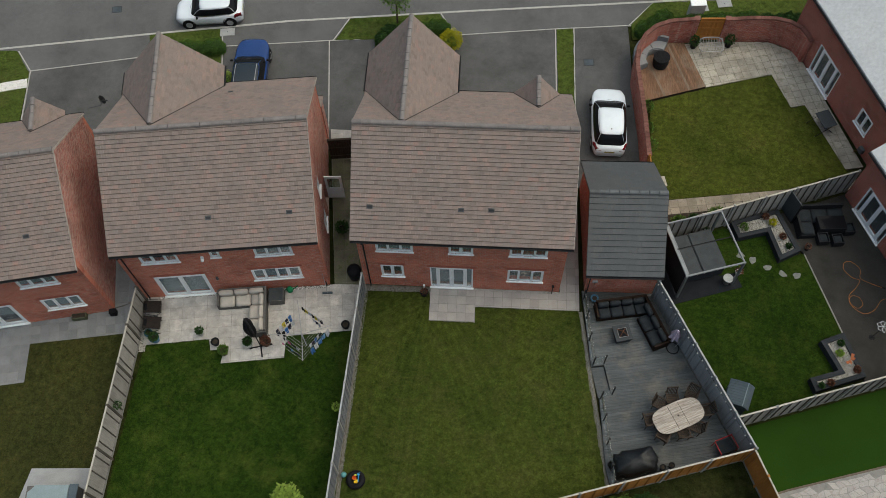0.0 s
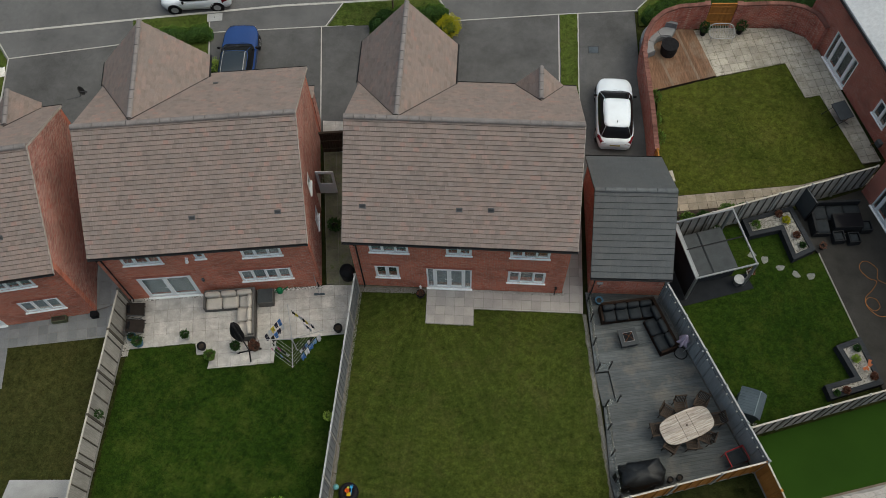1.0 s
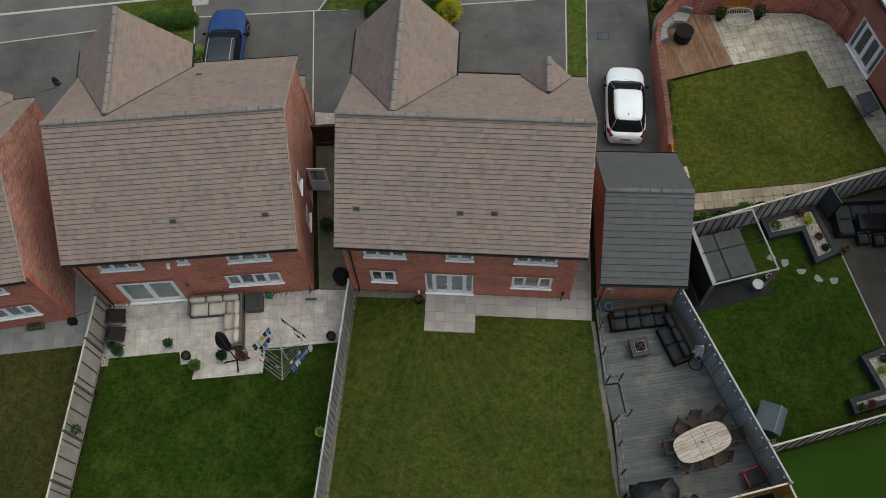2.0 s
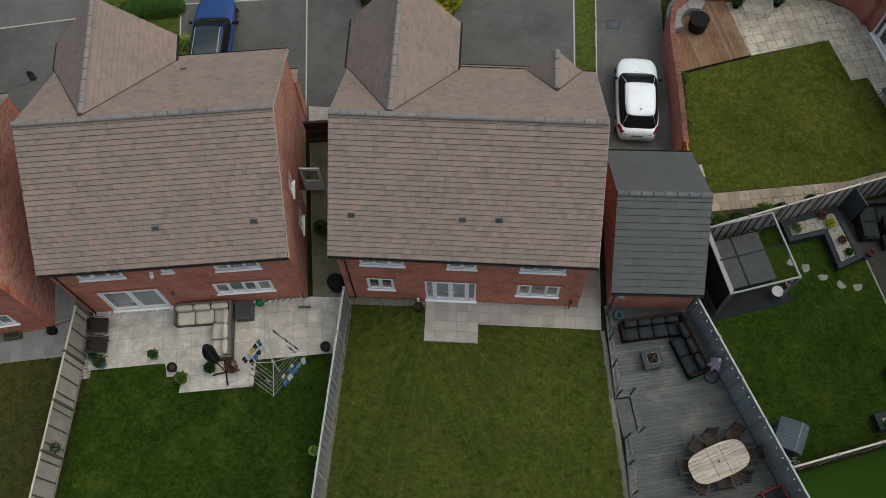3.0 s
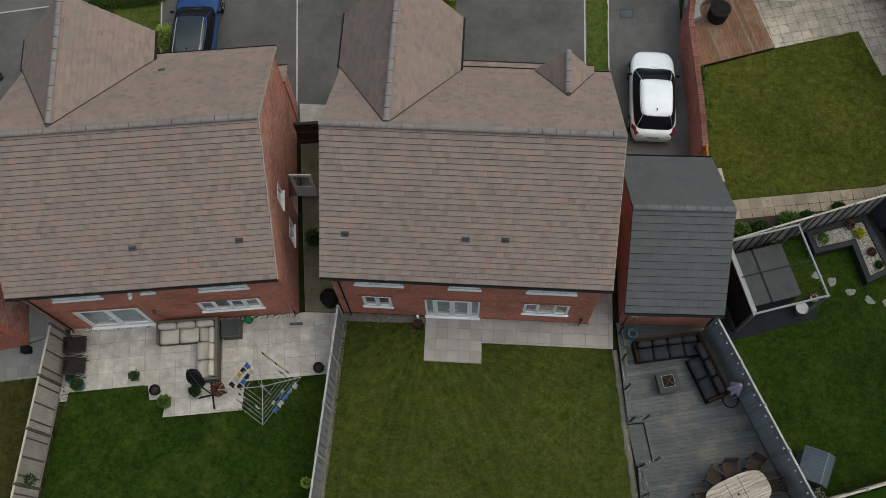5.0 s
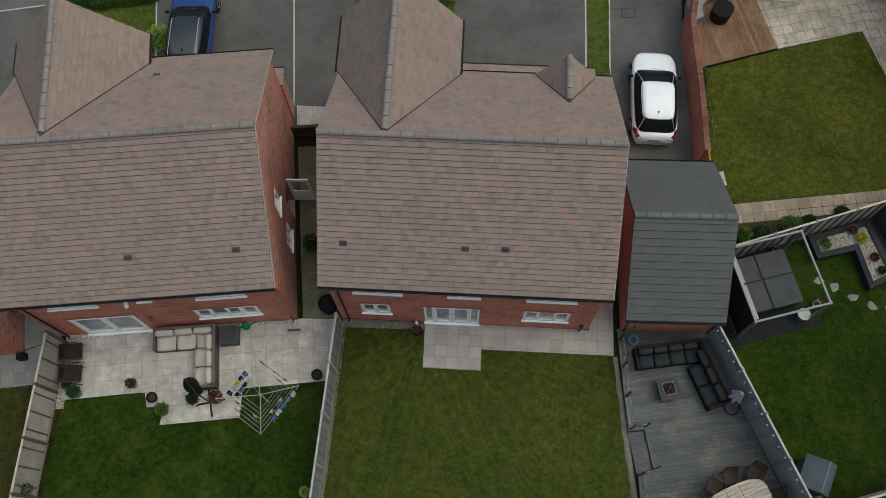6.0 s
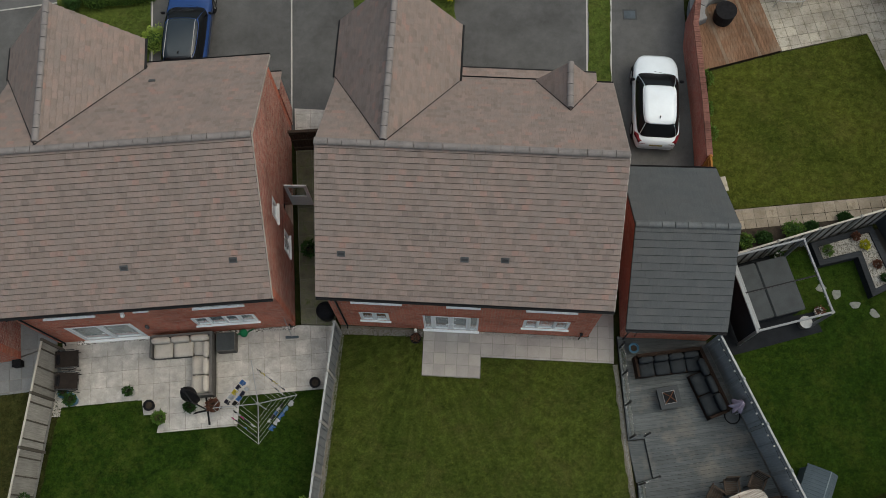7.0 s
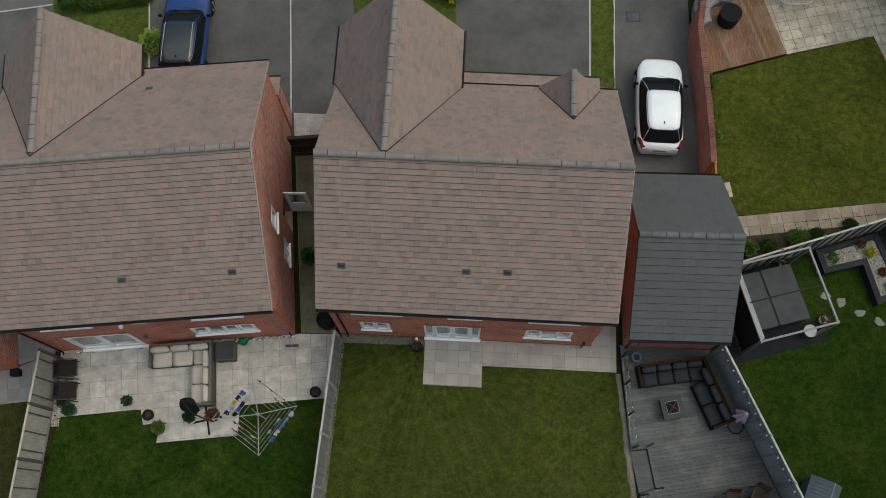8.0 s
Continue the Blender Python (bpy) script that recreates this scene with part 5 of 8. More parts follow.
def sofa(m, label, a, b, depth, cush, frame_, na, nb, hb=0.7, hs=0.4, rail=None, bend=-90.0, back_rail=None, arms=True):
    """An L-shaped sofa. Outer corner at the origin; run a along -x (back to +y), run b turned to lead along -y (back to +x)."""
    t = thing("corner_sofa", m, label, "sofa")
    A = ONE
    B = pose(0, 0, 0, 0, 0, bend + 90)
    part("base", Geo().box(-a, 0, -depth, 0, 0.04, hs - 0.12), frame_, t)
    part("base", turned(Geo().box(-depth, 0, -b, -depth - 0.004, 0.04, hs - 0.12), B), frame_, t)
    part("back", Geo().box(-a, 0, -0.1, 0, 0.04, hb), frame_, t)
    part("back", turned(Geo().box(-0.1, 0, -b, -0.1, 0.04, hb), B), frame_, t)
    if arms:
        part("arm", Geo().box(-a - 0.09, -a - 0.002, -depth, 0, 0.04, hs + 0.17), frame_, t)
        part("arm", turned(Geo().box(-depth, 0, -b - 0.09, -b - 0.002, 0.04, hs + 0.17), B), frame_, t)
    if rail:
        part("top_rail", Geo().box(-a - 0.05, 0.02, -0.05, 0.02, hb + 0.002, hb + 0.04), rail, t)
        part("top_rail", turned(Geo().box(-0.05, 0.02, -b - 0.05, -0.06, hb + 0.002, hb + 0.04), B), rail, t)
    w = (a - 0.0) / na
    for i in range(na):
        part("seat_cushion", soft_box(-a + i * w + 0.01, -a + (i + 1) * w - 0.01, -depth - 0.02, -0.14, hs - 0.115, hs + 0.05), cush, t, smooth=True)
    w = (b - depth - 0.02) / (nb - 1 if nb > 1 else 1)
    for i in range(max(1, nb - 1)):
        y1 = -depth - 0.02 - i * w
        part("seat_cushion", turned(soft_box(-depth - 0.02, -0.14, y1 - w + 0.01, y1 - 0.01, hs - 0.115, hs + 0.05), B), cush, t, smooth=True)
    w = (a - 0.12) / na
    for i in range(na):
        part("back_cushion", soft_box(-a + i * w + 0.015, -a + (i + 1) * w - 0.015, -0.34, -0.1, hs + 0.03, hb + 0.08, 0.05), cush, t, smooth=True)
    w = (b - 0.36) / nb
    for i in range(nb):
        y1 = -0.36 - i * w
        part("back_cushion", turned(soft_box(-0.34, -0.1, y1 - w + 0.015, y1 - 0.015, hs + 0.03, hb + 0.08, 0.05), B), cush, t, smooth=True)
    return t


def left_garden():
    sofa(pose(-7.97, -0.66, 0.02, 0, 0, 7.4), "grey rattan corner sofa with beige cushions on the patio", 2.3, 2.3, 0.82, M_BEIGE, M_RATTAN, 3, 3)
    t = thing("side_table", pose(-7.47, -1, 0.02, 0, 0, 7.4), "square grey rattan side table with a dark glass top", "table")
    part("body", Geo().box(-0.36, 0.36, -0.36, 0.36, 0.0, 0.5), M_RATTAN, t, bevel=0.02)
    part("glass_top", Geo().box(-0.33, 0.33, -0.33, 0.33, 0.501, 0.512), M_TUBCOVER, t)
    w = thing("watering_can", pose(-6.91, -0.56, 0.02, 0, 0, 19.7), "green plastic watering can on the patio", "watering can")
    part("body", Geo().lathe([(0.13, 0), (0.15, 0.05), (0.15, 0.22), (0.1, 0.27), (0.07, 0.28)], 16), M_GREENPLASTIC, w, smooth=True)
    part("spout", Geo().tube([(0.12, 0, 0.08), (0.3, 0, 0.2), (0.42, 0, 0.3)], 0.025, 8, taper=(1.2, 0.9, 1.3)), M_GREENPLASTIC, w)
    part("handle", Geo().tube([(-0.1, 0, 0.25), (-0.22, 0, 0.24), (-0.25, 0, 0.12), (-0.14, 0, 0.06)], 0.018, 6), M_GREENPLASTIC, w)
    b = thing("broom", pose(-5.05, -0.6, 0.02, 0, 0, 5), "long-handled broom leaning on the brick wall", "broom")
    part("head", Geo().box(-0.25, 0.25, -0.05, 0.04, 0.0, 0.09), M_BLUEGREY, b, bevel=0.01)
    part("handle", Geo().tube([(0, 0, 0.08), (-0.12, 0.5, 1.25)], 0.014, 8), M_METAL, b)
    # two folding recliners against the fence
    for i, (x, y, a) in enumerate(((-13.34, -2.01, 100), (-13.2, -2.82, 95))):
        c = thing("folding_chair", pose(x, y, 0.02, 0, 0, a), "dark brown mesh folding garden chair by the fence", "chair", "folding chairs")
        rim = [(-0.31, -0.42, 0.5), (0.31, -0.42, 0.5), (0.31, 0.36, 0.72), (-0.31, 0.36, 0.72)]
        part("mesh_panel", Geo().slab([(-0.29, -0.4, 0.5), (0.29, -0.4, 0.5), (0.29, 0.35, 0.71), (-0.29, 0.35, 0.71)], (0, 0, 0.025)), M_BROWNMESH, c)
        part("rim", Geo().tube(rim, 0.018, 6, True), M_BLACKMETAL, c)
        part("pillow", soft_box(-0.22, 0.22, 0.18, 0.34, 0.68, 0.76, 0.02), M_BLACK, c, smooth=True)
        for s in (-0.34, 0.34):
            part("side_frame", Geo().tube([(s, -0.3, 0.0), (s, 0.3, 0.66)], 0.014, 6), M_BLACKMETAL, c)
            part("leg", Geo().tube([(s, 0.3, 0.0), (s, -0.36, 0.5)], 0.014, 6), M_BLACKMETAL, c)
            part("armrest", Geo().tube([(s, -0.3, 0.62), (s, 0.26, 0.76)], 0.018, 6), M_TUBCOVER, c)
    pot(-13.37, -3.22, 0.2, 0.3, M_BLUEPOT, "green glazed pot by the fence post", plant=True, pmat=M_LEAF, ph=0.15, pr=0.1, n=100, size=0.07, seed=3)
    pot(-13.02, -3.47, 0.24, 0.36, M_BLUEPOT, "blue glazed pot with a leafy plant", plant=True, pmat=M_LEAF, ph=0.22, pr=0.18, n=300, size=0.09, seed=4)
    pot(-10.89, -3.04, 0.19, 0.3, M_GREYPOT, "pale pot with a spiky shrub", plant=True, pmat=M_LEAF, ph=0.34, pr=0.15, n=300, size=0.08, seed=5)
    pot(-10.08, -3.51, 0.2, 0.3, M_BLACK, "empty dark round pot at the patio edge", seed=6)
    pot(-9.6, -3.96, 0.2, 0.24, M_TERRA, "pot with a bright green shrub", plant=True, pmat=M_LEAF_BRIGHT, ph=0.4, pr=0.22, n=800, size=0.06, seed=7)
    pot(-8.49, -3.5, 0.26, 0.36, M_GREYPOT, "grey pot with a clipped box ball", plant=True, pmat=M_LEAF, ph=0.32, pr=0.2, n=1100, size=0.05, seed=8)
    pot(-7.65, -3.4, 0.24, 0.32, M_TERRA, "round pot with a withered brown plant", plant=True, pmat=M_LEAF_BROWN, ph=0.4, pr=0.2, n=300, size=0.08, seed=9)
    pot(-3.95, -2.34, 0.2, 0.34, M_BLACK, "dark pot beside the fence", seed=10)
    p = thing("parasol", pose(-7.91, -3.55, 0.02), "closed black cantilever parasol on a cross base with slabs", "parasol")
    for a in (15, 105):
        part("base_arm", turned(Geo().box(-0.55, 0.55, -0.035, 0.035, 0.0, 0.05), pose(0, 0, 0, 0, 0, a)), M_BLACKMETAL, p)
    for a in (60, 150, 240, 330):
        part("base_slab", turned(Geo().box(-0.2, 0.2, -0.2, 0.2, 0.0, 0.045), pose(0.33 * math.cos(radians(a)), 0.33 * math.sin(radians(a)), 0.0, 0, 0, 15)), M_SLAB_PALE, p)
    part("pole", Geo().tube([(0, 0, 0.05), (0, 0, 2.2)], 0.028, 10), M_BLACKMETAL, p)
    part("arm", Geo().tube([(0, 0, 2.1), (-0.3, 0.35, 2.3)], 0.022, 8), M_BLACKMETAL, p)
    rings = []
    for k in range(9):
        u = k / 8
        rr = 0.06 + 0.17 * math.sin(math.pi * min(1, u * 0.85 + 0.1))
        rings.append([(-0.22 - 0.1 * u + rr * (1 + 0.25 * math.cos(5 * q)) * math.cos(q), 0.22 + 0.16 * u + rr * (1 + 0.25 * math.cos(5 * q)) * math.sin(q), 0.9 + 1.45 * u) for q in [2 * math.pi * j / 20 for j in range(20)]])
    part("folded_canopy", Geo().loft(rings), M_BLACK, p, smooth=True)
    # rotary clothes dryer
    d = thing("rotary_dryer", pose(-5.74, -3.39, 0), "rotary clothes dryer with white lines on the lawn", "clothes dryer")
    part("pole", Geo().tube([(0, 0, 0), (0, 0, 1.7)], 0.024, 8), M_METAL, d)
    part("hub", Geo().lathe([(0.05, 1.35), (0.06, 1.4), (0.05, 1.5)], 12), M_METAL, d)
    ends = []
    for a in (-78, 12, 102, 192):
        e = Vector((1.5 * math.cos(radians(a)), 1.5 * math.sin(radians(a)), 1.95))
        ends.append(e)
        part("arm", Geo().tube([(0, 0, 1.42), e], 0.016, 6), M_METAL, d)
    part("spindle", Geo().tube([(0, 0, 1.6), (-0.05, 0.1, 2.4)], 0.007, 5), M_METAL, d)
    c0 = Vector((0, 0, 1.42))
    for i in range(4):
        for k in range(3, 9):
            f = k / 8
            part("line", Geo().tube([c0.lerp(ends[i], f), c0.lerp(ends[(i + 1) % 4], f)], 0.0055, 4), M_GREYPOT, d)
    r = random.Random(21)
    cols = [((0.03, 0.03, 0.05), "dark navy"), ((0.55, 0.57, 0.6), "white"), ((0.06, 0.16, 0.42), "blue"), ((0.02, 0.02, 0.02), "black"), ((0.5, 0.05, 0.22), "pink"), ((0.55, 0.45, 0.05), "yellow"), ((0.12, 0.25, 0.45), "light blue")]
    mats = [plain("cloth_" + n.replace(" ", "_"), c, 0.95, vary=0.2, coarse=8) for c, n in cols]
    # lines of washing: side of the dryer, place on the arm, from, to, number, garment height, colours in turn
    rows = ((0, 0.94, 0.25, 0.92, 5, 0.6, (2, 1, 2, 6, 1)), (0, 0.72, 0.3, 0.85, 5, 0.4, (1, 0, 2, 1, 3)), (1, 0.88, 0.2, 0.9, 7, 0.42, (0, 1, 5, 3, 1, 5, 3)), (1, 0.74, 0.15, 0.5, 3, 0.4, (1, 0, 1)),
            (2, 0.84, 0.3, 0.9, 5, 0.62, (2, 0, 5, 1, 0)), (2, 0.62, 0.3, 0.95, 4, 0.6, (1, 0, 2, 3)), (3, 0.66, 0.15, 0.85, 6, 0.24, (3, 1, 4, 0, 3, 1)), (3, 0.86, 0.3, 0.9, 6, 0.26, (4, 0, 3, 6, 3, 0)))
    hung = [(q, f, u0 + (u1 - u0) * (c + 0.5) / n, (u1 - u0) / n, tall, pick[c % len(pick)]) for q, f, u0, u1, n, tall, pick in rows for c in range(n)]
    for i, (q, f, u, du, tall, k) in enumerate(hung):
        a, b = c0.lerp(ends[q], f), c0.lerp(ends[(q + 1) % 4], f)
        dd = (b - a).normalized()
        p0 = a.lerp(b, u)
        w, h = (b - a).length * du * r.uniform(0.7, 1.0), tall * r.uniform(0.75, 1.2)
        g = Geo()
        for s in range(5):
            o = dd.cross(Vector((0, 0, 1))) * (0.035 * math.sin(s * 2.1 + i))
            x = p0 + dd * (w * (s / 4 - 0.5))
            g.v += [tuple(x + Vector((0, 0, 0.012))), tuple(x + o + Vector((0, 0, -h * (0.85 + 0.15 * r.random()))))]
        for s in range(4):
            g.f.append((2 * s, 2 * s + 2, 2 * s + 3, 2 * s + 1))
        n = dd.cross(Vector((0, 0, 1))) * 0.012
        k0 = len(g.v)
        g.v += [tuple(Vector(v) + n) for v in g.v[:k0]]
        for s in range(4):
            g.f.append((k0 + 2 * s, k0 + 2 * s + 1, k0 + 2 * s + 3, k0 + 2 * s + 2))
        g.v = [tuple(Vector(v) + Vector((-5.74, -3.39, 0))) for v in g.v]
        solid("garment", g, mats[k], cols[k][1] + " garment hung on the clothes dryer line", "laundry", "laundry on the dryer")
    k = thing("kettle_barbecue", pose(-3.77, 0.35, 0.02), "round barbecue under a black cover by the fence", "barbecue")
    part("cover", Geo().lathe([(0.3, 0.12), (0.33, 0.4), (0.36, 0.7), (0.3, 0.88), (0.16, 0.97), (0.02, 0.99)], 20), M_BLACK, k, smooth=True)
    for a in (90, 210, 330):
        part("leg", Geo().tube([(0.2 * math.cos(radians(a)), 0.2 * math.sin(radians(a)), 0.3), (0.28 * math.cos(radians(a)), 0.28 * math.sin(radians(a)), 0.0)], 0.015, 6), M_BLACKMETAL, k)
    # trellis balls hung on fences
    for x, y, z, lab in ((-3.82, -6.67, 1.15, "white-flecked topiary ball hung on the fence"), (-13.67, -7.09, 1.2, "green topiary ball hung on the fence post")):
        s = thing("topiary_ball", pose(x, y, z), lab, "ornament", "fence ornaments")
        f = leaves(420, ball_leaf(0, 0, 0, 0.17, 0.17, 0.17, -1.1), 0.05, 5)
        part("foliage", f, M_LEAF_LIME if x > -5 else M_LEAF, s)["kind"] = "stuff"
        part("hook", Geo().tube([(0, 0, 0.1), (0.03, 0, 0.6)], 0.006, 5), M_BLACKMETAL, s)
    # gate in the alley
    g = thing("alley_gate", pose(-5.75, 7.21, 0, 0, 0, 6.6), "dark brown timber gate closing the alley between houses", "gate")
    for i in range(15):
        part("board", Geo().box(i * 0.135, i * 0.135 + 0.128, -0.02, 0.02, 0.08, 1.8), M_GATE, g)
    for z in (0.35, 1.05, 1.6):
        part("rail", Geo().box(0, 2.02, -0.07, -0.021, z, z + 0.1), M_GATE, g)
    part("capping", Geo().box(-0.02, 2.04, -0.07, 0.05, 1.8, 1.85), M_GATE, g)
    pot(-4.68, 2.87, 0.18, 0.3, M_BLACK, "dark pot with a leafy plant in the alley", plant=True, pmat=M_LEAF, ph=0.4, pr=0.28, n=500, size=0.09, seed=12)
    # sapling at the end of the garden
    t = thing("sapling", pose(-5.41, -10.96, 0), "young tree with pale green leaves on the lawn", "tree")
    part("trunk", Geo().tube([(0, 0, 0), (0.03, 0.02, 0.8), (0, 0.05, 1.6), (0.05, 0.02, 2.3)], 0.035, 8, taper=(1.2, 1, 0.7, 0.3)), M_BARK, t)
    lb = Geo()
    rr = random.Random(6)
    for i in range(12):
        a, z = i * 2.4, 0.8 + i * 0.11
        lb.tube([(0, 0, z), (0.3 * math.cos(a), 0.3 * math.sin(a), z + 0.25), (0.5 * math.cos(a), 0.5 * math.sin(a), z + 0.6)], 0.014, 5, taper=(1, 0.7, 0.3))
    part("limbs", lb, M_BARK, t)
    lf = Geo()
    for i in range(9):
        a = i * 2.4
        leaves(130, ball_leaf(0.4 * math.cos(a) * (1 - i / 16), 0.4 * math.sin(a) * (1 - i / 16), 1.35 + i * 0.13, 0.28, 0.28, 0.3, -1.1), 0.13, 30 + i, lf)
    part("crown", lf, M_LEAF_LIME, t)["kind"] = "stuff"
    b = thing("garden_bin", pose(-15.35, -2.2, 0.02, 0, 0, 11.8), "small dark lidded bin by the house corner", "bin")
    part("body", Geo().box(-0.16, 0.16, -0.13, 0.13, 0, 0.3), M_BLACK, b, bevel=0.02)
    part("lid", Geo().box(-0.17, 0.17, -0.14, 0.14, 0.3, 0.34), M_BLACK, b, bevel=0.01)
    b = thing("planter_box", pose(-16.95, -2.5, 0.02, 0, 0, 11.9), "mossy trough planter by the house wall", "planter")
    part("trough", Geo().box(-0.35, 0.35, -0.14, 0.14, 0, 0.28), M_SLAB_MOSSY, b, bevel=0.015)
    part("soil", Geo().box(-0.31, 0.31, -0.1, 0.1, 0.281, 0.29), M_SOIL, b)
    # hot tub by the far lawn
    flat("pad", [(-17.35, -9.86), (-14.16, -9.68), (-14.15, -13.2), (-17.88, -13.16)], -0.1, 0.03, M_SLAB_BLUE2, "pale concrete pad at the end of the lawn", "patio")
    h = thing("garden_store", pose(-15.53, -11.94, 0.03, 0, 0, 3.6), "low garden store with a pale blue-grey lid", "shed")
    part("body", Geo().box(-1.25, 0.9, -1.2, 1.2, 0, 0.95), M_RATTAN, h)
    part("lid", Geo().slab([(-1.05, -1.3, 0.96), (0.6, -1.3, 0.96), (0.6, 1.2, 0.96), (-0.85, 1.2, 0.96), (-1.15, 0.9, 0.96)], (0, 0, 0.09)), M_BLUELID, h)
    part("step", Geo().box(0.62, 0.98, 0.4, 1.25, 0.96, 1.0), M_BLUEGREY, h)


M_SLAB_MOSSY = plain("mossy_stone", (0.1, 0.11, 0.07), 0.9, vary=0.3, coarse=5)
M_SLAB_BLUE2 = plain("pale_concrete", (0.33, 0.335, 0.34), 0.85, vary=0.12, coarse=1.5)
M_BLUELID = plain("pale_blue_lid", (0.25, 0.31, 0.33), 0.5, vary=0.1)


left_garden()


def main_garden():
    pot(-0.29, -0.45, 0.2, 0.3, M_BLACK, "dark pot with a pale rim beside the doors", plant=True, pmat=M_LEAF_BROWN, ph=0.12, pr=0.12, n=60, size=0.08, seed=14)
    p = thing("vent_pipe", pose(-0.31, -0.17, 0), "short white waste pipe by the wall", "pipe")
    part("pipe", Geo().tube([(0, 0, 0), (0, 0, 0.45)], 0.045, 10), M_WHITE, p)
    part("cap", Geo().lathe([(0.055, 0.45), (0.055, 0.49), (0.02, 0.5)], 12), M_WHITE, p)
    p = thing("gas_pipe", pose(5.92, -0.11, 0), "dark meter pipe fixed to the brick wall", "pipe")
    part("pipe", Geo().tube([(0, 0, 0.02), (0, 0, 0.75)], 0.025, 8), M_GUTTER, p)
    part("head", Geo().box(-0.05, 0.05, -0.05, 0.05, 0.75, 0.86), M_GUTTER, p)
    t = thing("toy_tub", pose(-2.73, -9.64, 0.0), "black tyre sandpit holding bright plastic toys", "toy")
    prof = [(0.3 + 0.13 * math.cos(q), 0.13 + 0.13 * math.sin(q)) for q in [2 * math.pi * j / 12 for j in range(12)]]
    part("tyre", Geo().loft([[(r * math.cos(a), r * math.sin(a), z) for r, z in prof] for a in [2 * math.pi * k / 24 for k in range(25)]], caps=False), M_BLACK, t, smooth=True)
    part("sand", Geo().lathe([(0.3, 0.1), (0.01, 0.13)], 16), M_BLACK, t)
    for nm, x, y, col, mat in (("toy_truck", 0.02, -0.08, "yellow", plain("yellow_plastic", (0.65, 0.42, 0.02), 0.4)), ("toy_bucket", -0.06, 0.06, "orange", plain("orange_plastic", (0.6, 0.12, 0.02), 0.4)), ("toy_spade", 0.12, 0.08, "blue", plain("blue_plastic", (0.05, 0.3, 0.6), 0.4)), ("toy_ball", -0.03, 0.2, "lime", plain("lime_plastic", (0.5, 0.6, 0.1), 0.4))):
        if nm == "toy_ball":
            g = Geo().lathe([(0.01, 0), (0.05, 0.02), (0.065, 0.065), (0.05, 0.11), (0.01, 0.13)], 12, (x, y, 0.12))
        elif nm == "toy_bucket":
            g = Geo().lathe([(0.07, 0), (0.1, 0.14), (0.085, 0.14), (0.06, 0.02)], 14, (x, y, 0.13))
        elif nm == "toy_spade":
            g = Geo().box(x - 0.015, x + 0.015, y - 0.2, y + 0.1, 0.24, 0.26).box(x - 0.06, x + 0.06, y + 0.1, y + 0.22, 0.235, 0.255)
        else:
            g = Geo().box(x - 0.08, x + 0.08, y - 0.08, y + 0.02, 0.12, 0.24).box(x - 0.02, x + 0.07, y + 0.02, y + 0.08, 0.12, 0.18)
        part(nm, g, mat, t)
    b = solid("play_ball", Geo().lathe([(0.01, 0), (0.09, 0.03), (0.13, 0.13), (0.09, 0.23), (0.01, 0.26)], 16, (-3.29, -9.44, 0)), plain("turquoise_rubber", (0.12, 0.3, 0.32), 0.4), "turquoise rubber ball on the lawn edge", "ball", smooth=True)
    flat("bed", [(-3.22, -0.02), (-0.02, -0.02), (-0.02, -0.5), (-3.18, -0.55)], -0.09, -0.004, M_GRIT, "gritty bed along the house wall", "bed")
    strip("bed", [(-3.14, -0.3), (-3.52, -12.04)], 0.3, -0.09, -0.006, M_GRIT, "gritty bed along the fence foot", "bed")
    strip("bed", [(7.28, -1.02), (7.68, -4.19), (8.4, -9.55)], 0.26, -0.09, -0.006, M_GRIT, "gritty bed beside the deck", "bed")
    strip("bed", [(-13.32, -1.275), (-4.95, -0.203)], 0.14, -0.05, 0.0265, M_SOIL, "dark soil gap along the house foot", "bed")
    gravel_strip((-3.19, -0.24), (-0.04, -0.21), 0.24, "pale gravel along the house wall", 1000, 0.018, 3, M_KERB_DIM)
    gravel_strip((-3.14, -0.35), (-3.52, -12.04), 0.15, "gritty pale stones along the fence foot", 2200, 0.016, 4, M_KERB_DIM, 0.014)
    gravel_strip((7.3, -1.03), (7.7, -4.19), 0.1, "pale gravel edge beside the deck", 700, 0.016, 5, M_KERB_DIM)
    gravel_strip((7.7, -4.19), (8.42, -9.55), 0.09, "pale gravel edge beside the deck", 1000, 0.016, 6, M_KERB_DIM)
    gravel_strip((-13.32, -1.28), (-4.95, -0.21), 0.13, "white gravel along the house foot", 1500, 0.02, 7, M_WHITESTONE, 0.03)
    gravel_strip((-13.67, -2.97), (-13.6, -4.08), 0.3, "pale gravel in the fence corner", 700, 0.022, 8)
    gravel_strip((-26.05, 10.95), (-23.59, 11.6), 0.6, "white gravel strip across the grass", 2600, 0.035, 9, M_WHITESTONE)
    gravel_strip((6.37, -0.08), (2.2, -0.08), 0.12, "pale gravel along the house foot", 1400, 0.018, 10, None, 0.026)


main_garden()


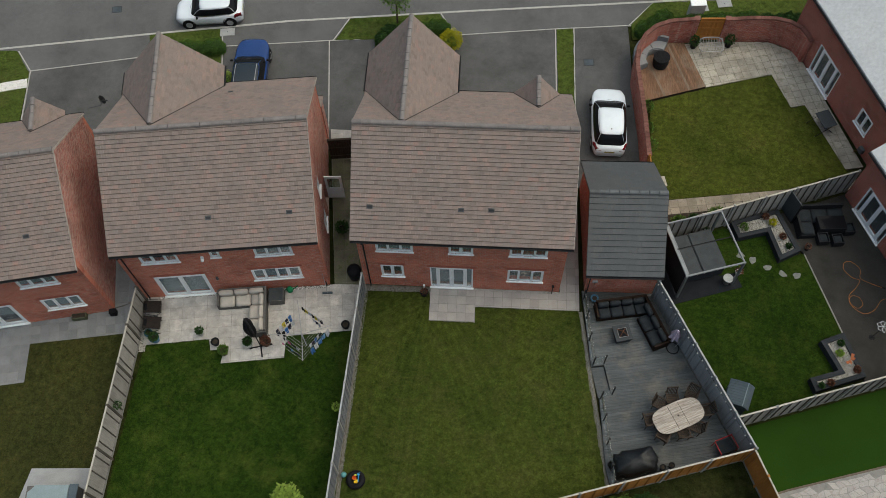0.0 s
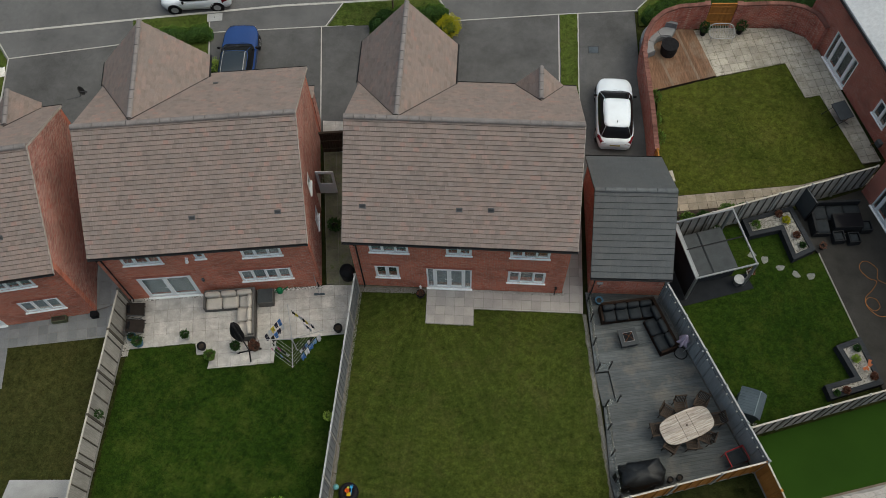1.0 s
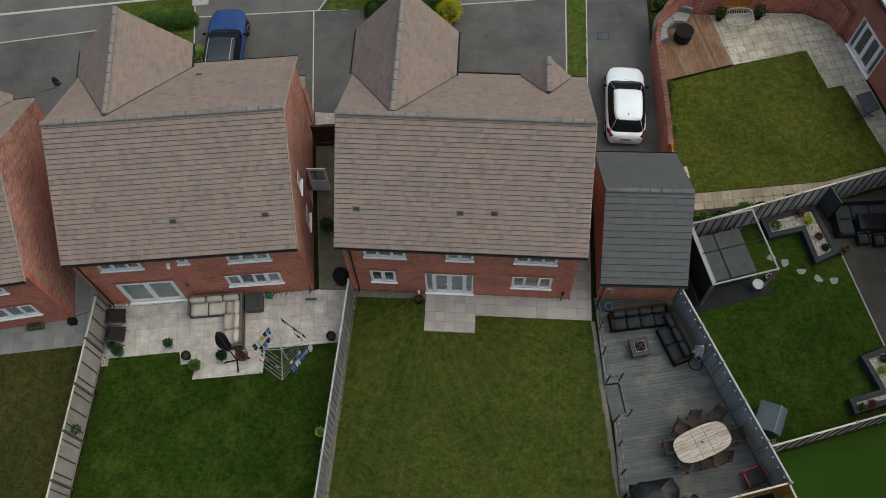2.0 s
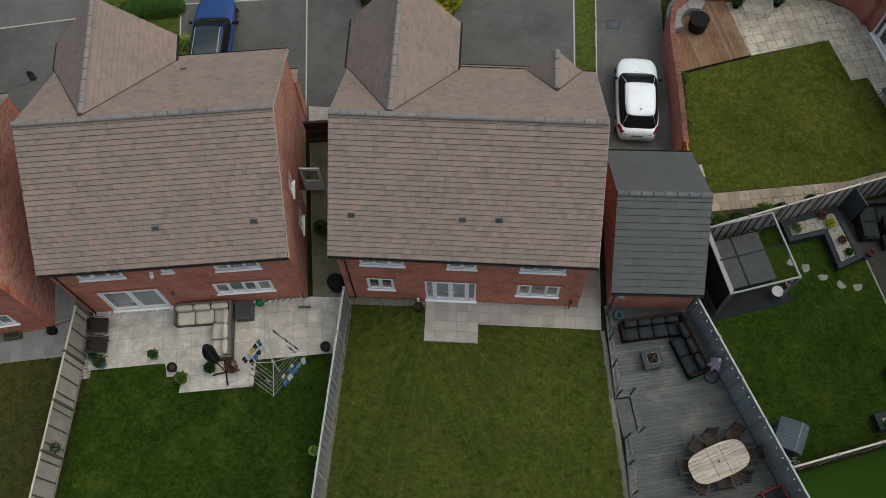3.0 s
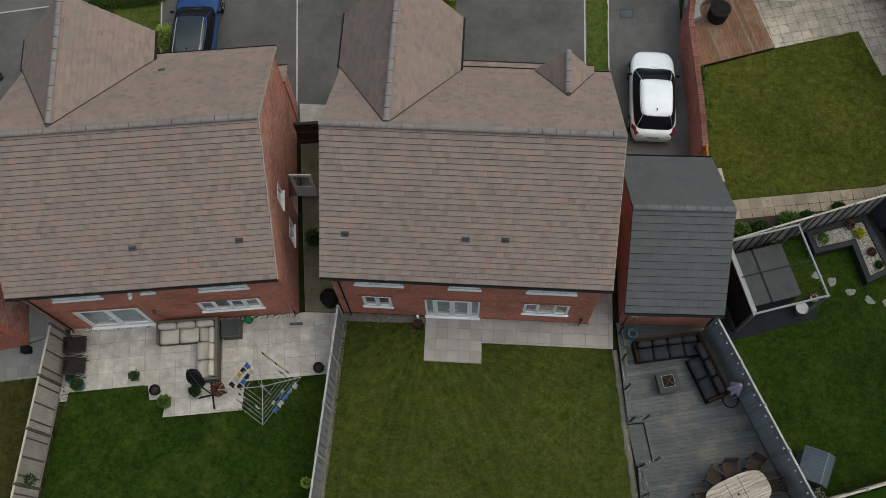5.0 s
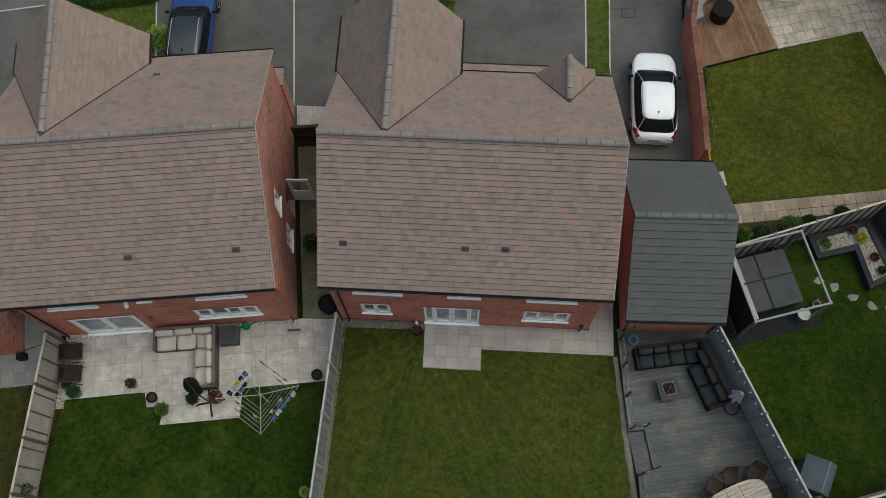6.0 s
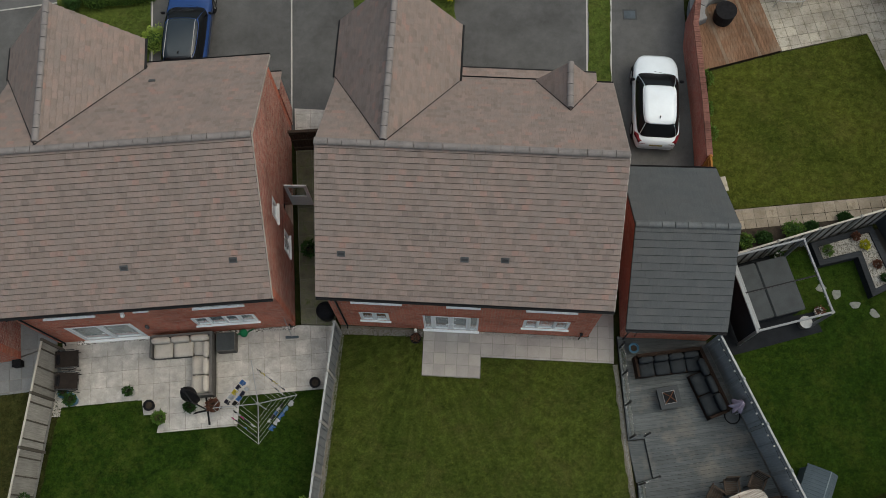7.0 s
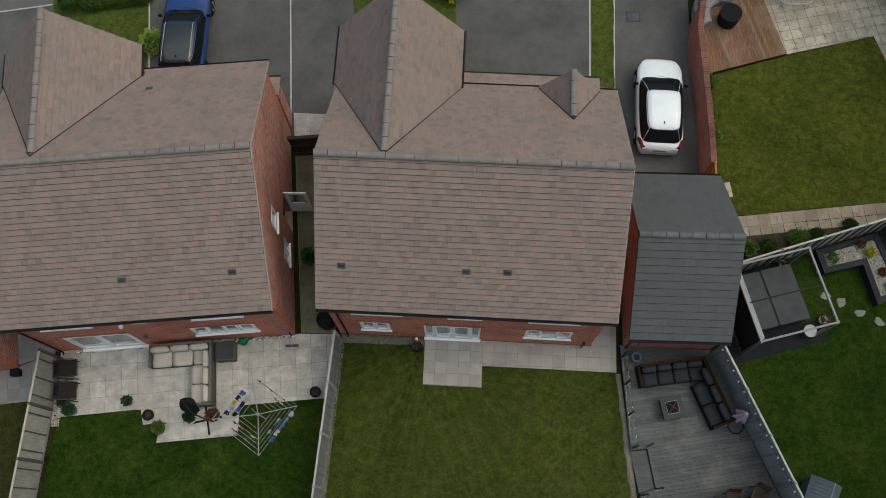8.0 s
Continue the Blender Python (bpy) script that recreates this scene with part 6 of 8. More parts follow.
def chair_template():
    c = thing("dining_chair", ONE, "slatted weathered teak dining chair round the oval table", "chair", "chairs round the table")
    for x, y, h in ((-0.23, -0.22, 0.62), (0.23, -0.22, 0.62), (-0.23, 0.22, 0.62), (0.23, 0.22, 0.62)):
        top = (x, y + (0.14 if y > 0 else 0), 1.0) if y > 0 else (x, y, h)
        part("leg", Geo().tube([(x, y, 0), (x, y, 0.45), top], 0.022, 4), M_TEAK, c)
    for i in range(6):
        part("seat_slat", Geo().box(-0.24, 0.24, -0.23 + i * 0.078, -0.23 + i * 0.078 + 0.062, 0.43, 0.455), M_TEAK, c)
    for i in range(7):
        x = -0.2 + i * 0.066
        part("back_slat", Geo().hexa([(x, 0.23, 0.46), (x + 0.035, 0.23, 0.46), (x + 0.035, 0.25, 0.46), (x, 0.25, 0.46), (x, 0.345, 0.95), (x + 0.035, 0.345, 0.95), (x + 0.035, 0.365, 0.95), (x, 0.365, 0.95)]), M_TEAK, c)
    part("top_rail", Geo().box(-0.25, 0.25, 0.33, 0.375, 0.95, 1.02), M_TEAK, c)
    for x in (-0.25, 0.25):
        part("armrest", Geo().box(x - 0.035, x + 0.035, -0.25, 0.3, 0.62, 0.65), M_TEAK, c)
    return c


def deck_things():
    z = 0.128
    sofa(pose(10.34, -0.36, z, 0, 0, 10.1), "dark timber corner sofa with charcoal cushions on the deck", 2.38, 2.42, 0.78, M_CHARCOAL, M_DARKWOOD, 4, 3, 0.72, 0.4, M_DARKWOOD, -76)
    f = thing("fire_pit_table", pose(9.2, -2.24, z, 0, 0, 14.2), "square dark grey fire pit table with a wire guard", "fire pit")
    part("body", Geo().hexa([(-0.33, -0.33, 0), (0.33, -0.33, 0), (0.33, 0.33, 0), (-0.33, 0.33, 0), (-0.39, -0.39, 0.4), (0.39, -0.39, 0.4), (0.39, 0.39, 0.4), (-0.39, 0.39, 0.4)]), M_SLATEGREY, f)
    part("rim", wall_panel(Matrix(((1, 0, 0, -0.4), (0, 0, 1, -0.4), (0, 1, 0, 0.44), (0, 0, 0, 1))), 0.8, 0.8, [(0.17, 0.63, 0.17, 0.63)], 0.04), M_SLATEGREY, f)
    part("bowl", Geo().box(-0.23, 0.23, -0.23, 0.23, 0.401, 0.41), M_BLACK, f)
    for a, b in (((-0.22, -0.22), (0.22, 0.22)), ((-0.22, 0.22), (0.22, -0.22))):
        part("guard_bar", Geo().tube([(a[0], a[1], 0.45), (0, 0, 0.6), (b[0], b[1], 0.45)], 0.012, 5), M_RUST, f)
    part("guard_ring", Geo().tube([(-0.22, -0.22, 0.46), (0.22, -0.22, 0.46), (0.22, 0.22, 0.46), (-0.22, 0.22, 0.46)], 0.012, 5, True), M_METAL, f)
    pot(7.96, -0.42, 0.19, 0.26, M_BLUEPOT, "round blue bucket with a pale rim on the deck", z, seed=15, name="bucket")
    # table and chairs
    t = thing("dining_table", pose(11.47, -6.23, z, 0, 0, 25.8), "oval bleached timber garden table on the deck", "table")
    for i in range(9):  # planks, clipped to the oval
        y0, y1 = -0.62 + i * 1.24 / 9 + 0.004, -0.62 + (i + 1) * 1.24 / 9 - 0.004
        def half(y):
            s = min(1.0, abs(y) / 0.62) ** (1 / 0.62)
            return 1.18 * max(0.0, math.sqrt(max(0.0, 1 - s * s))) ** 0.62
        pts = [(-half(y0 + (y1 - y0) * k / 4), y0 + (y1 - y0) * k / 4) for k in range(5)]
        pts = [(half(y0 + (y1 - y0) * k / 4), y0 + (y1 - y0) * k / 4) for k in range(5)] + pts[::-1]
        part("plank", Geo().prism(pts, 0.7, 0.735), M_TABLETOP, t)
    for x in (-0.26, 0.26):  # gaps of the extension leaf
        part("leaf_joint", Geo().box(x - 0.009, x + 0.009, -0.57, 0.57, 0.734, 0.7365), M_TEAK, t)
    part("parasol_hole_cap", Geo().lathe([(0.045, 0.735), (0.045, 0.741), (0.01, 0.742)], 12), M_TEAK, t)
    for x in (-0.75, 0.75):
        for y in (-0.35, 0.35):
            part("leg", Geo().box(x - 0.04, x + 0.04, y - 0.04, y + 0.04, 0, 0.7), M_TEAK, t)
    part("apron", wall_panel(Matrix(((1, 0, 0, -0.85), (0, 0, 1, -0.42), (0, 1, 0, 0.69), (0, 0, 0, 1))), 1.7, 0.84, [(0.05, 1.65, 0.05, 0.79)], 0.09), M_TEAK, t)
    c = chair_template()
    spots = [(10.72, -5.66), (11.29, -5.36), (12.17, -5.17), (12.75, -5.87), (12.28, -6.63), (11.69, -6.93), (10.8, -7.11), (10.25, -6.44)]
    first = True
    for i, (x, y) in enumerate(spots):
        a = math.degrees(math.atan2(y - (-6.23), x - 11.47)) - 90 + (8, -6, 10, -4, 5, -8, 6, 3)[i]
        m = pose(x, y, z, 0, 0, a)
        if first:
            c.matrix_world = m
            first = False
        else:
            copy_thing(c, m)
    # covered barbecue
    b = thing("covered_barbecue", pose(9.49, -8.37, z, 0, 0, 14.7), "large barbecue under a crumpled black cover", "barbecue")
    rings = []
    for k in range(10):
        u = k / 9
        s = (1.0 - 0.16 * u) if u < 0.8 else 0.87 * math.sqrt(max(0.02, 1 - ((u - 0.8) / 0.2) ** 2 * 0.9))
        ring = []
        for j in range(28):
            q = 2 * math.pi * j / 28
            cx, sy = math.cos(q), math.sin(q)
            rx, ry = 1.05 * math.copysign(abs(cx) ** 0.6, cx), 0.6 * math.copysign(abs(sy) ** 0.6, sy)
            w = 1 + 0.08 * math.sin(7 * q + 3 * u) * (1 - 0.4 * u) + 0.05 * math.sin(13 * q + 5 * u) + 0.03 * math.sin(4 * q - 9 * u)
            hump = 1.05 + 0.12 * math.sin(q * 2 + 0.5)
            ring.append((rx * s * w, ry * s * w, 0.02 + u * hump * (0.9 + 0.12 * math.sin(cx * 3))))
        rings.append(ring)
    part("cover", Geo().loft(rings), M_COVER, b, smooth=True)
    for i in range(3):
        part("strap", Geo().tube([(-0.7 + i * 0.5, -0.52, 0.15), (-0.66 + i * 0.5, -0.53, 0.35)], 0.015, 5), M_GREYPOT, b)
    pot(10.75, -8.46, 0.13, 0.3, M_BLACK, "small black pot by the rear fence", z, seed=16)
    pot(11.14, -8.35, 0.13, 0.3, M_BLACK, "small black pot by the rear fence", z, seed=17)
    # red metal chair frame
    r = thing("red_chair", pose(13.53, -7.42, z, 0, 0, 24.8) @ Matrix.Diagonal((1.05, 0.9, 1.0, 1)), "red tubular metal chair with a dark seat", "chair")
    for x in (-0.4, 0.4):
        part("side_frame", Geo().tube([(x, -0.32, 0), (x, -0.32, 0.58), (x, 0.34, 0.62), (x, 0.34, 0.0)], 0.024, 6), M_RED, r)
    part("back_bar", Geo().tube([(-0.4, 0.36, 0.66), (0.4, 0.36, 0.66)], 0.03, 6), M_RED, r)
    part("seat", Geo().box(-0.37, 0.37, -0.3, 0.32, 0.36, 0.4), M_CHARCOAL, r)
    # small parasol with a curved arm
    p = thing("parasol", pose(11.59, -2.74, z), "small cantilever parasol with folded lilac canopy", "parasol")
    ring = [(0.28 * math.cos(2 * math.pi * k / 24), 0.28 * math.sin(2 * math.pi * k / 24), 0.03) for k in range(24)]
    part("base_ring", Geo().tube(ring, 0.025, 6, True), M_BLACKMETAL, p)
    part("base_plate", Geo().lathe([(0.26, 0.0), (0.26, 0.025), (0.02, 0.03)], 20), M_GREYPOT_DARK, p)
    arc = [(0.1 + 0.28 * math.sin(u * 2.6), 0.05 + 0.35 * u, 0.05 + 1.75 * math.sin(u * 1.45)) for u in [k / 10 for k in range(11)]]
    part("arm", Geo().tube(arc, 0.018, 6), M_METAL, p)
    rings = []
    for k in range(8):
        u = k / 7
        rr = 0.03 + 0.2 * (1 - u) ** 0.8
        rings.append([(-0.06 + rr * (1 + 0.35 * math.cos(6 * q)) * math.cos(q), 0.25 + rr * (1 + 0.35 * math.cos(6 * q)) * math.sin(q), 0.75 + 0.85 * u) for q in [2 * math.pi * j / 24 for j in range(24)]])
    part("folded_canopy", Geo().loft(rings), M_LILAC, p, smooth=True)
    # glass balustrade
    for name_, pts in (("north", [(7.46, -0.39), (7.57, -1.42), (7.68, -2.55), (7.83, -3.74), (8.35, -3.64)]), ("south", [(8.67, -5.14), (8.14, -5.39), (8.25, -6.4), (8.36, -7.51), (8.49, -8.63), (8.57, -9.34)])):
        bl = thing("balustrade", ONE, "clear glass balustrade with short black posts", "balustrade", "deck balustrades")
        for q in pts:
            ps = part("post", Geo().box(q[0] - 0.025, q[0] + 0.025, q[1] - 0.025, q[1] + 0.025, z, z + 0.95), M_BLACKMETAL, bl)
            part("clamp", Geo().box(q[0] - 0.04, q[0] + 0.04, q[1] - 0.04, q[1] + 0.04, z + 0.93, z + 0.985), M_BLACKMETAL, ps)
        for a, b in zip(pts, pts[1:]):
            m, d = line_frame(a, b)
            g = part("glass", Geo().mbox(m, 0.05, d - 0.05, -0.006, 0.006, z + 0.08, z + 0.9), M_CLEAR, bl)
            g.visible_shadow = False
    # strings of small bulbs on fence and garage
    s = thing("string_lights", ONE, "string of small white bulbs along the fence", "string lights", "strings of bulbs")
    a, b = Vector((10.76, -0.14, 1.85)), Vector((14.42, -7.86, 1.85))
    off = Vector((-0.92, -0.39, 0)) * 0.09
    pts = []
    for i in range(21):
        q = a.lerp(b, (i + 0.3) / 21) + off + Vector((0, 0, -0.06 * (i % 2)))
        pts.append(q)
        part("bulb", Geo().lathe([(0.01, -0.05), (0.035, -0.02), (0.035, 0.02), (0.015, 0.05)], 8, q), M_CREAM, s)
    part("cable", Geo().tube(pts, 0.006, 4), M_BLACKMETAL, s)
    s = thing("string_lights", ONE, "string of small white bulbs along the garage wall", "string lights", "strings of bulbs")
    pts = []
    for i in range(8):
        q = Vector((7.8 + i * 0.42, 0.04, 1.75 - 0.05 * (i % 2)))
        pts.append(q)
        part("bulb", Geo().lathe([(0.01, -0.05), (0.035, -0.02), (0.035, 0.02), (0.015, 0.05)], 8, q), M_CREAM, s)
    part("cable", Geo().tube(pts, 0.006, 4), M_BLACKMETAL, s)
    w = thing("wall_bracket", pose(7.89, 0, 1.3), "small dark bracket fixed on the garage wall", "bracket")
    part("plate", Geo().box(-0.15, 0.1, -0.06, 0.06, 0, 0.1), M_GREYPOT, w)
    part("arm", Geo().tube([(0.0, -0.05, 0.05), (-0.1, -0.2, 0.02)], 0.015, 5), M_BLACKMETAL, w)


M_SLATEGREY = plain("slate_grey_concrete", (0.055, 0.06, 0.065), 0.7, vary=0.15)
M_RUST = plain("rusty_iron", (0.16, 0.07, 0.035), 0.8)
M_GREYPOT_DARK = plain("dark_grey_stone", (0.09, 0.095, 0.1), 0.7)
deck_things()
# ---- gardens on the right ----
def raised_bed(poly, label, gmat, plants, seed):
    """A raised bed of sleepers round an L-shaped outline, with gravel and small plants."""
    t = thing("raised_bed", ONE, label, "planter", "raised beds")
    n = len(poly)
    area = sum(poly[i][0] * poly[(i + 1) % n][1] - poly[(i + 1) % n][0] * poly[i][1] for i in range(n))
    sgn = 1 if area > 0 else -1
    inner = []
    for i in range(n):
        p, a, b = Vector(poly[i]), Vector(poly[i - 1]), Vector(poly[(i + 1) % n])
        d1, d2 = (p - a).normalized(), (b - p).normalized()
        n1, n2 = Vector((-d1.y, d1.x)) * sgn, Vector((-d2.y, d2.x)) * sgn
        k = (n1 + n2)
        k = k / max(0.3, k.dot(n1)) * 0.22
        inner.append((p.x + k.x, p.y + k.y))
    for i in range(n):
        a, b, c, d = poly[i], poly[(i + 1) % n], inner[(i + 1) % n], inner[i]
        part("sleeper", Geo().prism([a, b, c, d], 0.0, 0.42), M_SLEEPER, t)
    part("fill", Geo().prism(inner, 0.0, 0.33), M_GRIT, t)
    r = random.Random(seed)
    g = Geo()
    xs, ys = [p[0] for p in inner], [p[1] for p in inner]
    for _ in range(9000):
        x, y = r.uniform(min(xs), max(xs)), r.uniform(min(ys), max(ys))
        if not in_poly((x, y), inner):
            continue
        m = pose(x, y, 0.34, r.random() * 90, r.random() * 90, r.random() * 360)
        s = 0.024 * (0.5 + 0.9 * r.random())
        k = len(g.v)
        for p in ((1, 0, 0), (-1, 0, 0), (0, 1, 0), (0, -1, 0), (0, 0, 0.8), (0, 0, -0.8)):
            g.v.append(tuple(m @ (Vector(p) * s)))
        for f in ((0, 2, 4), (2, 1, 4), (1, 3, 4), (3, 0, 4), (2, 0, 5), (1, 2, 5), (3, 1, 5), (0, 3, 5)):
            g.f.append(tuple(k + q for q in f))
    part("gravel", g, gmat, t)["kind"] = "stuff"
    for i, (x, y, rad, h, mat, lab) in enumerate(plants):
        shrub(x, y, rad * 0.62, rad * 0.62, h * 0.8, mat, lab, 160, 0.1, seed + i, "bedding_plant", 0.34)


def in_poly(p, poly):
    x, y = p
    ok = False
    for i, a in enumerate(poly):
        b = poly[i - 1]
        if (a[1] > y) != (b[1] > y) and x < (b[0] - a[0]) * (y - a[1]) / (b[1] - a[1]) + a[0]:
            ok = not ok
    return ok


def right_garden():
    flat("pad", [(11.4, -0.29), (11.84, -0.41), (15.21, 0.67), (14.9, 1.42), (14.13, 1.22), (13.34, 3.72), (11.18, 2.95)], -0.1, 0.03, M_PAD, "dark slab pad under the pergola", "patio")
    m = pose(11.98, -0.01, 0.03, 0, 0, 17)
    p = thing("pergola", m, "silver metal pergola frame over the hot tub", "pergola")
    w, d, h = 2.84, 2.86, 2.25
    for x, y in ((0, 0), (w, 0), (w, d), (0, d)):
        part("post", Geo().box(x - 0.05, x + 0.05, y - 0.05, y + 0.05, 0, h), M_SILVER_DARK, p)
    for a in ((-0.06, w + 0.06, -0.035, 0.035), (-0.06, w + 0.06, d - 0.035, d + 0.035), (-0.05, 0.05, 0.037, d - 0.037), (w - 0.035, w + 0.035, 0.037, d - 0.037)):
        part("top_rail", Geo().box(a[0], a[1], a[2], a[3], h + 0.002, h + 0.08), M_SILVER, p)
    part("cross_bar", Geo().box(0.062, w - 0.062, d * 0.5 - 0.025, d * 0.5 + 0.025, h + 0.03, h + 0.07), M_BLACKMETAL, p)
    part("roller_screen", Geo().box(0.064, 0.14, 0.08, d - 0.08, h - 0.08, h + 0.04), M_SILVER_DARK, p)
    part("side_panel", Geo().box(-0.02, 0.02, 0.06, d - 0.06, 0.1, h - 0.02), M_PAD, p)
    for i in range(16):
        q = [(0.2 + i * 0.33, 0.0), (w, 0.3 + (i - 8) * 0.33)][i // 8]
        part("bulb", Geo().lathe([(0.01, -0.04), (0.028, 0), (0.01, 0.04)], 8, (q[0], q[1], h - 0.06)), M_CREAM, p)
    t = thing("hot_tub", m @ pose(1.5, 1.65, 0), "square hot tub under a folding grey cover", "hot tub")
    part("cabinet", Geo().box(-1.06, 1.06, -1.05, 1.05, 0, 0.8), M_SLEEPER, t, bevel=0.03)
    part("cover", Geo().box(-1.1, -0.13, -1.09, 1.09, 0.804, 0.9), M_TUBCOVER, t, bevel=0.035)
    part("cover", Geo().box(-0.1, 1.1, -1.09, 1.09, 0.804, 0.9), M_TUBCOVER, t, bevel=0.035)
    part("handle", Geo().box(1.07, 1.13, -0.2, 0.2, 0.7, 0.74), M_BLACK, t)
    s = thing("side_stool", pose(14.43, 0.89, 0.03), "round pale-topped stool beside the hot tub", "stool")
    part("top", Geo().lathe([(0.22, 0.42), (0.24, 0.44), (0.24, 0.47), (0.02, 0.475)], 20), M_GREYPOT, s)
    part("drum", Geo().lathe([(0.16, 0.0), (0.19, 0.4), (0.02, 0.41)], 18), M_RATTAN, s)
    pot(15.05, 1.42, 0.16, 0.22, M_GREYPOT, "pale pot by the pergola post", 0.0, True, M_LEAF_BROWN, 0.2, 0.16, 90, 0.08, 31)
    pot(13.64, 3.57, 0.14, 0.24, M_GREYPOT, "white pot behind the hot tub", 0.03, True, M_LEAF, 0.2, 0.15, 90, 0.08, 32)
    raised_bed([(14.88, 4.1), (15.16, 3.19), (16.65, 3.62), (17.07, 2.05), (18.15, 2.62), (17.31, 4.95)], "charcoal sleeper raised bed with white gravel and plants", M_GRAVEL,
               [(15.48, 3.81, 0.28, 0.35, M_LEAF_BRIGHT, "tufted pale green plant in white gravel"), (16.92, 4.1, 0.24, 0.4, M_LEAF_YELLOW, "golden-leaved plant in white gravel"), (17.34, 3.34, 0.2, 0.3, M_LEAF_BROWN, "brown grassy plant in white gravel"), (17.56, 2.81, 0.18, 0.3, M_LEAF, "dark green plant in white gravel"), (16.61, 4.43, 0.2, 0.35, M_LEAF_BROWN, "reddish plant in white gravel")], 40)
    raised_bed([(18.44, -2.15), (19.59, -1.66), (20.29, -3.81), (17.88, -4.65), (17.7, -4.02), (19.05, -3.57)][::-1], "charcoal sleeper raised bed with white gravel by the fence", M_GRAVEL,
               [(19.33, -2.25, 0.2, 0.3, M_LEAF, "dark plant in white gravel"), (19.21, -2.73, 0.22, 0.3, M_LEAF_LIME, "variegated plant in white gravel"), (19.88, -3.51, 0.2, 0.3, M_LEAF_BROWN, "dark heuchera in white gravel"), (18.59, -4.21, 0.2, 0.3, M_LEAF_BROWN, "dark plant in white gravel"), (18.16, -4.36, 0.15, 0.25, M_LEAF, "small green plant in white gravel")], 60)
    b = thing("butterfly_ornament", pose(19.57, -3.12, 0.36, 0, 0, 51.8) @ Matrix.Diagonal((0.85, 0.9, 0.8, 1)), "orange metal butterfly ornament in the raised bed", "ornament")
    for s in (-1, 1):
        part("wing", Geo().slab([(0, 0, 0.35), (s * 0.32, 0.14, 0.45), (s * 0.38, 0.0, 0.45), (s * 0.22, -0.06, 0.4), (s * 0.24, -0.16, 0.4), (s * 0.06, -0.14, 0.35)], (0, 0, 0.01)), M_CORAL, b)
    part("stake", Geo().tube([(0, 0, -0.05), (0, 0, 0.36)], 0.01, 5), M_BLACKMETAL, b)
    w = thing("wind_spinner", pose(21.01, -1.7, 0.02), "white wire wind spinner on a dark stake", "ornament")
    part("stake", Geo().tube([(0, 0, 0), (0.02, 0.02, 1.3)], 0.015, 6), M_BLACKMETAL, w)
    for k in range(6):
        a = k * math.pi / 3
        part("blade", Geo().tube([(0, 0, 1.3), (0.22 * math.cos(a), 0.22 * math.sin(a), 1.36), (0.3 * math.cos(a + 0.5), 0.3 * math.sin(a + 0.5), 1.3), (0.2 * math.cos(a + 0.9), 0.2 * math.sin(a + 0.9), 1.28)], 0.012, 5), M_WHITE, w)
    part("base", Geo().lathe([(0.14, 0), (0.14, 0.03), (0.02, 0.05)], 14), M_BLACKMETAL, w)
    for x, y, a in ((15.3, 2.43, 10), (15.86, 2.19, 60), (16.54, 1.79, 20), (17.24, 1.49, -30), (17.92, 1.42, 40)):
        pts = [((0.2 + 0.05 * math.sin(3 * q + a)) * math.cos(q), (0.15 + 0.03 * math.cos(2 * q + a)) * math.sin(q)) for q in [2 * math.pi * k / 12 for k in range(12)]]
        solid("stepping_stone", Geo().prism(pts, -0.05, 0.02, pose(x, y, 0, 0, 0, a)), M_STONE, "pale stepping stone set in the lawn", "stepping stone", "stepping stones")
    # rattan lounge set
    L = pose(18.31, 3.48, 0.02, 0, 0, 5)
    t = thing("lounge_sofa", L, "black rattan corner lounge sofa on the dark patio", "sofa")
    part("base", Geo().box(0.0, 2.35, 0.75, 1.5, 0.03, 0.34), M_BLACKRATTAN, t)
    part("base", Geo().box(0.0, 0.7, 0.0, 0.746, 0.03, 0.34), M_BLACKRATTAN, t)
    part("back", Geo().box(0.0, 2.35, 1.502, 1.62, 0.03, 0.68), M_BLACKRATTAN, t)
    part("back", Geo().box(-0.12, -0.002, 0.0, 1.62, 0.03, 0.68), M_BLACKRATTAN, t)
    for q in ((0.72, 1.52, 0.77, 1.48), (1.54, 2.33, 0.77, 1.48), (0.02, 0.68, 0.02, 0.74), (0.02, 0.7, 0.77, 1.48)):
        part("seat_cushion", soft_box(q[0], q[1], q[2], q[3], 0.342, 0.43, 0.03), M_CHARCOAL, t, smooth=True)
    tb = thing("rattan_table", L @ pose(1.55, 0.55, 0), "low black rattan table with a glossy glass top", "table")
    part("body", Geo().box(-0.68, 0.68, -0.38, 0.38, 0.0, 0.62), M_BLACKRATTAN, tb)
    part("glass_top", Geo().box(-0.66, 0.66, -0.36, 0.36, 0.622, 0.63), M_BLACKGLASS, tb)
    for i, (x, y) in enumerate(((1.05, -0.15), (1.75, -0.25), (2.45, 0.35))):
        s = thing("rattan_stool", L @ pose(x, y, 0, 0, 0, 2), "square black rattan stool with a dark cushion", "stool", "rattan stools")
        part("body", wall_panel(Matrix(((1, 0, 0, -0.27), (0, 0, 1, -0.27), (0, 1, 0, 0.4), (0, 0, 0, 1))), 0.54, 0.54, [(0.05, 0.49, 0.05, 0.49)], 0.38), M_BLACKRATTAN, s)
        part("cushion", soft_box(-0.21, 0.21, -0.21, 0.21, 0.28, 0.36, 0.02), M_CHARCOAL, s, smooth=True)
    sc = thing("privacy_screen", pose(17.69, 5.09, 0.02, 0, 0, -65.2), "tall dark grey privacy screen by the fence", "screen")
    part("panel", Geo().box(-0.3, 0.75, -0.03, 0.03, 0.05, 1.7), M_TUBCOVER, sc)
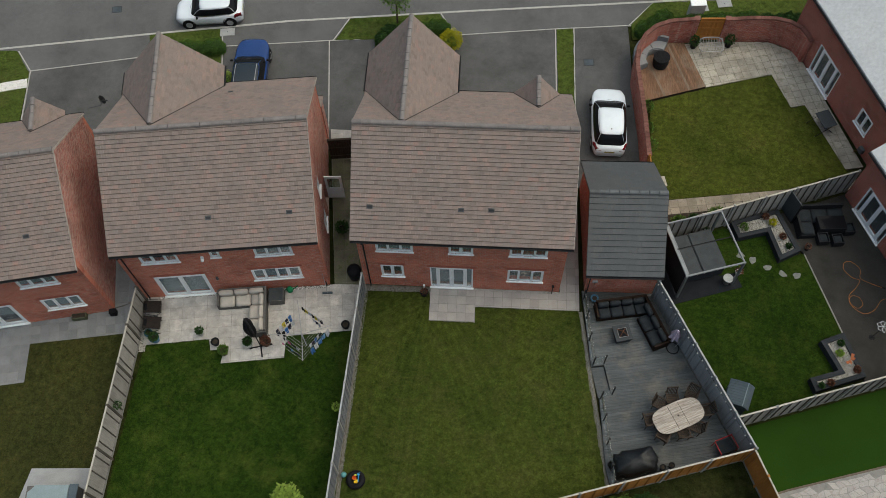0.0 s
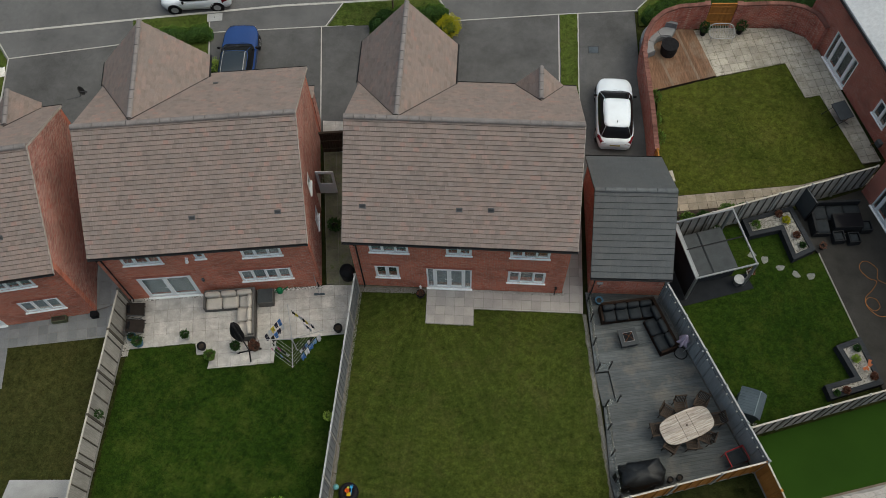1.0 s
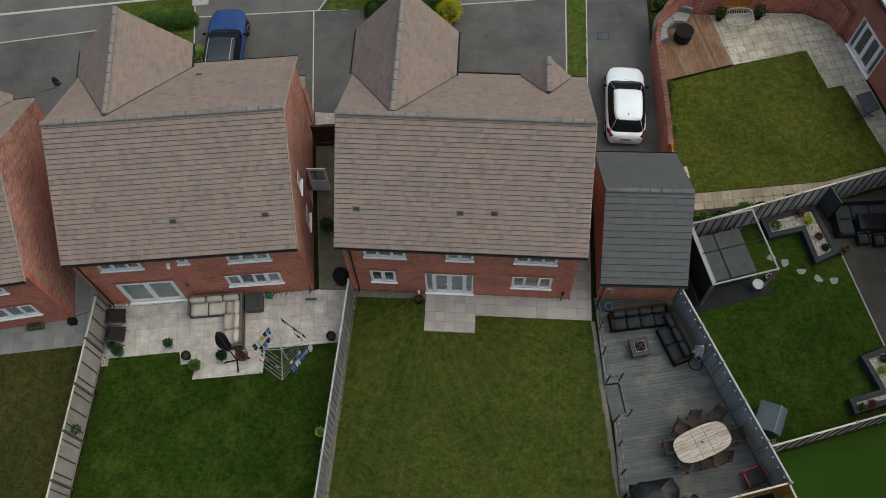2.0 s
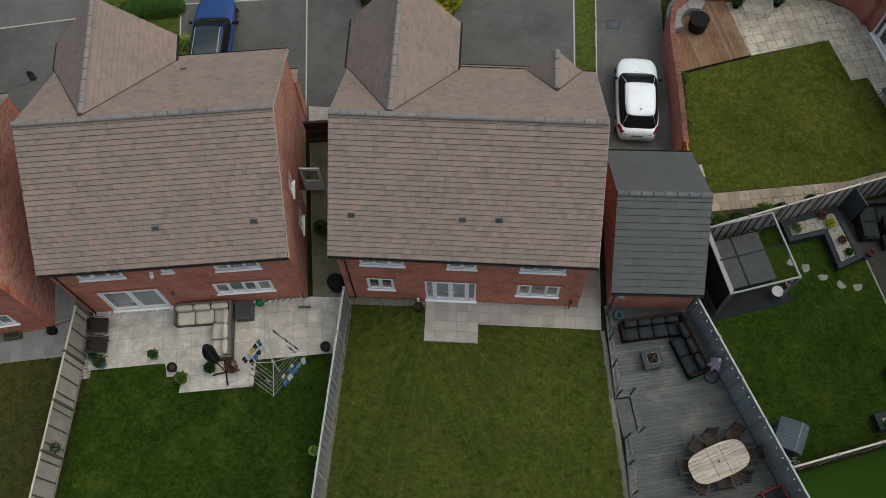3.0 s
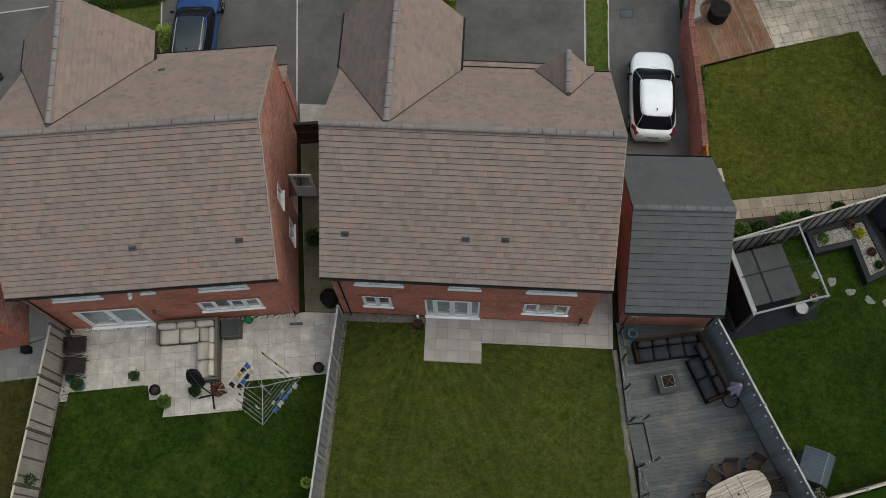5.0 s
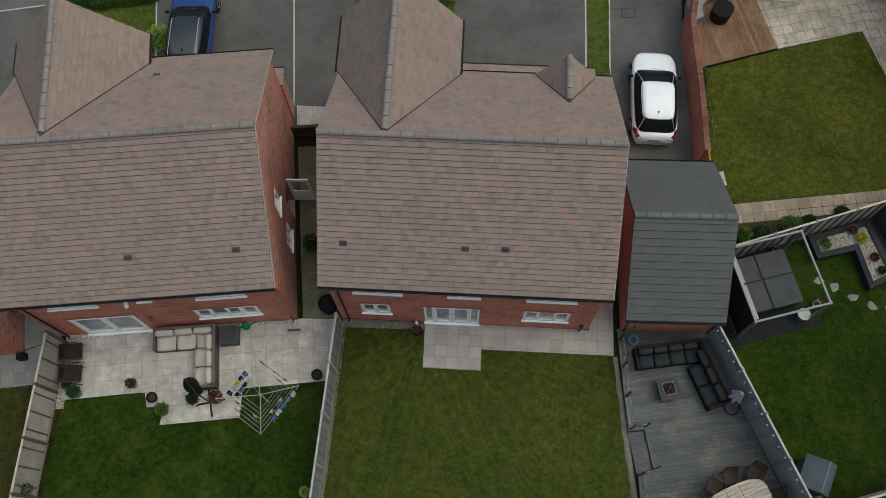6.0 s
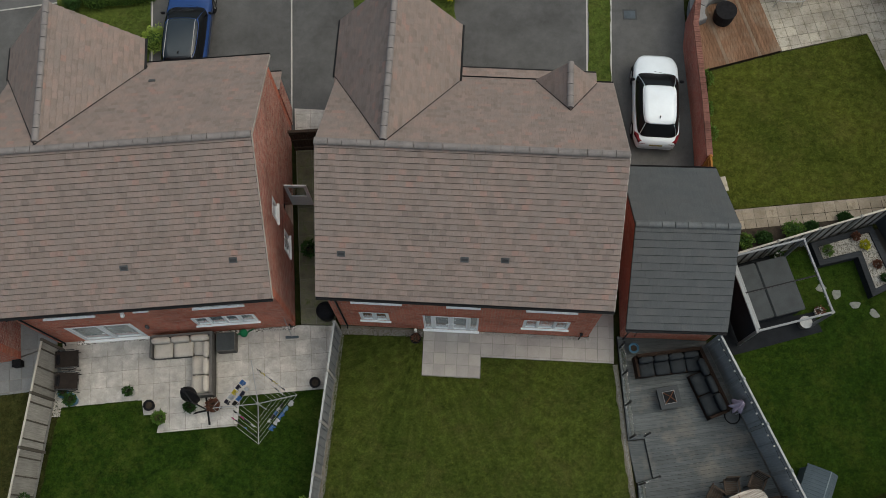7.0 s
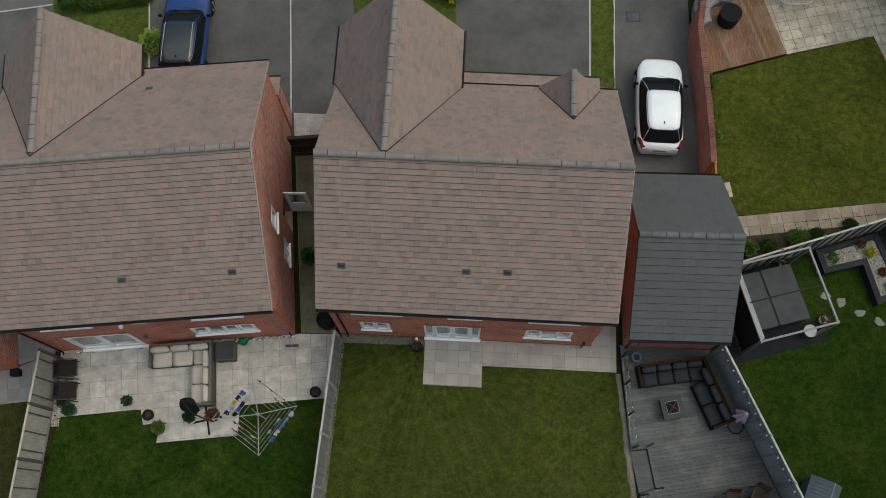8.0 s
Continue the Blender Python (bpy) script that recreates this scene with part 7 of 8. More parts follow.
    part("frame", Geo().box(0.75, 0.8, -0.04, 0.04, 0.0, 1.72), M_BLACKMETAL, sc)
    pot(18.58, 2.91, 0.13, 0.2, M_BLACK, "small pot with a flowering plant by the bed", 0.02, True, M_LEAF_BROWN, 0.2, 0.15, 100, 0.07, 33)
    hose = [(21.93, 0.95), (21.33, 1.19), (20.98, 1.43), (21.05, 1.91), (20.69, 2.29), (20.35, 2.24), (20.25, 1.86), (20.59, 1.43), (20.92, 1.29), (20.67, 0.85), (20.31, 0.47), (20.28, 0.08), (20.58, -0.21), (20.87, -0.01), (20.75, 0.37), (20.4, 0.42), (20.25, 0.13), (20.46, -0.25), (20.89, -0.49), (21.41, -0.25), (21.77, 0.23), (22.25, 0.4), (22.74, 0.38)]
    fine = []
    for i in range(len(hose) - 1):
        p0, p1, p2, p3 = (Vector(hose[max(0, min(len(hose) - 1, k))]) for k in (i - 1, i, i + 1, i + 2))
        for s in range(5):
            u = s / 5
            q = 0.5 * ((2 * p1) + (p2 - p0) * u + (2 * p0 - 5 * p1 + 4 * p2 - p3) * u * u + (3 * p1 - p0 - 3 * p2 + p3) * u ** 3)
            fine.append((q.x, q.y, 0.035))
    h = thing("garden_hose", ONE, "orange garden hose lying in loops on the patio", "hose")
    part("hose", Geo().tube(fine, 0.012, 6), M_ORANGE, h)
    part("nozzle", Geo().tube([(21.93, 0.95, 0.035), (22.08, 0.9, 0.05)], 0.028, 6), M_BLACK, h)
    # plastic storage shed
    s = thing("storage_shed", pose(14.25, -5.13, 0, 0, 0, 69), "blue-grey plastic garden store with a ridged lid", "shed")
    part("body", Geo().box(-0.53, 0.53, -0.48, 0.48, 0, 0.88), M_SHED, s, bevel=0.02)
    prof = [(-0.55, 0.882), (0.55, 0.882), (0.55, 0.92), (0.3, 1.02), (-0.22, 1.14), (-0.4, 1.06), (-0.55, 0.92)]
    lid = part("lid", Geo().loft([[(x, y, z) for y, z in prof] for x in (-0.59, 0.59)]), M_SHED, s)
    for i in range(9):
        x = -0.52 + i * 0.13
        part("rib", Geo().tube([(x, 0.55, 0.925), (x, 0.3, 1.025), (x, -0.22, 1.145), (x, -0.4, 1.065), (x, -0.55, 0.925)], 0.012, 5), M_SHED, lid)
    part("ridge", Geo().tube([(-0.59, -0.22, 1.145), (0.59, -0.22, 1.145)], 0.02, 6), M_SHED_PALE, lid)
    gravel_strip((13.27, -4.54), (14.73, -6.21), 0.5, "gravel and litter along the fence foot", 500, 0.025, 12, M_KERB_DIM)
    strip("kerb", [(18.44, 2.65), (19.68, -1.52)], 0.06, -0.1, 0.03, M_KERB_DIM, "pale stone edging between lawn and patio", "kerb")
    # planting between fence and path
    for i, (x, y, r_, hh, mat) in enumerate(((12.3, 4.1, 0.35, 0.5, M_LEAF_BRIGHT), (13.12, 4.29, 0.3, 0.4, M_LEAF), (14.28, 4.67, 0.4, 0.5, M_LEAF_BRIGHT), (15.04, 4.86, 0.25, 0.35, M_LEAF), (11.53, 3.81, 0.3, 0.4, M_LEAF_BRIGHT), (16.38, 5.33, 0.25, 0.3, M_LEAF))):
        shrub(x, y, r_, r_ * 0.8, hh, mat, "low leafy shrub in the bed by the fence", 420, 0.09, 70 + i)
    # shrubs below the rear fence
    for i, (x, y, r_, hh, mat) in enumerate(((8.85, -10.42, 0.75, 1.1, M_LEAF_BRIGHT), (9.85, -10.15, 0.6, 0.8, M_LEAF), (7.84, -10.68, 0.5, 0.8, M_LEAF_BRIGHT), (6.84, -11.05, 0.5, 0.7, M_LEAF))):
        shrub(x, y, r_, r_ * 0.7, hh, mat, "leafy shrub beyond the rear fence", 1500, 0.1, 80 + i)


M_PAD = plain("dark_slab_pad", (0.018, 0.02, 0.023), 0.9, vary=0.25, coarse=1.2)
M_SHED = plain("slate_blue_plastic", (0.07, 0.092, 0.11), 0.45, vary=0.15)
M_SHED_PALE = plain("pale_worn_plastic", (0.16, 0.2, 0.23), 0.45, vary=0.15)
M_SILVER_DARK = plain("grey_metal_post", (0.2, 0.21, 0.22), 0.45, 0.5, vary=0.1)
M_CORAL = plain("coral_painted_metal", (0.3, 0.1, 0.045), 0.5)
M_BLACKRATTAN = plain("black_rattan", (0.022, 0.023, 0.025), 0.7, vary=0.25, coarse=6, fine=80, bumps=0.5)
M_BLACKGLASS = plain("black_glass", (0.01, 0.01, 0.012), 0.06, vary=0.05, bumps=0.0)
right_garden()


def north_garden():
    z = 0.108
    s = thing("curved_sofa", pose(11.82, 14.35, z), "curved grey rattan sofa in the corner of the deck", "sofa")
    for nm, r0, r1, z0, z1, mat in (("base", 0.66, 1.36, 0.03, 0.36, M_GREYSOFA), ("cushion", 0.7, 1.25, 0.362, 0.45, M_GREYCUSH), ("back", 1.27, 1.42, 0.364, 0.78, M_GREYSOFA)):
        n = 3 if nm == "cushion" else 1
        for k in range(n):
            a0, a1 = 64 + 146 * k / n + (1 if n > 1 else 0), 64 + 146 * (k + 1) / n - (1 if n > 1 else 0)
            rings = []
            for i in range(13):
                a = radians(a0 + (a1 - a0) * i / 12)
                rings.append([(r0 * math.cos(a), r0 * math.sin(a), z0), (r1 * math.cos(a), r1 * math.sin(a), z0), (r1 * math.cos(a), r1 * math.sin(a), z1), (r0 * math.cos(a), r0 * math.sin(a), z1)])
            part(nm, Geo().loft(rings), mat, s)
    t = thing("drum_table", pose(11.97, 14.26, z), "round black rattan drum table with a dark glass top", "table")
    part("drum", Geo().lathe([(0.4, 0), (0.44, 0.3), (0.44, 0.62), (0.42, 0.66)], 28), M_BLACKRATTAN, t)
    part("glass_top", Geo().lathe([(0.45, 0.662), (0.46, 0.675), (0.02, 0.676)], 28), M_BLACK, t)
    b = thing("wire_bench", pose(14.83, 15.24, 0.02, 0, 0, 2.4) @ Matrix.Diagonal((1.1, 1.35, 1.1, 1)), "white wire mesh garden bench by the gate", "bench")
    part("rim", Geo().tube([(0.62 * math.copysign(abs(math.cos(q)) ** 0.5, math.cos(q)), 0.3 * math.copysign(abs(math.sin(q)) ** 0.6, math.sin(q)) + 0.1, 0.44 + 0.25 * max(0, math.sin(q))) for q in [2 * math.pi * k / 28 for k in range(28)]], 0.02, 6, True), M_GREYPOT, b)
    for i in range(15):
        x = -0.56 + i * 0.08
        part("wire", Geo().tube([(x, -0.15, 0.44), (x, 0.1, 0.43), (x, 0.36, 0.66)], 0.009, 4), M_GREYPOT, b)
    for i in range(5):
        part("cross_wire", Geo().tube([(-0.58, -0.1 + i * 0.09, 0.435 + 0.04 * max(0, i - 2)), (0.58, -0.1 + i * 0.09, 0.435 + 0.04 * max(0, i - 2))], 0.008, 4), M_GREYPOT, b)
    for x, y in ((-0.5, -0.12), (0.5, -0.12), (-0.45, 0.3), (0.45, 0.3)):
        part("leg", Geo().tube([(x, y, 0.45), (x * 1.1, y * 1.2, 0)], 0.014, 5), M_GREYPOT, b)
    pot(13.93, 15.65, 0.2, 0.34, M_BLACK, "dark pot with a clipped shrub beside the gate", 0.02, True, M_LEAF, 0.5, 0.26, 700, 0.06, 35)
    pot(15.89, 15.82, 0.2, 0.34, M_BLACK, "dark pot with a clipped shrub beside the gate", 0.02, True, M_LEAF, 0.5, 0.26, 700, 0.06, 36)
    g = thing("folding_table", pose(20.62, 10.5, 0.02, 0, 0, 109) @ Matrix.Diagonal((0.95, 1.2, 1.0, 1)), "dark folded garden table against the wall", "table")
    part("top", Geo().slab([(-0.55, -0.1, 0.72), (0.55, -0.1, 0.72), (0.55, 0.5, 0.66), (-0.55, 0.5, 0.66)], (0, 0, 0.04)), M_SLATEGREY, g)
    for x in (-0.5, 0.5):
        part("leg", Geo().tube([(x, 0.0, 0.72), (x, 0.75, 0.0)], 0.018, 6), M_BLACKMETAL, g)
        part("leg", Geo().tube([(x, 0.45, 0.68), (x, -0.1, 0.0)], 0.018, 6), M_BLACKMETAL, g)
    m = thing("gas_meter", pose(22.01, 8.59, 0, 0, 0, 110.4), "grey gas meter with pipes on the brick wall", "meter")
    part("box", Geo().box(-0.16, 0.16, 0.0, 0.2, 0.5, 0.82), M_GREYPOT_DARK, m)
    part("pipe", Geo().tube([(0.1, 0.1, 0.5), (0.3, 0.12, 0.25), (0.3, 0.12, 0.0)], 0.02, 6), M_RUST, m)
    for i, (x, y) in enumerate(((11.12, 11.24), (11.07, 9.84), (11.16, 8.72))):
        shrub(x, y, 0.28, 0.35, 0.5, M_LEAF_BRIGHT, "bright leafy plant at the foot of the wall", 260, 0.09, 90 + i)
    st = solid("paving_stone", Geo().prism([(11.4, 6.23), (11.93, 6.33), (11.81, 6.94), (11.33, 6.85)], -0.05, 0.02), M_SLAB_OLD, "single buff slab by the garage corner", "slab")


M_GREYCUSH = plain("pale_grey_cushion", (0.24, 0.25, 0.26), 0.95, vary=0.1)
north_garden()


# ---- street side ----
M_CARGLASS = plain("tinted_car_glass", (0.008, 0.009, 0.011), 0.12, vary=0.05, bumps=0.0, spec=0.15)
M_TYRE = plain("tyre_rubber", (0.015, 0.015, 0.016), 0.85)
M_LAMP = plain("headlamp", (0.6, 0.62, 0.64), 0.1, bumps=0.0)
M_TAIL = plain("red_tail_lamp", (0.13, 0.007, 0.012), 0.15, bumps=0.0)
M_PLATE = plain("plate_yellow", (0.3, 0.27, 0.1), 0.5)
M_PLATE_W = plain("plate_white", (0.6, 0.6, 0.58), 0.5)


def car_paint(name, c):
    m, n, l, b = shader(name, 0.25, 0.0, 0.5)
    b.inputs["Base Color"].default_value = rgb(c)
    b.inputs["Coat Weight"].default_value = 0.2
    b.inputs["Coat Roughness"].default_value = 0.06
    g = noise_tex(n, l, 1.5, 5, 0.6, place(n))
    l.new(mix(n, l, 0.25, scaled(c, 1.0), ramp(n, l, g.outputs[0], [(0.35, scaled(c, 0.8)), (0.65, scaled(c, 1.1))])), b.inputs["Base Color"])
    return m


def car(m, label, L, W, H, paint, hood=1.05, tail=0.25, belt=0.95, roof_mat=None, round_=0.5, rails=False, rake=0.62, tuck=0.83):
    """A parked car; nose towards +x, its middle at the origin."""
    t = thing("car", m, label, "car", "parked cars")
    hl, hw = L / 2, W / 2

    def width(x):
        u = abs(x) / hl
        k = 0.36 if x > 0 else 0.2
        return hw * (1 - k * max(0.0, (u - 0.58) / 0.42) ** 2.6)

    def top(x):
        f = max(0.0, hl - x)
        if f < hood:
            return belt - 0.26 + 0.2 * (f / hood) ** 0.45
        r = x + hl
        return belt - 0.06 * max(0, 1 - r / 0.5) if r < 0.5 else belt
    xs = [-hl + L * i / 26 for i in range(27)]
    rings = []
    for x in xs:
        w, z = width(x), top(x)
        e = min(1.0, (hl - abs(x)) / 0.12)
        lo, sh = 0.24 + 0.1 * (1 - e), 0.06 * (1 - e)
        rings.append([(x, -w * 0.93, lo), (x, -w, 0.45), (x, -w, z * 0.72), (x, -w * 0.965, z - 0.06 - sh), (x, -w * 0.86, z - sh), (x, -w * 0.4, z + 0.025 - sh), (x, 0, z + 0.035 - sh),
                      (x, w * 0.4, z + 0.025 - sh), (x, w * 0.86, z - sh), (x, w * 0.965, z - 0.06 - sh), (x, w, z * 0.72), (x, w, 0.45), (x, w * 0.93, lo)])
    body = part("body", Geo().loft(rings), paint, t, smooth=True)
    # cabin glass between the waist and the roof
    xf, xb = hl - hood + 0.05, -hl + tail
    rf, rb = xf - rake, xb + 0.4

    def ring_point(q, x0, x1, w0, z, nose):
        c, s = math.cos(q), math.sin(q)
        cx, cy = math.copysign(abs(c) ** nose, c), math.copysign(abs(s) ** nose, s)
        return Vector(((x0 + x1) / 2 + (x0 - x1) / 2 * cx, w0 * cy * (1 - 0.06 * (cx < 0) * abs(cx)), z - 0.05 * abs(cx) ** 4))

    def outline(*a):
        return [ring_point(2 * math.pi * k / 32, *a) for k in range(32)]
    levels = [(xf, xb, hw * 0.96, belt - 0.03, round_ * 0.7), ((xf + rf) / 2, (xb + rb) / 2 - 0.02, hw * (0.5 + 0.48 * tuck), (belt + H) / 2 + 0.03, round_ * 0.75), (rf, rb, hw * tuck, H - 0.04, round_ * 0.8)]
    part("cabin", Geo().loft([outline(*a) for a in levels]), paint, t, smooth=True)

    def pane(name, q0, q1, f0, f1):
        """Dark glass that follows the cabin's curve, just proud of it."""
        g, n, m_ = Geo(), 10, 4
        for i in range(m_ + 1):
            f = (f0 + (f1 - f0) * i / m_) * 2
            lo, hi, k = (levels[0], levels[1], f) if f < 1 else (levels[1], levels[2], f - 1)
            for j in range(n + 1):
                q = radians(q0 + (q1 - q0) * j / n)
                p = ring_point(q, *lo).lerp(ring_point(q, *hi), k)
                mid = (xf + xb) / 2
                for grow in (1.012, 0.99):
                    g.v.append((mid + (p.x - mid) * grow, p.y * (grow + 0.004), p.z + 0.006))
        w = (n + 1) * 2
        for i in range(m_):
            for j in range(n):
                a0 = i * w + j * 2
                g.f.append((a0, a0 + 2, a0 + w + 2, a0 + w))
        part(name, g, M_CARGLASS, t, smooth=True)
    pane("windscreen", -40, 40, 0.08, 0.97)
    pane("rear_window", 142, 218, 0.12, 0.95)
    for q in ((44, 90), (90, 138), (-90, -44), (-138, -90)):
        pane("side_window", q[0], q[1], 0.1, 0.9)
    roof = part("roof", Geo().loft([outline(rf + 0.02, rb - 0.04, hw * (tuck + 0.01), H - 0.05, round_ * 0.8), outline(rf - 0.02, rb - 0.02, hw * (tuck - 0.01), H - 0.01, round_ * 0.8), outline(rf - 0.25, rb + 0.25, hw * (tuck - 0.2), H + 0.012, round_ * 0.9)]), roof_mat or paint, t, smooth=True)
    part("aerial", Geo().loft([[(rb + 0.3, -0.03, H), (rb + 0.3, 0.03, H), (rb + 0.16, 0, H)], [(rb + 0.2, -0.008, H + 0.06), (rb + 0.2, 0.008, H + 0.06), (rb + 0.16, 0, H + 0.06)]]), M_BLACK, roof)
    for s in (-1, 1):
        part("mirror", Geo().lathe([(0.01, -0.07), (0.09, -0.04), (0.1, 0.03), (0.02, 0.07)], 10, (xf - 0.42, s * (hw + 0.08), belt + 0.04), 0.6, 1.0), M_BLACK, t, smooth=True)
        part("headlamp", Geo().loft([[(hl - 0.42, s * hw * 0.86, 0.66), (hl - 0.16, s * hw * 0.72, 0.6), (hl - 0.2, s * hw * 0.5, 0.66), (hl - 0.36, s * hw * 0.62, 0.72)], [(hl - 0.42, s * hw * 0.87, 0.74), (hl - 0.14, s * hw * 0.73, 0.69), (hl - 0.2, s * hw * 0.5, 0.73), (hl - 0.38, s * hw * 0.62, 0.77)]]), M_LAMP, t)
        lz, hz = belt - 0.3, belt - 0.07
        part("tail_lamp", Geo().loft([[(-hl + 0.42, s * hw * 0.97, lz), (-hl - 0.005, s * hw * 0.78, lz), (-hl - 0.005, s * hw * 0.5, lz + 0.06), (-hl + 0.3, s * hw * 0.7, lz)], [(-hl + 0.46, s * hw * 0.985, hz), (-hl + 0.04, s * hw * 0.84, hz + 0.02), (-hl + 0.02, s * hw * 0.52, hz - 0.06), (-hl + 0.3, s * hw * 0.8, hz + 0.04)]]), M_TAIL, t)
        if rails:
            part("roof_rail", Geo().tube([(rf - 0.1, s * hw * (tuck - 0.13), H - 0.02), (rf - 0.25, s * hw * (tuck - 0.13), H + 0.03), (rb + 0.15, s * hw * (tuck - 0.13), H + 0.03), (rb, s * hw * (tuck - 0.13), H - 0.02)], 0.017, 6), M_METAL, t)
        for x in (hl * 0.62, -hl * 0.6):
            wh = part("wheel", turned(Geo().lathe([(0.2, -0.1), (0.31, -0.1), (0.33, -0.07), (0.33, 0.07), (0.31, 0.1), (0.2, 0.1)], 24), pose(x, s * (hw - 0.09), 0.33, 90)), M_TYRE, t)
            part("rim", turned(Geo().lathe([(0.2, -0.105), (0.21, 0.0), (0.2, 0.105), (0.05, 0.09)], 16), pose(x, s * (hw - 0.09), 0.33, 90)), M_METAL, wh)
            part("arch", turned(Geo().lathe([(0.385, -0.02), (0.385, 0.02), (0.37, 0.025)], 24), pose(x, s * (hw - 0.02), 0.34, 90)), M_BLACK, t)
    part("rear_bumper", Geo().loft([[(-hl - 0.0, y, z) for z in (0.3, 0.48)] + [(-hl + 0.06, y, z) for z in (0.5, 0.3)] for y in (-hw * 0.72, 0, hw * 0.72)]), paint, t)
    part("number_plate", Geo().box(-hl - 0.012, -hl + 0.02, -0.26, 0.26, 0.58, 0.69), M_PLATE, t, "plain yellow plate")
    part("grille", Geo().box(hl - 0.06, hl + 0.012, -hw * 0.45, hw * 0.45, 0.42, 0.6), M_BLACK, t)
    part("wiper", Geo().tube([(xf + 0.02, 0.1, belt), (xf - 0.12, -0.5, belt + 0.05)], 0.006, 4), M_BLACK, t)
    return t


def street():
    white = car_paint("white_car_paint", (0.72, 0.775, 0.83))
    blue = car_paint("metallic_blue_paint", (0.016, 0.048, 0.17))
    roof_glass = car_paint("dark_roof_panel", (0.02, 0.028, 0.036))
    black = car_paint("black_car_paint", (0.012, 0.012, 0.014))
    car(pose(8.92, 9.93, -0.02, 0, 0, 89.2), "white compact SUV parked on the drive", 4.08, 1.84, 1.58, white, 0.98, 0.16, 1.0, None, 0.42, False, 0.92, 0.7)
    car(pose(-13.95, 16.95, -0.06, 0, 0, 186.9), "white small hatchback parked along the kerb", 3.85, 1.73, 1.42, white, 0.95, 0.22, 0.92, None, 0.55)
    car(pose(-10.84, 12.29, -0.02, 0, 0, 92.5), "metallic blue car parked on the drive", 4.95, 1.88, 1.5, blue, 1.45, 0.3, 0.95, roof_glass, 0.5, True, 0.95, 0.74)
    car(pose(13.23, 20.68, -0.06, 0, 0, 186), "black car parked along the kerb", 4.3, 1.8, 1.48, black, 1.1, 0.3, 0.94)
    for x, y, z, a, lab in ((8.04, 14.38, -0.02, 2, "square steel inspection cover in the drive"), (-19.75, 17.28, -0.06, 9, "square steel inspection cover in the road")):
        m = thing("manhole_cover", pose(x, y, z, 0, 0, a), lab, "manhole cover")
        part("frame", wall_panel(Matrix(((1, 0, 0, -0.3), (0, 0, 1, -0.25), (0, 1, 0, 0.006), (0, 0, 0, 1))), 0.6, 0.5, [(0.05, 0.55, 0.05, 0.45)], 0.02), M_SLATEGREY, m)
        part("lid", Geo().box(-0.245, 0.245, -0.195, 0.195, -0.01, 0.003), M_LIDBLUE, m)
    for x, y in ((-12.84, 15.76), (14.63, 18.66), (16.02, 19.05)):
        s = thing("inspection_slab", pose(x, y, 0.0, 0, 0, 8), "pale concrete inspection slab set in the verge", "slab", "inspection slabs")
        part("slab", Geo().box(-0.42, 0.42, -0.28, 0.28, -0.05, 0.02), M_SLAB_BLUE2, s, bevel=0.01)
        part("eye", Geo().lathe([(0.025, 0.02), (0.025, 0.03), (0.01, 0.031)], 8), M_BLACK, s)
    c = thing("utility_cabinet", pose(14.19, 17.99, 0, 0, 0, 5.1), "pale grey utility cabinet on the verge", "cabinet")
    part("body", Geo().box(-0.42, 0.42, -0.22, 0.22, 0, 1.1), M_GREYPOT, c, bevel=0.015)
    part("top", Geo().box(-0.45, 0.45, -0.25, 0.25, 1.102, 1.16), M_WHITE, c, bevel=0.015)
    part("door", Geo().box(-0.36, 0.36, -0.235, -0.222, 0.1, 1.02), M_GREYPOT, c)
    hedge((-15.8, 13.91), (-12.66, 14.44), 0.9, 0.75, M_LEAF_BRIGHT, "clipped green hedge beside the drive", 3)
    hedge((-3.09, 15.94), (0.15, 16.32), 0.85, 0.75, M_LEAF_BRIGHT, "green hedge in the front garden", 4)
    hedge((-4.16, 15.3), (-2.7, 15.47), 0.8, 0.7, M_LEAF, "dark green hedge in the front garden", 5)
    hedge((10.75, 16.27), (12.78, 17.87), 0.8, 0.8, M_LEAF_BRIGHT, "hedge outside the curved wall", 6)
    hedge((12.8, 17.33), (17.86, 17.91), 0.7, 0.5, M_LEAF_BRIGHT, "low hedge outside the garden wall", 8, 1200)
    hedge((17.71, 17.29), (20.32, 17.53), 0.9, 0.9, M_LEAF, "dense hedge outside the brick wall", 7)
    shrub(0.16, 15.27, 0.6, 0.7, 0.8, M_LEAF_YELLOW, "golden-yellow shrub beside the drive", 1300, 0.09, 11)
    shrub(-3.29, 15.8, 0.5, 0.5, 0.7, M_LEAF, "dark green shrub in the front garden", 900, 0.09, 12)
    shrub(-16.2, 13.72, 0.4, 0.4, 0.7, M_LEAF, "small dark shrub by the gable", 600, 0.08, 13)
    shrub(-12.35, 12.01, 0.5, 0.6, 0.6, M_LEAF_LIME, "pale flowering shrub beside the drive", 900, 0.08, 14)
    t = thing("street_tree", pose(-3, 16.85, 0), "slender young street tree with sparse green leaves", "tree")
    part("trunk", Geo().tube([(0, 0, 0), (0.03, 0.03, 1.2), (0.0, 0.05, 2.4), (0.05, 0.0, 3.4)], 0.045, 8, taper=(1.2, 1, 0.7, 0.3)), M_BARK, t)
    lb, lf = Geo(), Geo()
    r = random.Random(9)
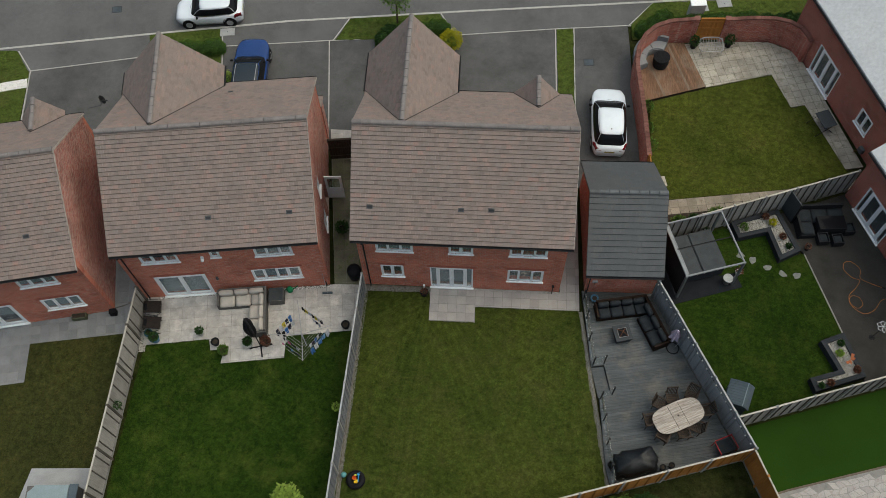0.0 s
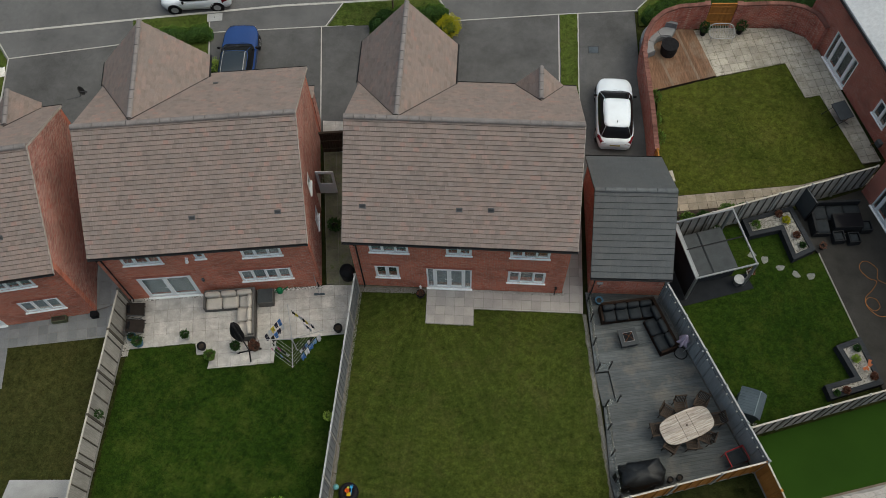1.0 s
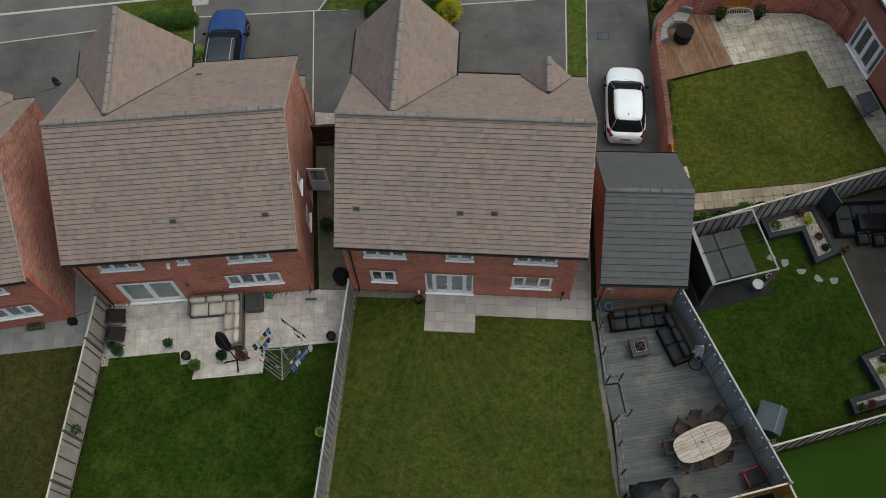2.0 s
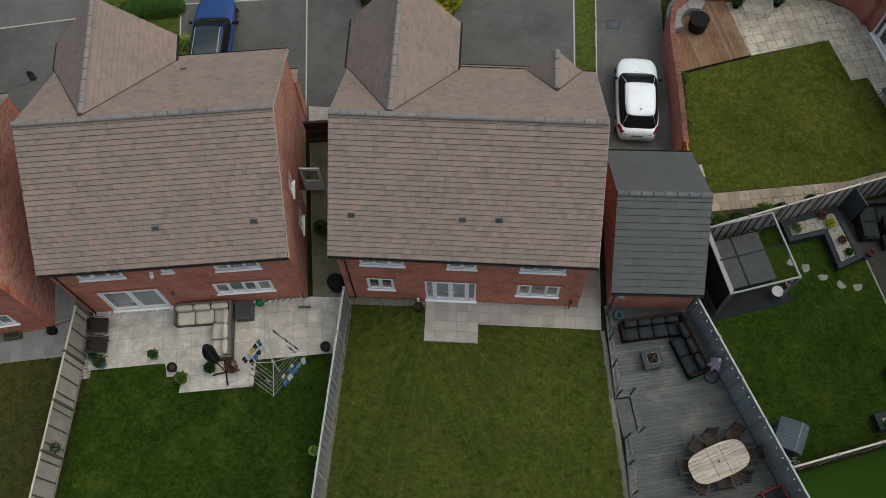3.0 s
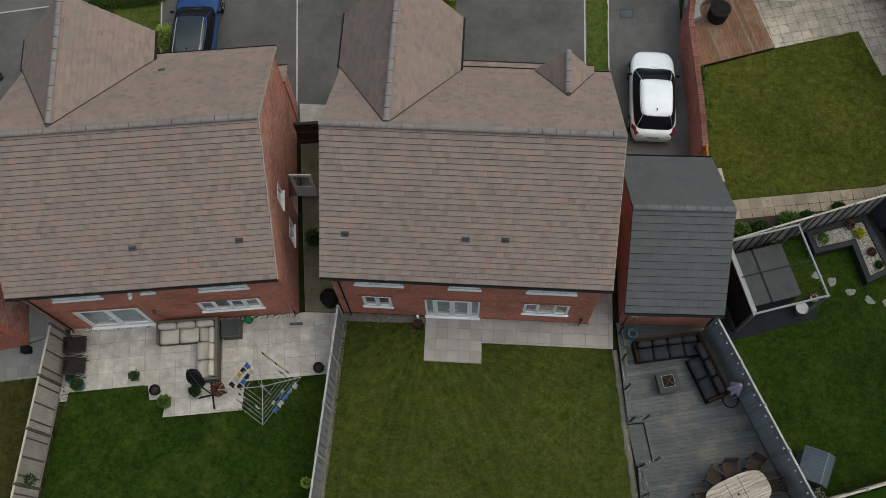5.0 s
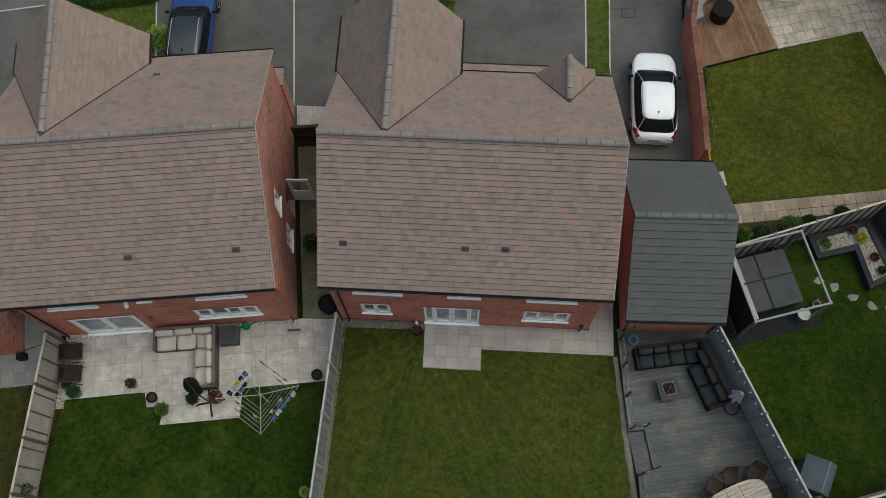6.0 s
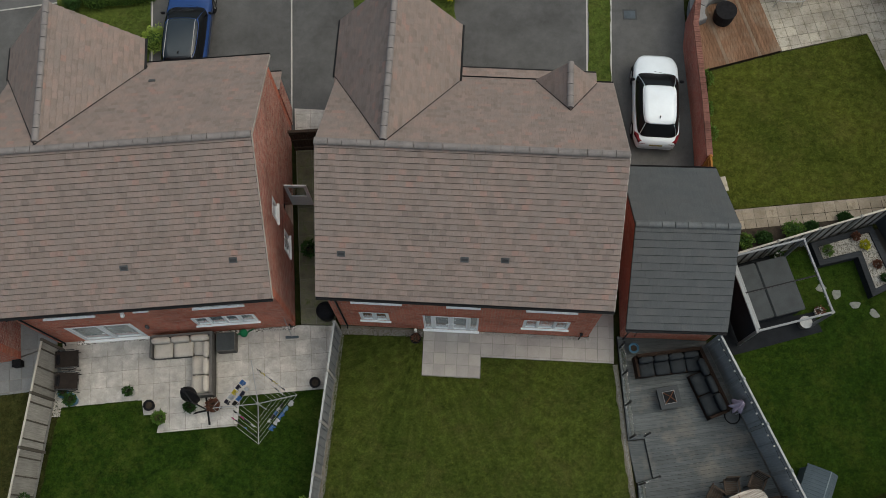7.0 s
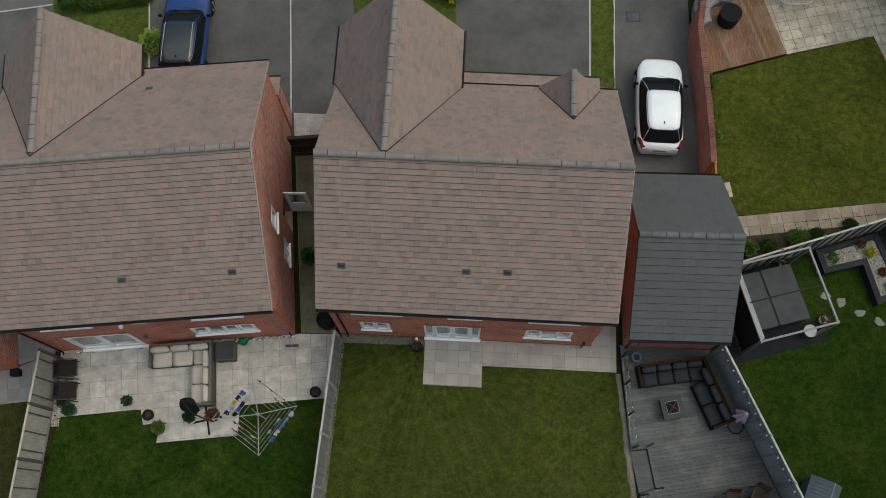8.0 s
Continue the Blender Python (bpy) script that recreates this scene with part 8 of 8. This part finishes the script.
    for i in range(16):
        a, z0 = i * 2.4, 1.0 + i * 0.14
        e = (0.5 * math.cos(a), 0.5 * math.sin(a), z0 + 0.5)
        lb.tube([(0, 0, z0), (0.3 * math.cos(a), 0.3 * math.sin(a), z0 + 0.2), e], 0.014, 5, taper=(1, 0.7, 0.3))
        leaves(130, ball_leaf(e[0], e[1], e[2], 0.3, 0.3, 0.32, -1.1), 0.11, 50 + i, lf)
    part("limbs", lb, M_BARK, t)
    part("crown", lf, M_LEAF_BRIGHT, t)["kind"] = "stuff"


M_LIDBLUE = plain("worn_blue_steel", (0.07, 0.085, 0.10), 0.6)
street()
# ---- slabs and boards, piece by piece ----
def clip(poly, x0, x1, y0, y1):
    """The part of a polygon inside a rectangle."""
    for ax, lim, sg in ((0, x0, 1), (0, x1, -1), (1, y0, 1), (1, y1, -1)):
        out = []
        for i, p in enumerate(poly):
            q = poly[i - 1]
            ip, iq = (p[ax] - lim) * sg >= 0, (q[ax] - lim) * sg >= 0
            if ip != iq:
                k = (lim - q[ax]) / (p[ax] - q[ax])
                out.append((q[0] + (p[0] - q[0]) * k, q[1] + (p[1] - q[1]) * k))
            if ip:
                out.append(p)
        poly = out
        if not poly:
            break
    return poly


def slab_field(name, m, size, mat, poly, label, z=0.02, category="patio", joint=None, gap=0.012):
    """Square slabs of one size, cut where they meet the outline."""
    root = solid(name, Geo().prism(poly, -0.14, z - 0.012), joint or M_JOINT, label, category, kind="structure")
    s = size - gap
    g = Geo()
    g.v = [(0, 0, -0.02), (s, 0, -0.02), (s, s, -0.02), (0, s, -0.02), (0, 0, -0.003), (s, 0, -0.003), (s, s, -0.003), (0, s, -0.003),
           (0.005, 0.005, 0), (s - 0.005, 0.005, 0), (s - 0.005, s - 0.005, 0), (0.005, s - 0.005, 0)]
    g.f = [(8, 9, 10, 11), (4, 5, 9, 8), (5, 6, 10, 9), (6, 7, 11, 10), (7, 4, 8, 11), (0, 1, 5, 4), (1, 2, 6, 5), (2, 3, 7, 6), (3, 0, 4, 7)]
    me = g.mesh("slab", mat)
    r = random.Random(4)
    inv = m.inverted()
    loc = [tuple((inv @ Vector((x, y, 0)))[:2]) for x, y in poly]
    xs, ys = [p[0] for p in loc], [p[1] for p in loc]
    for i in range(math.floor(min(xs) / size), math.ceil(max(xs) / size)):
        for j in range(math.floor(min(ys) / size), math.ceil(max(ys) / size)):
            x, y = i * size + 0.006, j * size + 0.006
            c = clip(loc, x, x + s, y, y + s)
            if len(c) < 3:
                continue
            area = abs(sum(c[k][0] * c[k - 1][1] - c[k - 1][0] * c[k][1] for k in range(len(c)))) / 2
            lift = z + (r.random() - 0.5) * 0.005
            if area > 0.985 * s * s:
                piece("slab", me, root, m @ Matrix.Translation((x, y, lift)))
            elif area > 0.012:
                part("slab", Geo().prism([(p[0], p[1]) for p in c], lift - 0.02, lift, m), mat, root)
    return root


def patios():
    main = [(-0.01, -0.02), (6.32, -0.02), (6.2, 7.14), (7.23, 7.14), (7.26, -0.98), (2.21, -0.99), (2.23, -1.81), (0.01, -1.81)]
    slab_field("patio", Matrix.Translation((-0.02, -0.9, 0)), 0.444, M_SLAB, main, "grey concrete slab patio behind the house")
    left = [(-13.59, -3.75), (-10.47, -3.28), (-10.31, -3.85), (-9.66, -3.76), (-9.71, -4.48), (-6.74, -4.05), (-6.78, -2.95), (-3.39, -2.47), (-3.29, -0.06), (-4.8, -0.11), (-13.88, -1.26)]
    m = pose(-13.59, -3.75, 0, 0, 0, 8.1)
    slab_field("patio", m, 0.6, M_SLAB_PALE, left, "pale riven stone patio with slightly mixed slabs")
    alley = [(-4.77, -0.06), (-3.46, -0.06), (-3.51, 7.3), (-5.77, 7.3)]
    m = pose(-4.77, -0.06, 0, 0, 0, 7.4)
    slab_field("path", m, 0.6, M_SLAB_MOSS, alley, "greenish slab path between two houses", 0.015, "path")
    slab_field("path", m, 0.6, M_SLAB_PALE, [(-5.78, 7.33), (-3.51, 7.33), (-3.52, 9.15), (-6.02, 9.16)], "pale slab path in front of the alley gate", 0.015, "path")
    far = [(-25.71, -5.19), (-20.63, -3.08), (-15.59, -2.02), (-14.14, -1.36), (-13.93, -3.07), (-19.09, -3.95), (-18.84, -5.87), (-25.8, -7.23)]
    m = pose(-19.09, -3.95, 0, 0, 0, 11)
    slab_field("path", m, 0.45, M_SLAB_BLUE, far, "blue-grey slab path along the house", 0.015, "path")
    m = pose(-14.24, -1.46, 0, 0, 0, 8.9)
    slab_field("path", m, 0.6, M_SLAB_BLUE, [(-15.61, -1.97), (-14.12, -1.34), (-15.1, 6.51), (-17.19, 5.84)], "blue-grey slab path between two houses", 0.012, "path")
    north = [(13.43, 15.88), (14.41, 12.83), (18.14, 13.88), (18.92, 11.67), (19.69, 11.85), (21.25, 7.76), (22.19, 7.94), (20, 14.75), (19.39, 15.65), (18.23, 16.2), (15.5, 16.14)]
    m = pose(13.55, 12.83, 0, 0, 0, 13.2)
    slab_field("patio", m, 0.45, M_SLAB_OLD, north, "weathered buff slab patio inside the brick wall", joint=M_JOINT_OLD, gap=0.024)
    m = pose(10.99, 5.34, 0, 0, 0, 8.5)
    slab_field("path", m, 0.47, M_SLAB_PATH, [(11.02, 4.48), (18.1, 5.56), (18.06, 6.39), (10.99, 5.34)], "buff slab path along the fence", 0.015, "path", joint=M_JOINT_OLD, gap=0.024)
    m = pose(18.06, 6.39, 0, 0, 0, 18.3)
    slab_field("path", m, 0.47, M_SLAB_PATH, [(18.11, 5.56), (21.88, 6.73), (21.5, 7.53), (18.07, 6.39)], "buff slab path leading to the brick house", 0.015, "path", joint=M_JOINT_OLD, gap=0.024)
    flat("patio", [(16.94, 4.67), (18.45, 2.62), (19.68, -1.56), (20.4, -4.1), (25.73, -2.51), (23.48, 2.39), (21.05, 6.26)], -0.12, 0.02, M_CONCRETE, "dark concrete patio by the glazed doors", "patio")
    flat("bed", [(11.08, 2.86), (20.85, 6.41), (20.8, 7.2), (17.98, 6.22), (11.02, 4.58)], -0.12, 0.004, M_SOIL, "planted soil bed between path and fence", "bed")
    crazy = [(15.41, -9.41), (16.25, -9.12), (20.56, -7.88), (25.99, -6.52), (26.33, -11.81), (15.57, -11.93)]
    root = flat("patio", crazy, -0.12, 0.004, M_KERB_DIM, "pale crazy paving beside the artificial turf", "patio")
    strip("kerb", [(15.31, -9.41), (16.2, -9.1), (20.51, -7.86), (25.99, -6.5)], 0.09, -0.1, 0.02, M_EDGING, "brown edging board between turf and paving", "kerb")
    rr = random.Random(17)
    m = pose(15.27, -9.51, 0, 0, 0, 16.3)
    node = {}

    def corner(i, j):
        if (i, j) not in node:
            node[i, j] = Vector((i * 0.34 + (0.17 if j % 2 else 0) + rr.uniform(-0.09, 0.09), j * 0.27 + rr.uniform(-0.07, 0.07)))
        return node[i, j]
    for j in range(-11, 1):
        for i in range(-2, 32):
            q = [corner(i, j), corner(i + 1, j), corner(i + 1, j + 1), corner(i, j + 1)]
            c = sum(q, Vector((0, 0))) / 4
            w = m @ Vector((c.x, c.y, 0))
            edge = -9.41 + (w.x - 15.41) * 0.297
            if w.x < 15.3 or w.y > edge - 0.2 or w.y < -11.9:
                continue
            pts = [tuple(c + (p - c) * 0.93) for p in q]
            part("paving_stone", Geo().prism(pts, -0.01, 0.016 + rr.uniform(0, 0.006), m), M_CRAZY, root)


M_CRAZY = plain("pale_mixed_paving_stone", (0.40, 0.38, 0.365), 0.85, vary=0.2, coarse=3, per="object", wear=(0.30, 0.255, 0.24))
M_EDGING = plain("brown_edging_board", (0.14, 0.11, 0.085), 0.85, vary=0.2)
M_SLAB_MOSS = plain("mossy_slab", (0.17, 0.165, 0.12), 0.9, vary=0.35, coarse=1.5, fine=20, per="object", wear=(0.11, 0.13, 0.05))
M_SLAB_BLUE = plain("blue_grey_slab", (0.215, 0.225, 0.235), 0.85, vary=0.12, coarse=1.5, per="object")
patios()


def boards(root, poly, org, u, step, z0, z1, mats, gap=0.004):
    """Boards along u, cut to the outline of the deck."""
    nrm = Vector((-u.y, u.x, 0))
    m = basis(org, u, nrm, Vector((0, 0, 1)))
    inv = m.inverted()
    loc = [tuple((inv @ Vector((x, y, 0)))[:2]) for x, y in poly]
    ys = [p[1] for p in loc]
    for j in range(math.floor(min(ys) / step), math.ceil(max(ys) / step)):
        c = clip(loc, -60, 60, j * step + gap, (j + 1) * step - gap)
        if len(c) > 2:
            part("board", Geo().prism(c, z0, z1, m), mats[j % len(mats)], root)


def decking():
    """Grey deck with boards across, a sunken step and a front edge."""
    poly = [(7.37, 0.05), (10.75, 0.05), (10.75, -0.19), (14.25, -7.81), (8.52, -9.6), (8.29, -8.63), (8.08, -5.34), (8.64, -5.14), (8.35, -3.74), (7.75, -3.84)]
    root = solid("deck", Geo().prism(poly, -0.1, 0.10), M_GUTTER, "grey weathered timber deck", "deck", kind="structure")
    d = radians(12)
    boards(root, poly, Vector((8.24, -10.27, 0)), Vector((math.cos(d), math.sin(d), 0)), 0.145, 0.101, 0.128, [M_DECK])
    low = solid("step", Geo().prism([(7.75, -3.86), (8.34, -3.76), (8.63, -5.14), (8.05, -5.32)], -0.1, 0.02), M_DECK, "sunken grey deck step beside the lawn", "step", kind="structure")
    brown = [(10.72, 11.61), (14.41, 12.83), (13.43, 15.88), (12.38, 15.85), (11.64, 15.45), (10.73, 14.09)]
    root = solid("deck", Geo().prism(brown, -0.1, 0.08), M_SOIL, "reddish-brown timber deck in the walled garden", "deck", kind="structure")
    u = (Vector((13.43, 15.88, 0)) - Vector((14.41, 12.83, 0))).normalized()
    boards(root, brown, Vector((14.41, 12.83, 0)), u, 0.145, 0.081, 0.108, [M_DECK_BROWN] * 6 + [M_DECK_PALE] + [M_DECK_BROWN] * 9 + [M_DECK_PALE] + [M_DECK_BROWN] * 20, 0.004)


M_DECK_PALE = wood_material("worn_deck_board", (0.17, 0.12, 0.085), (0.26, 0.2, 0.15), 1, 1.0, 0.8)
decking()
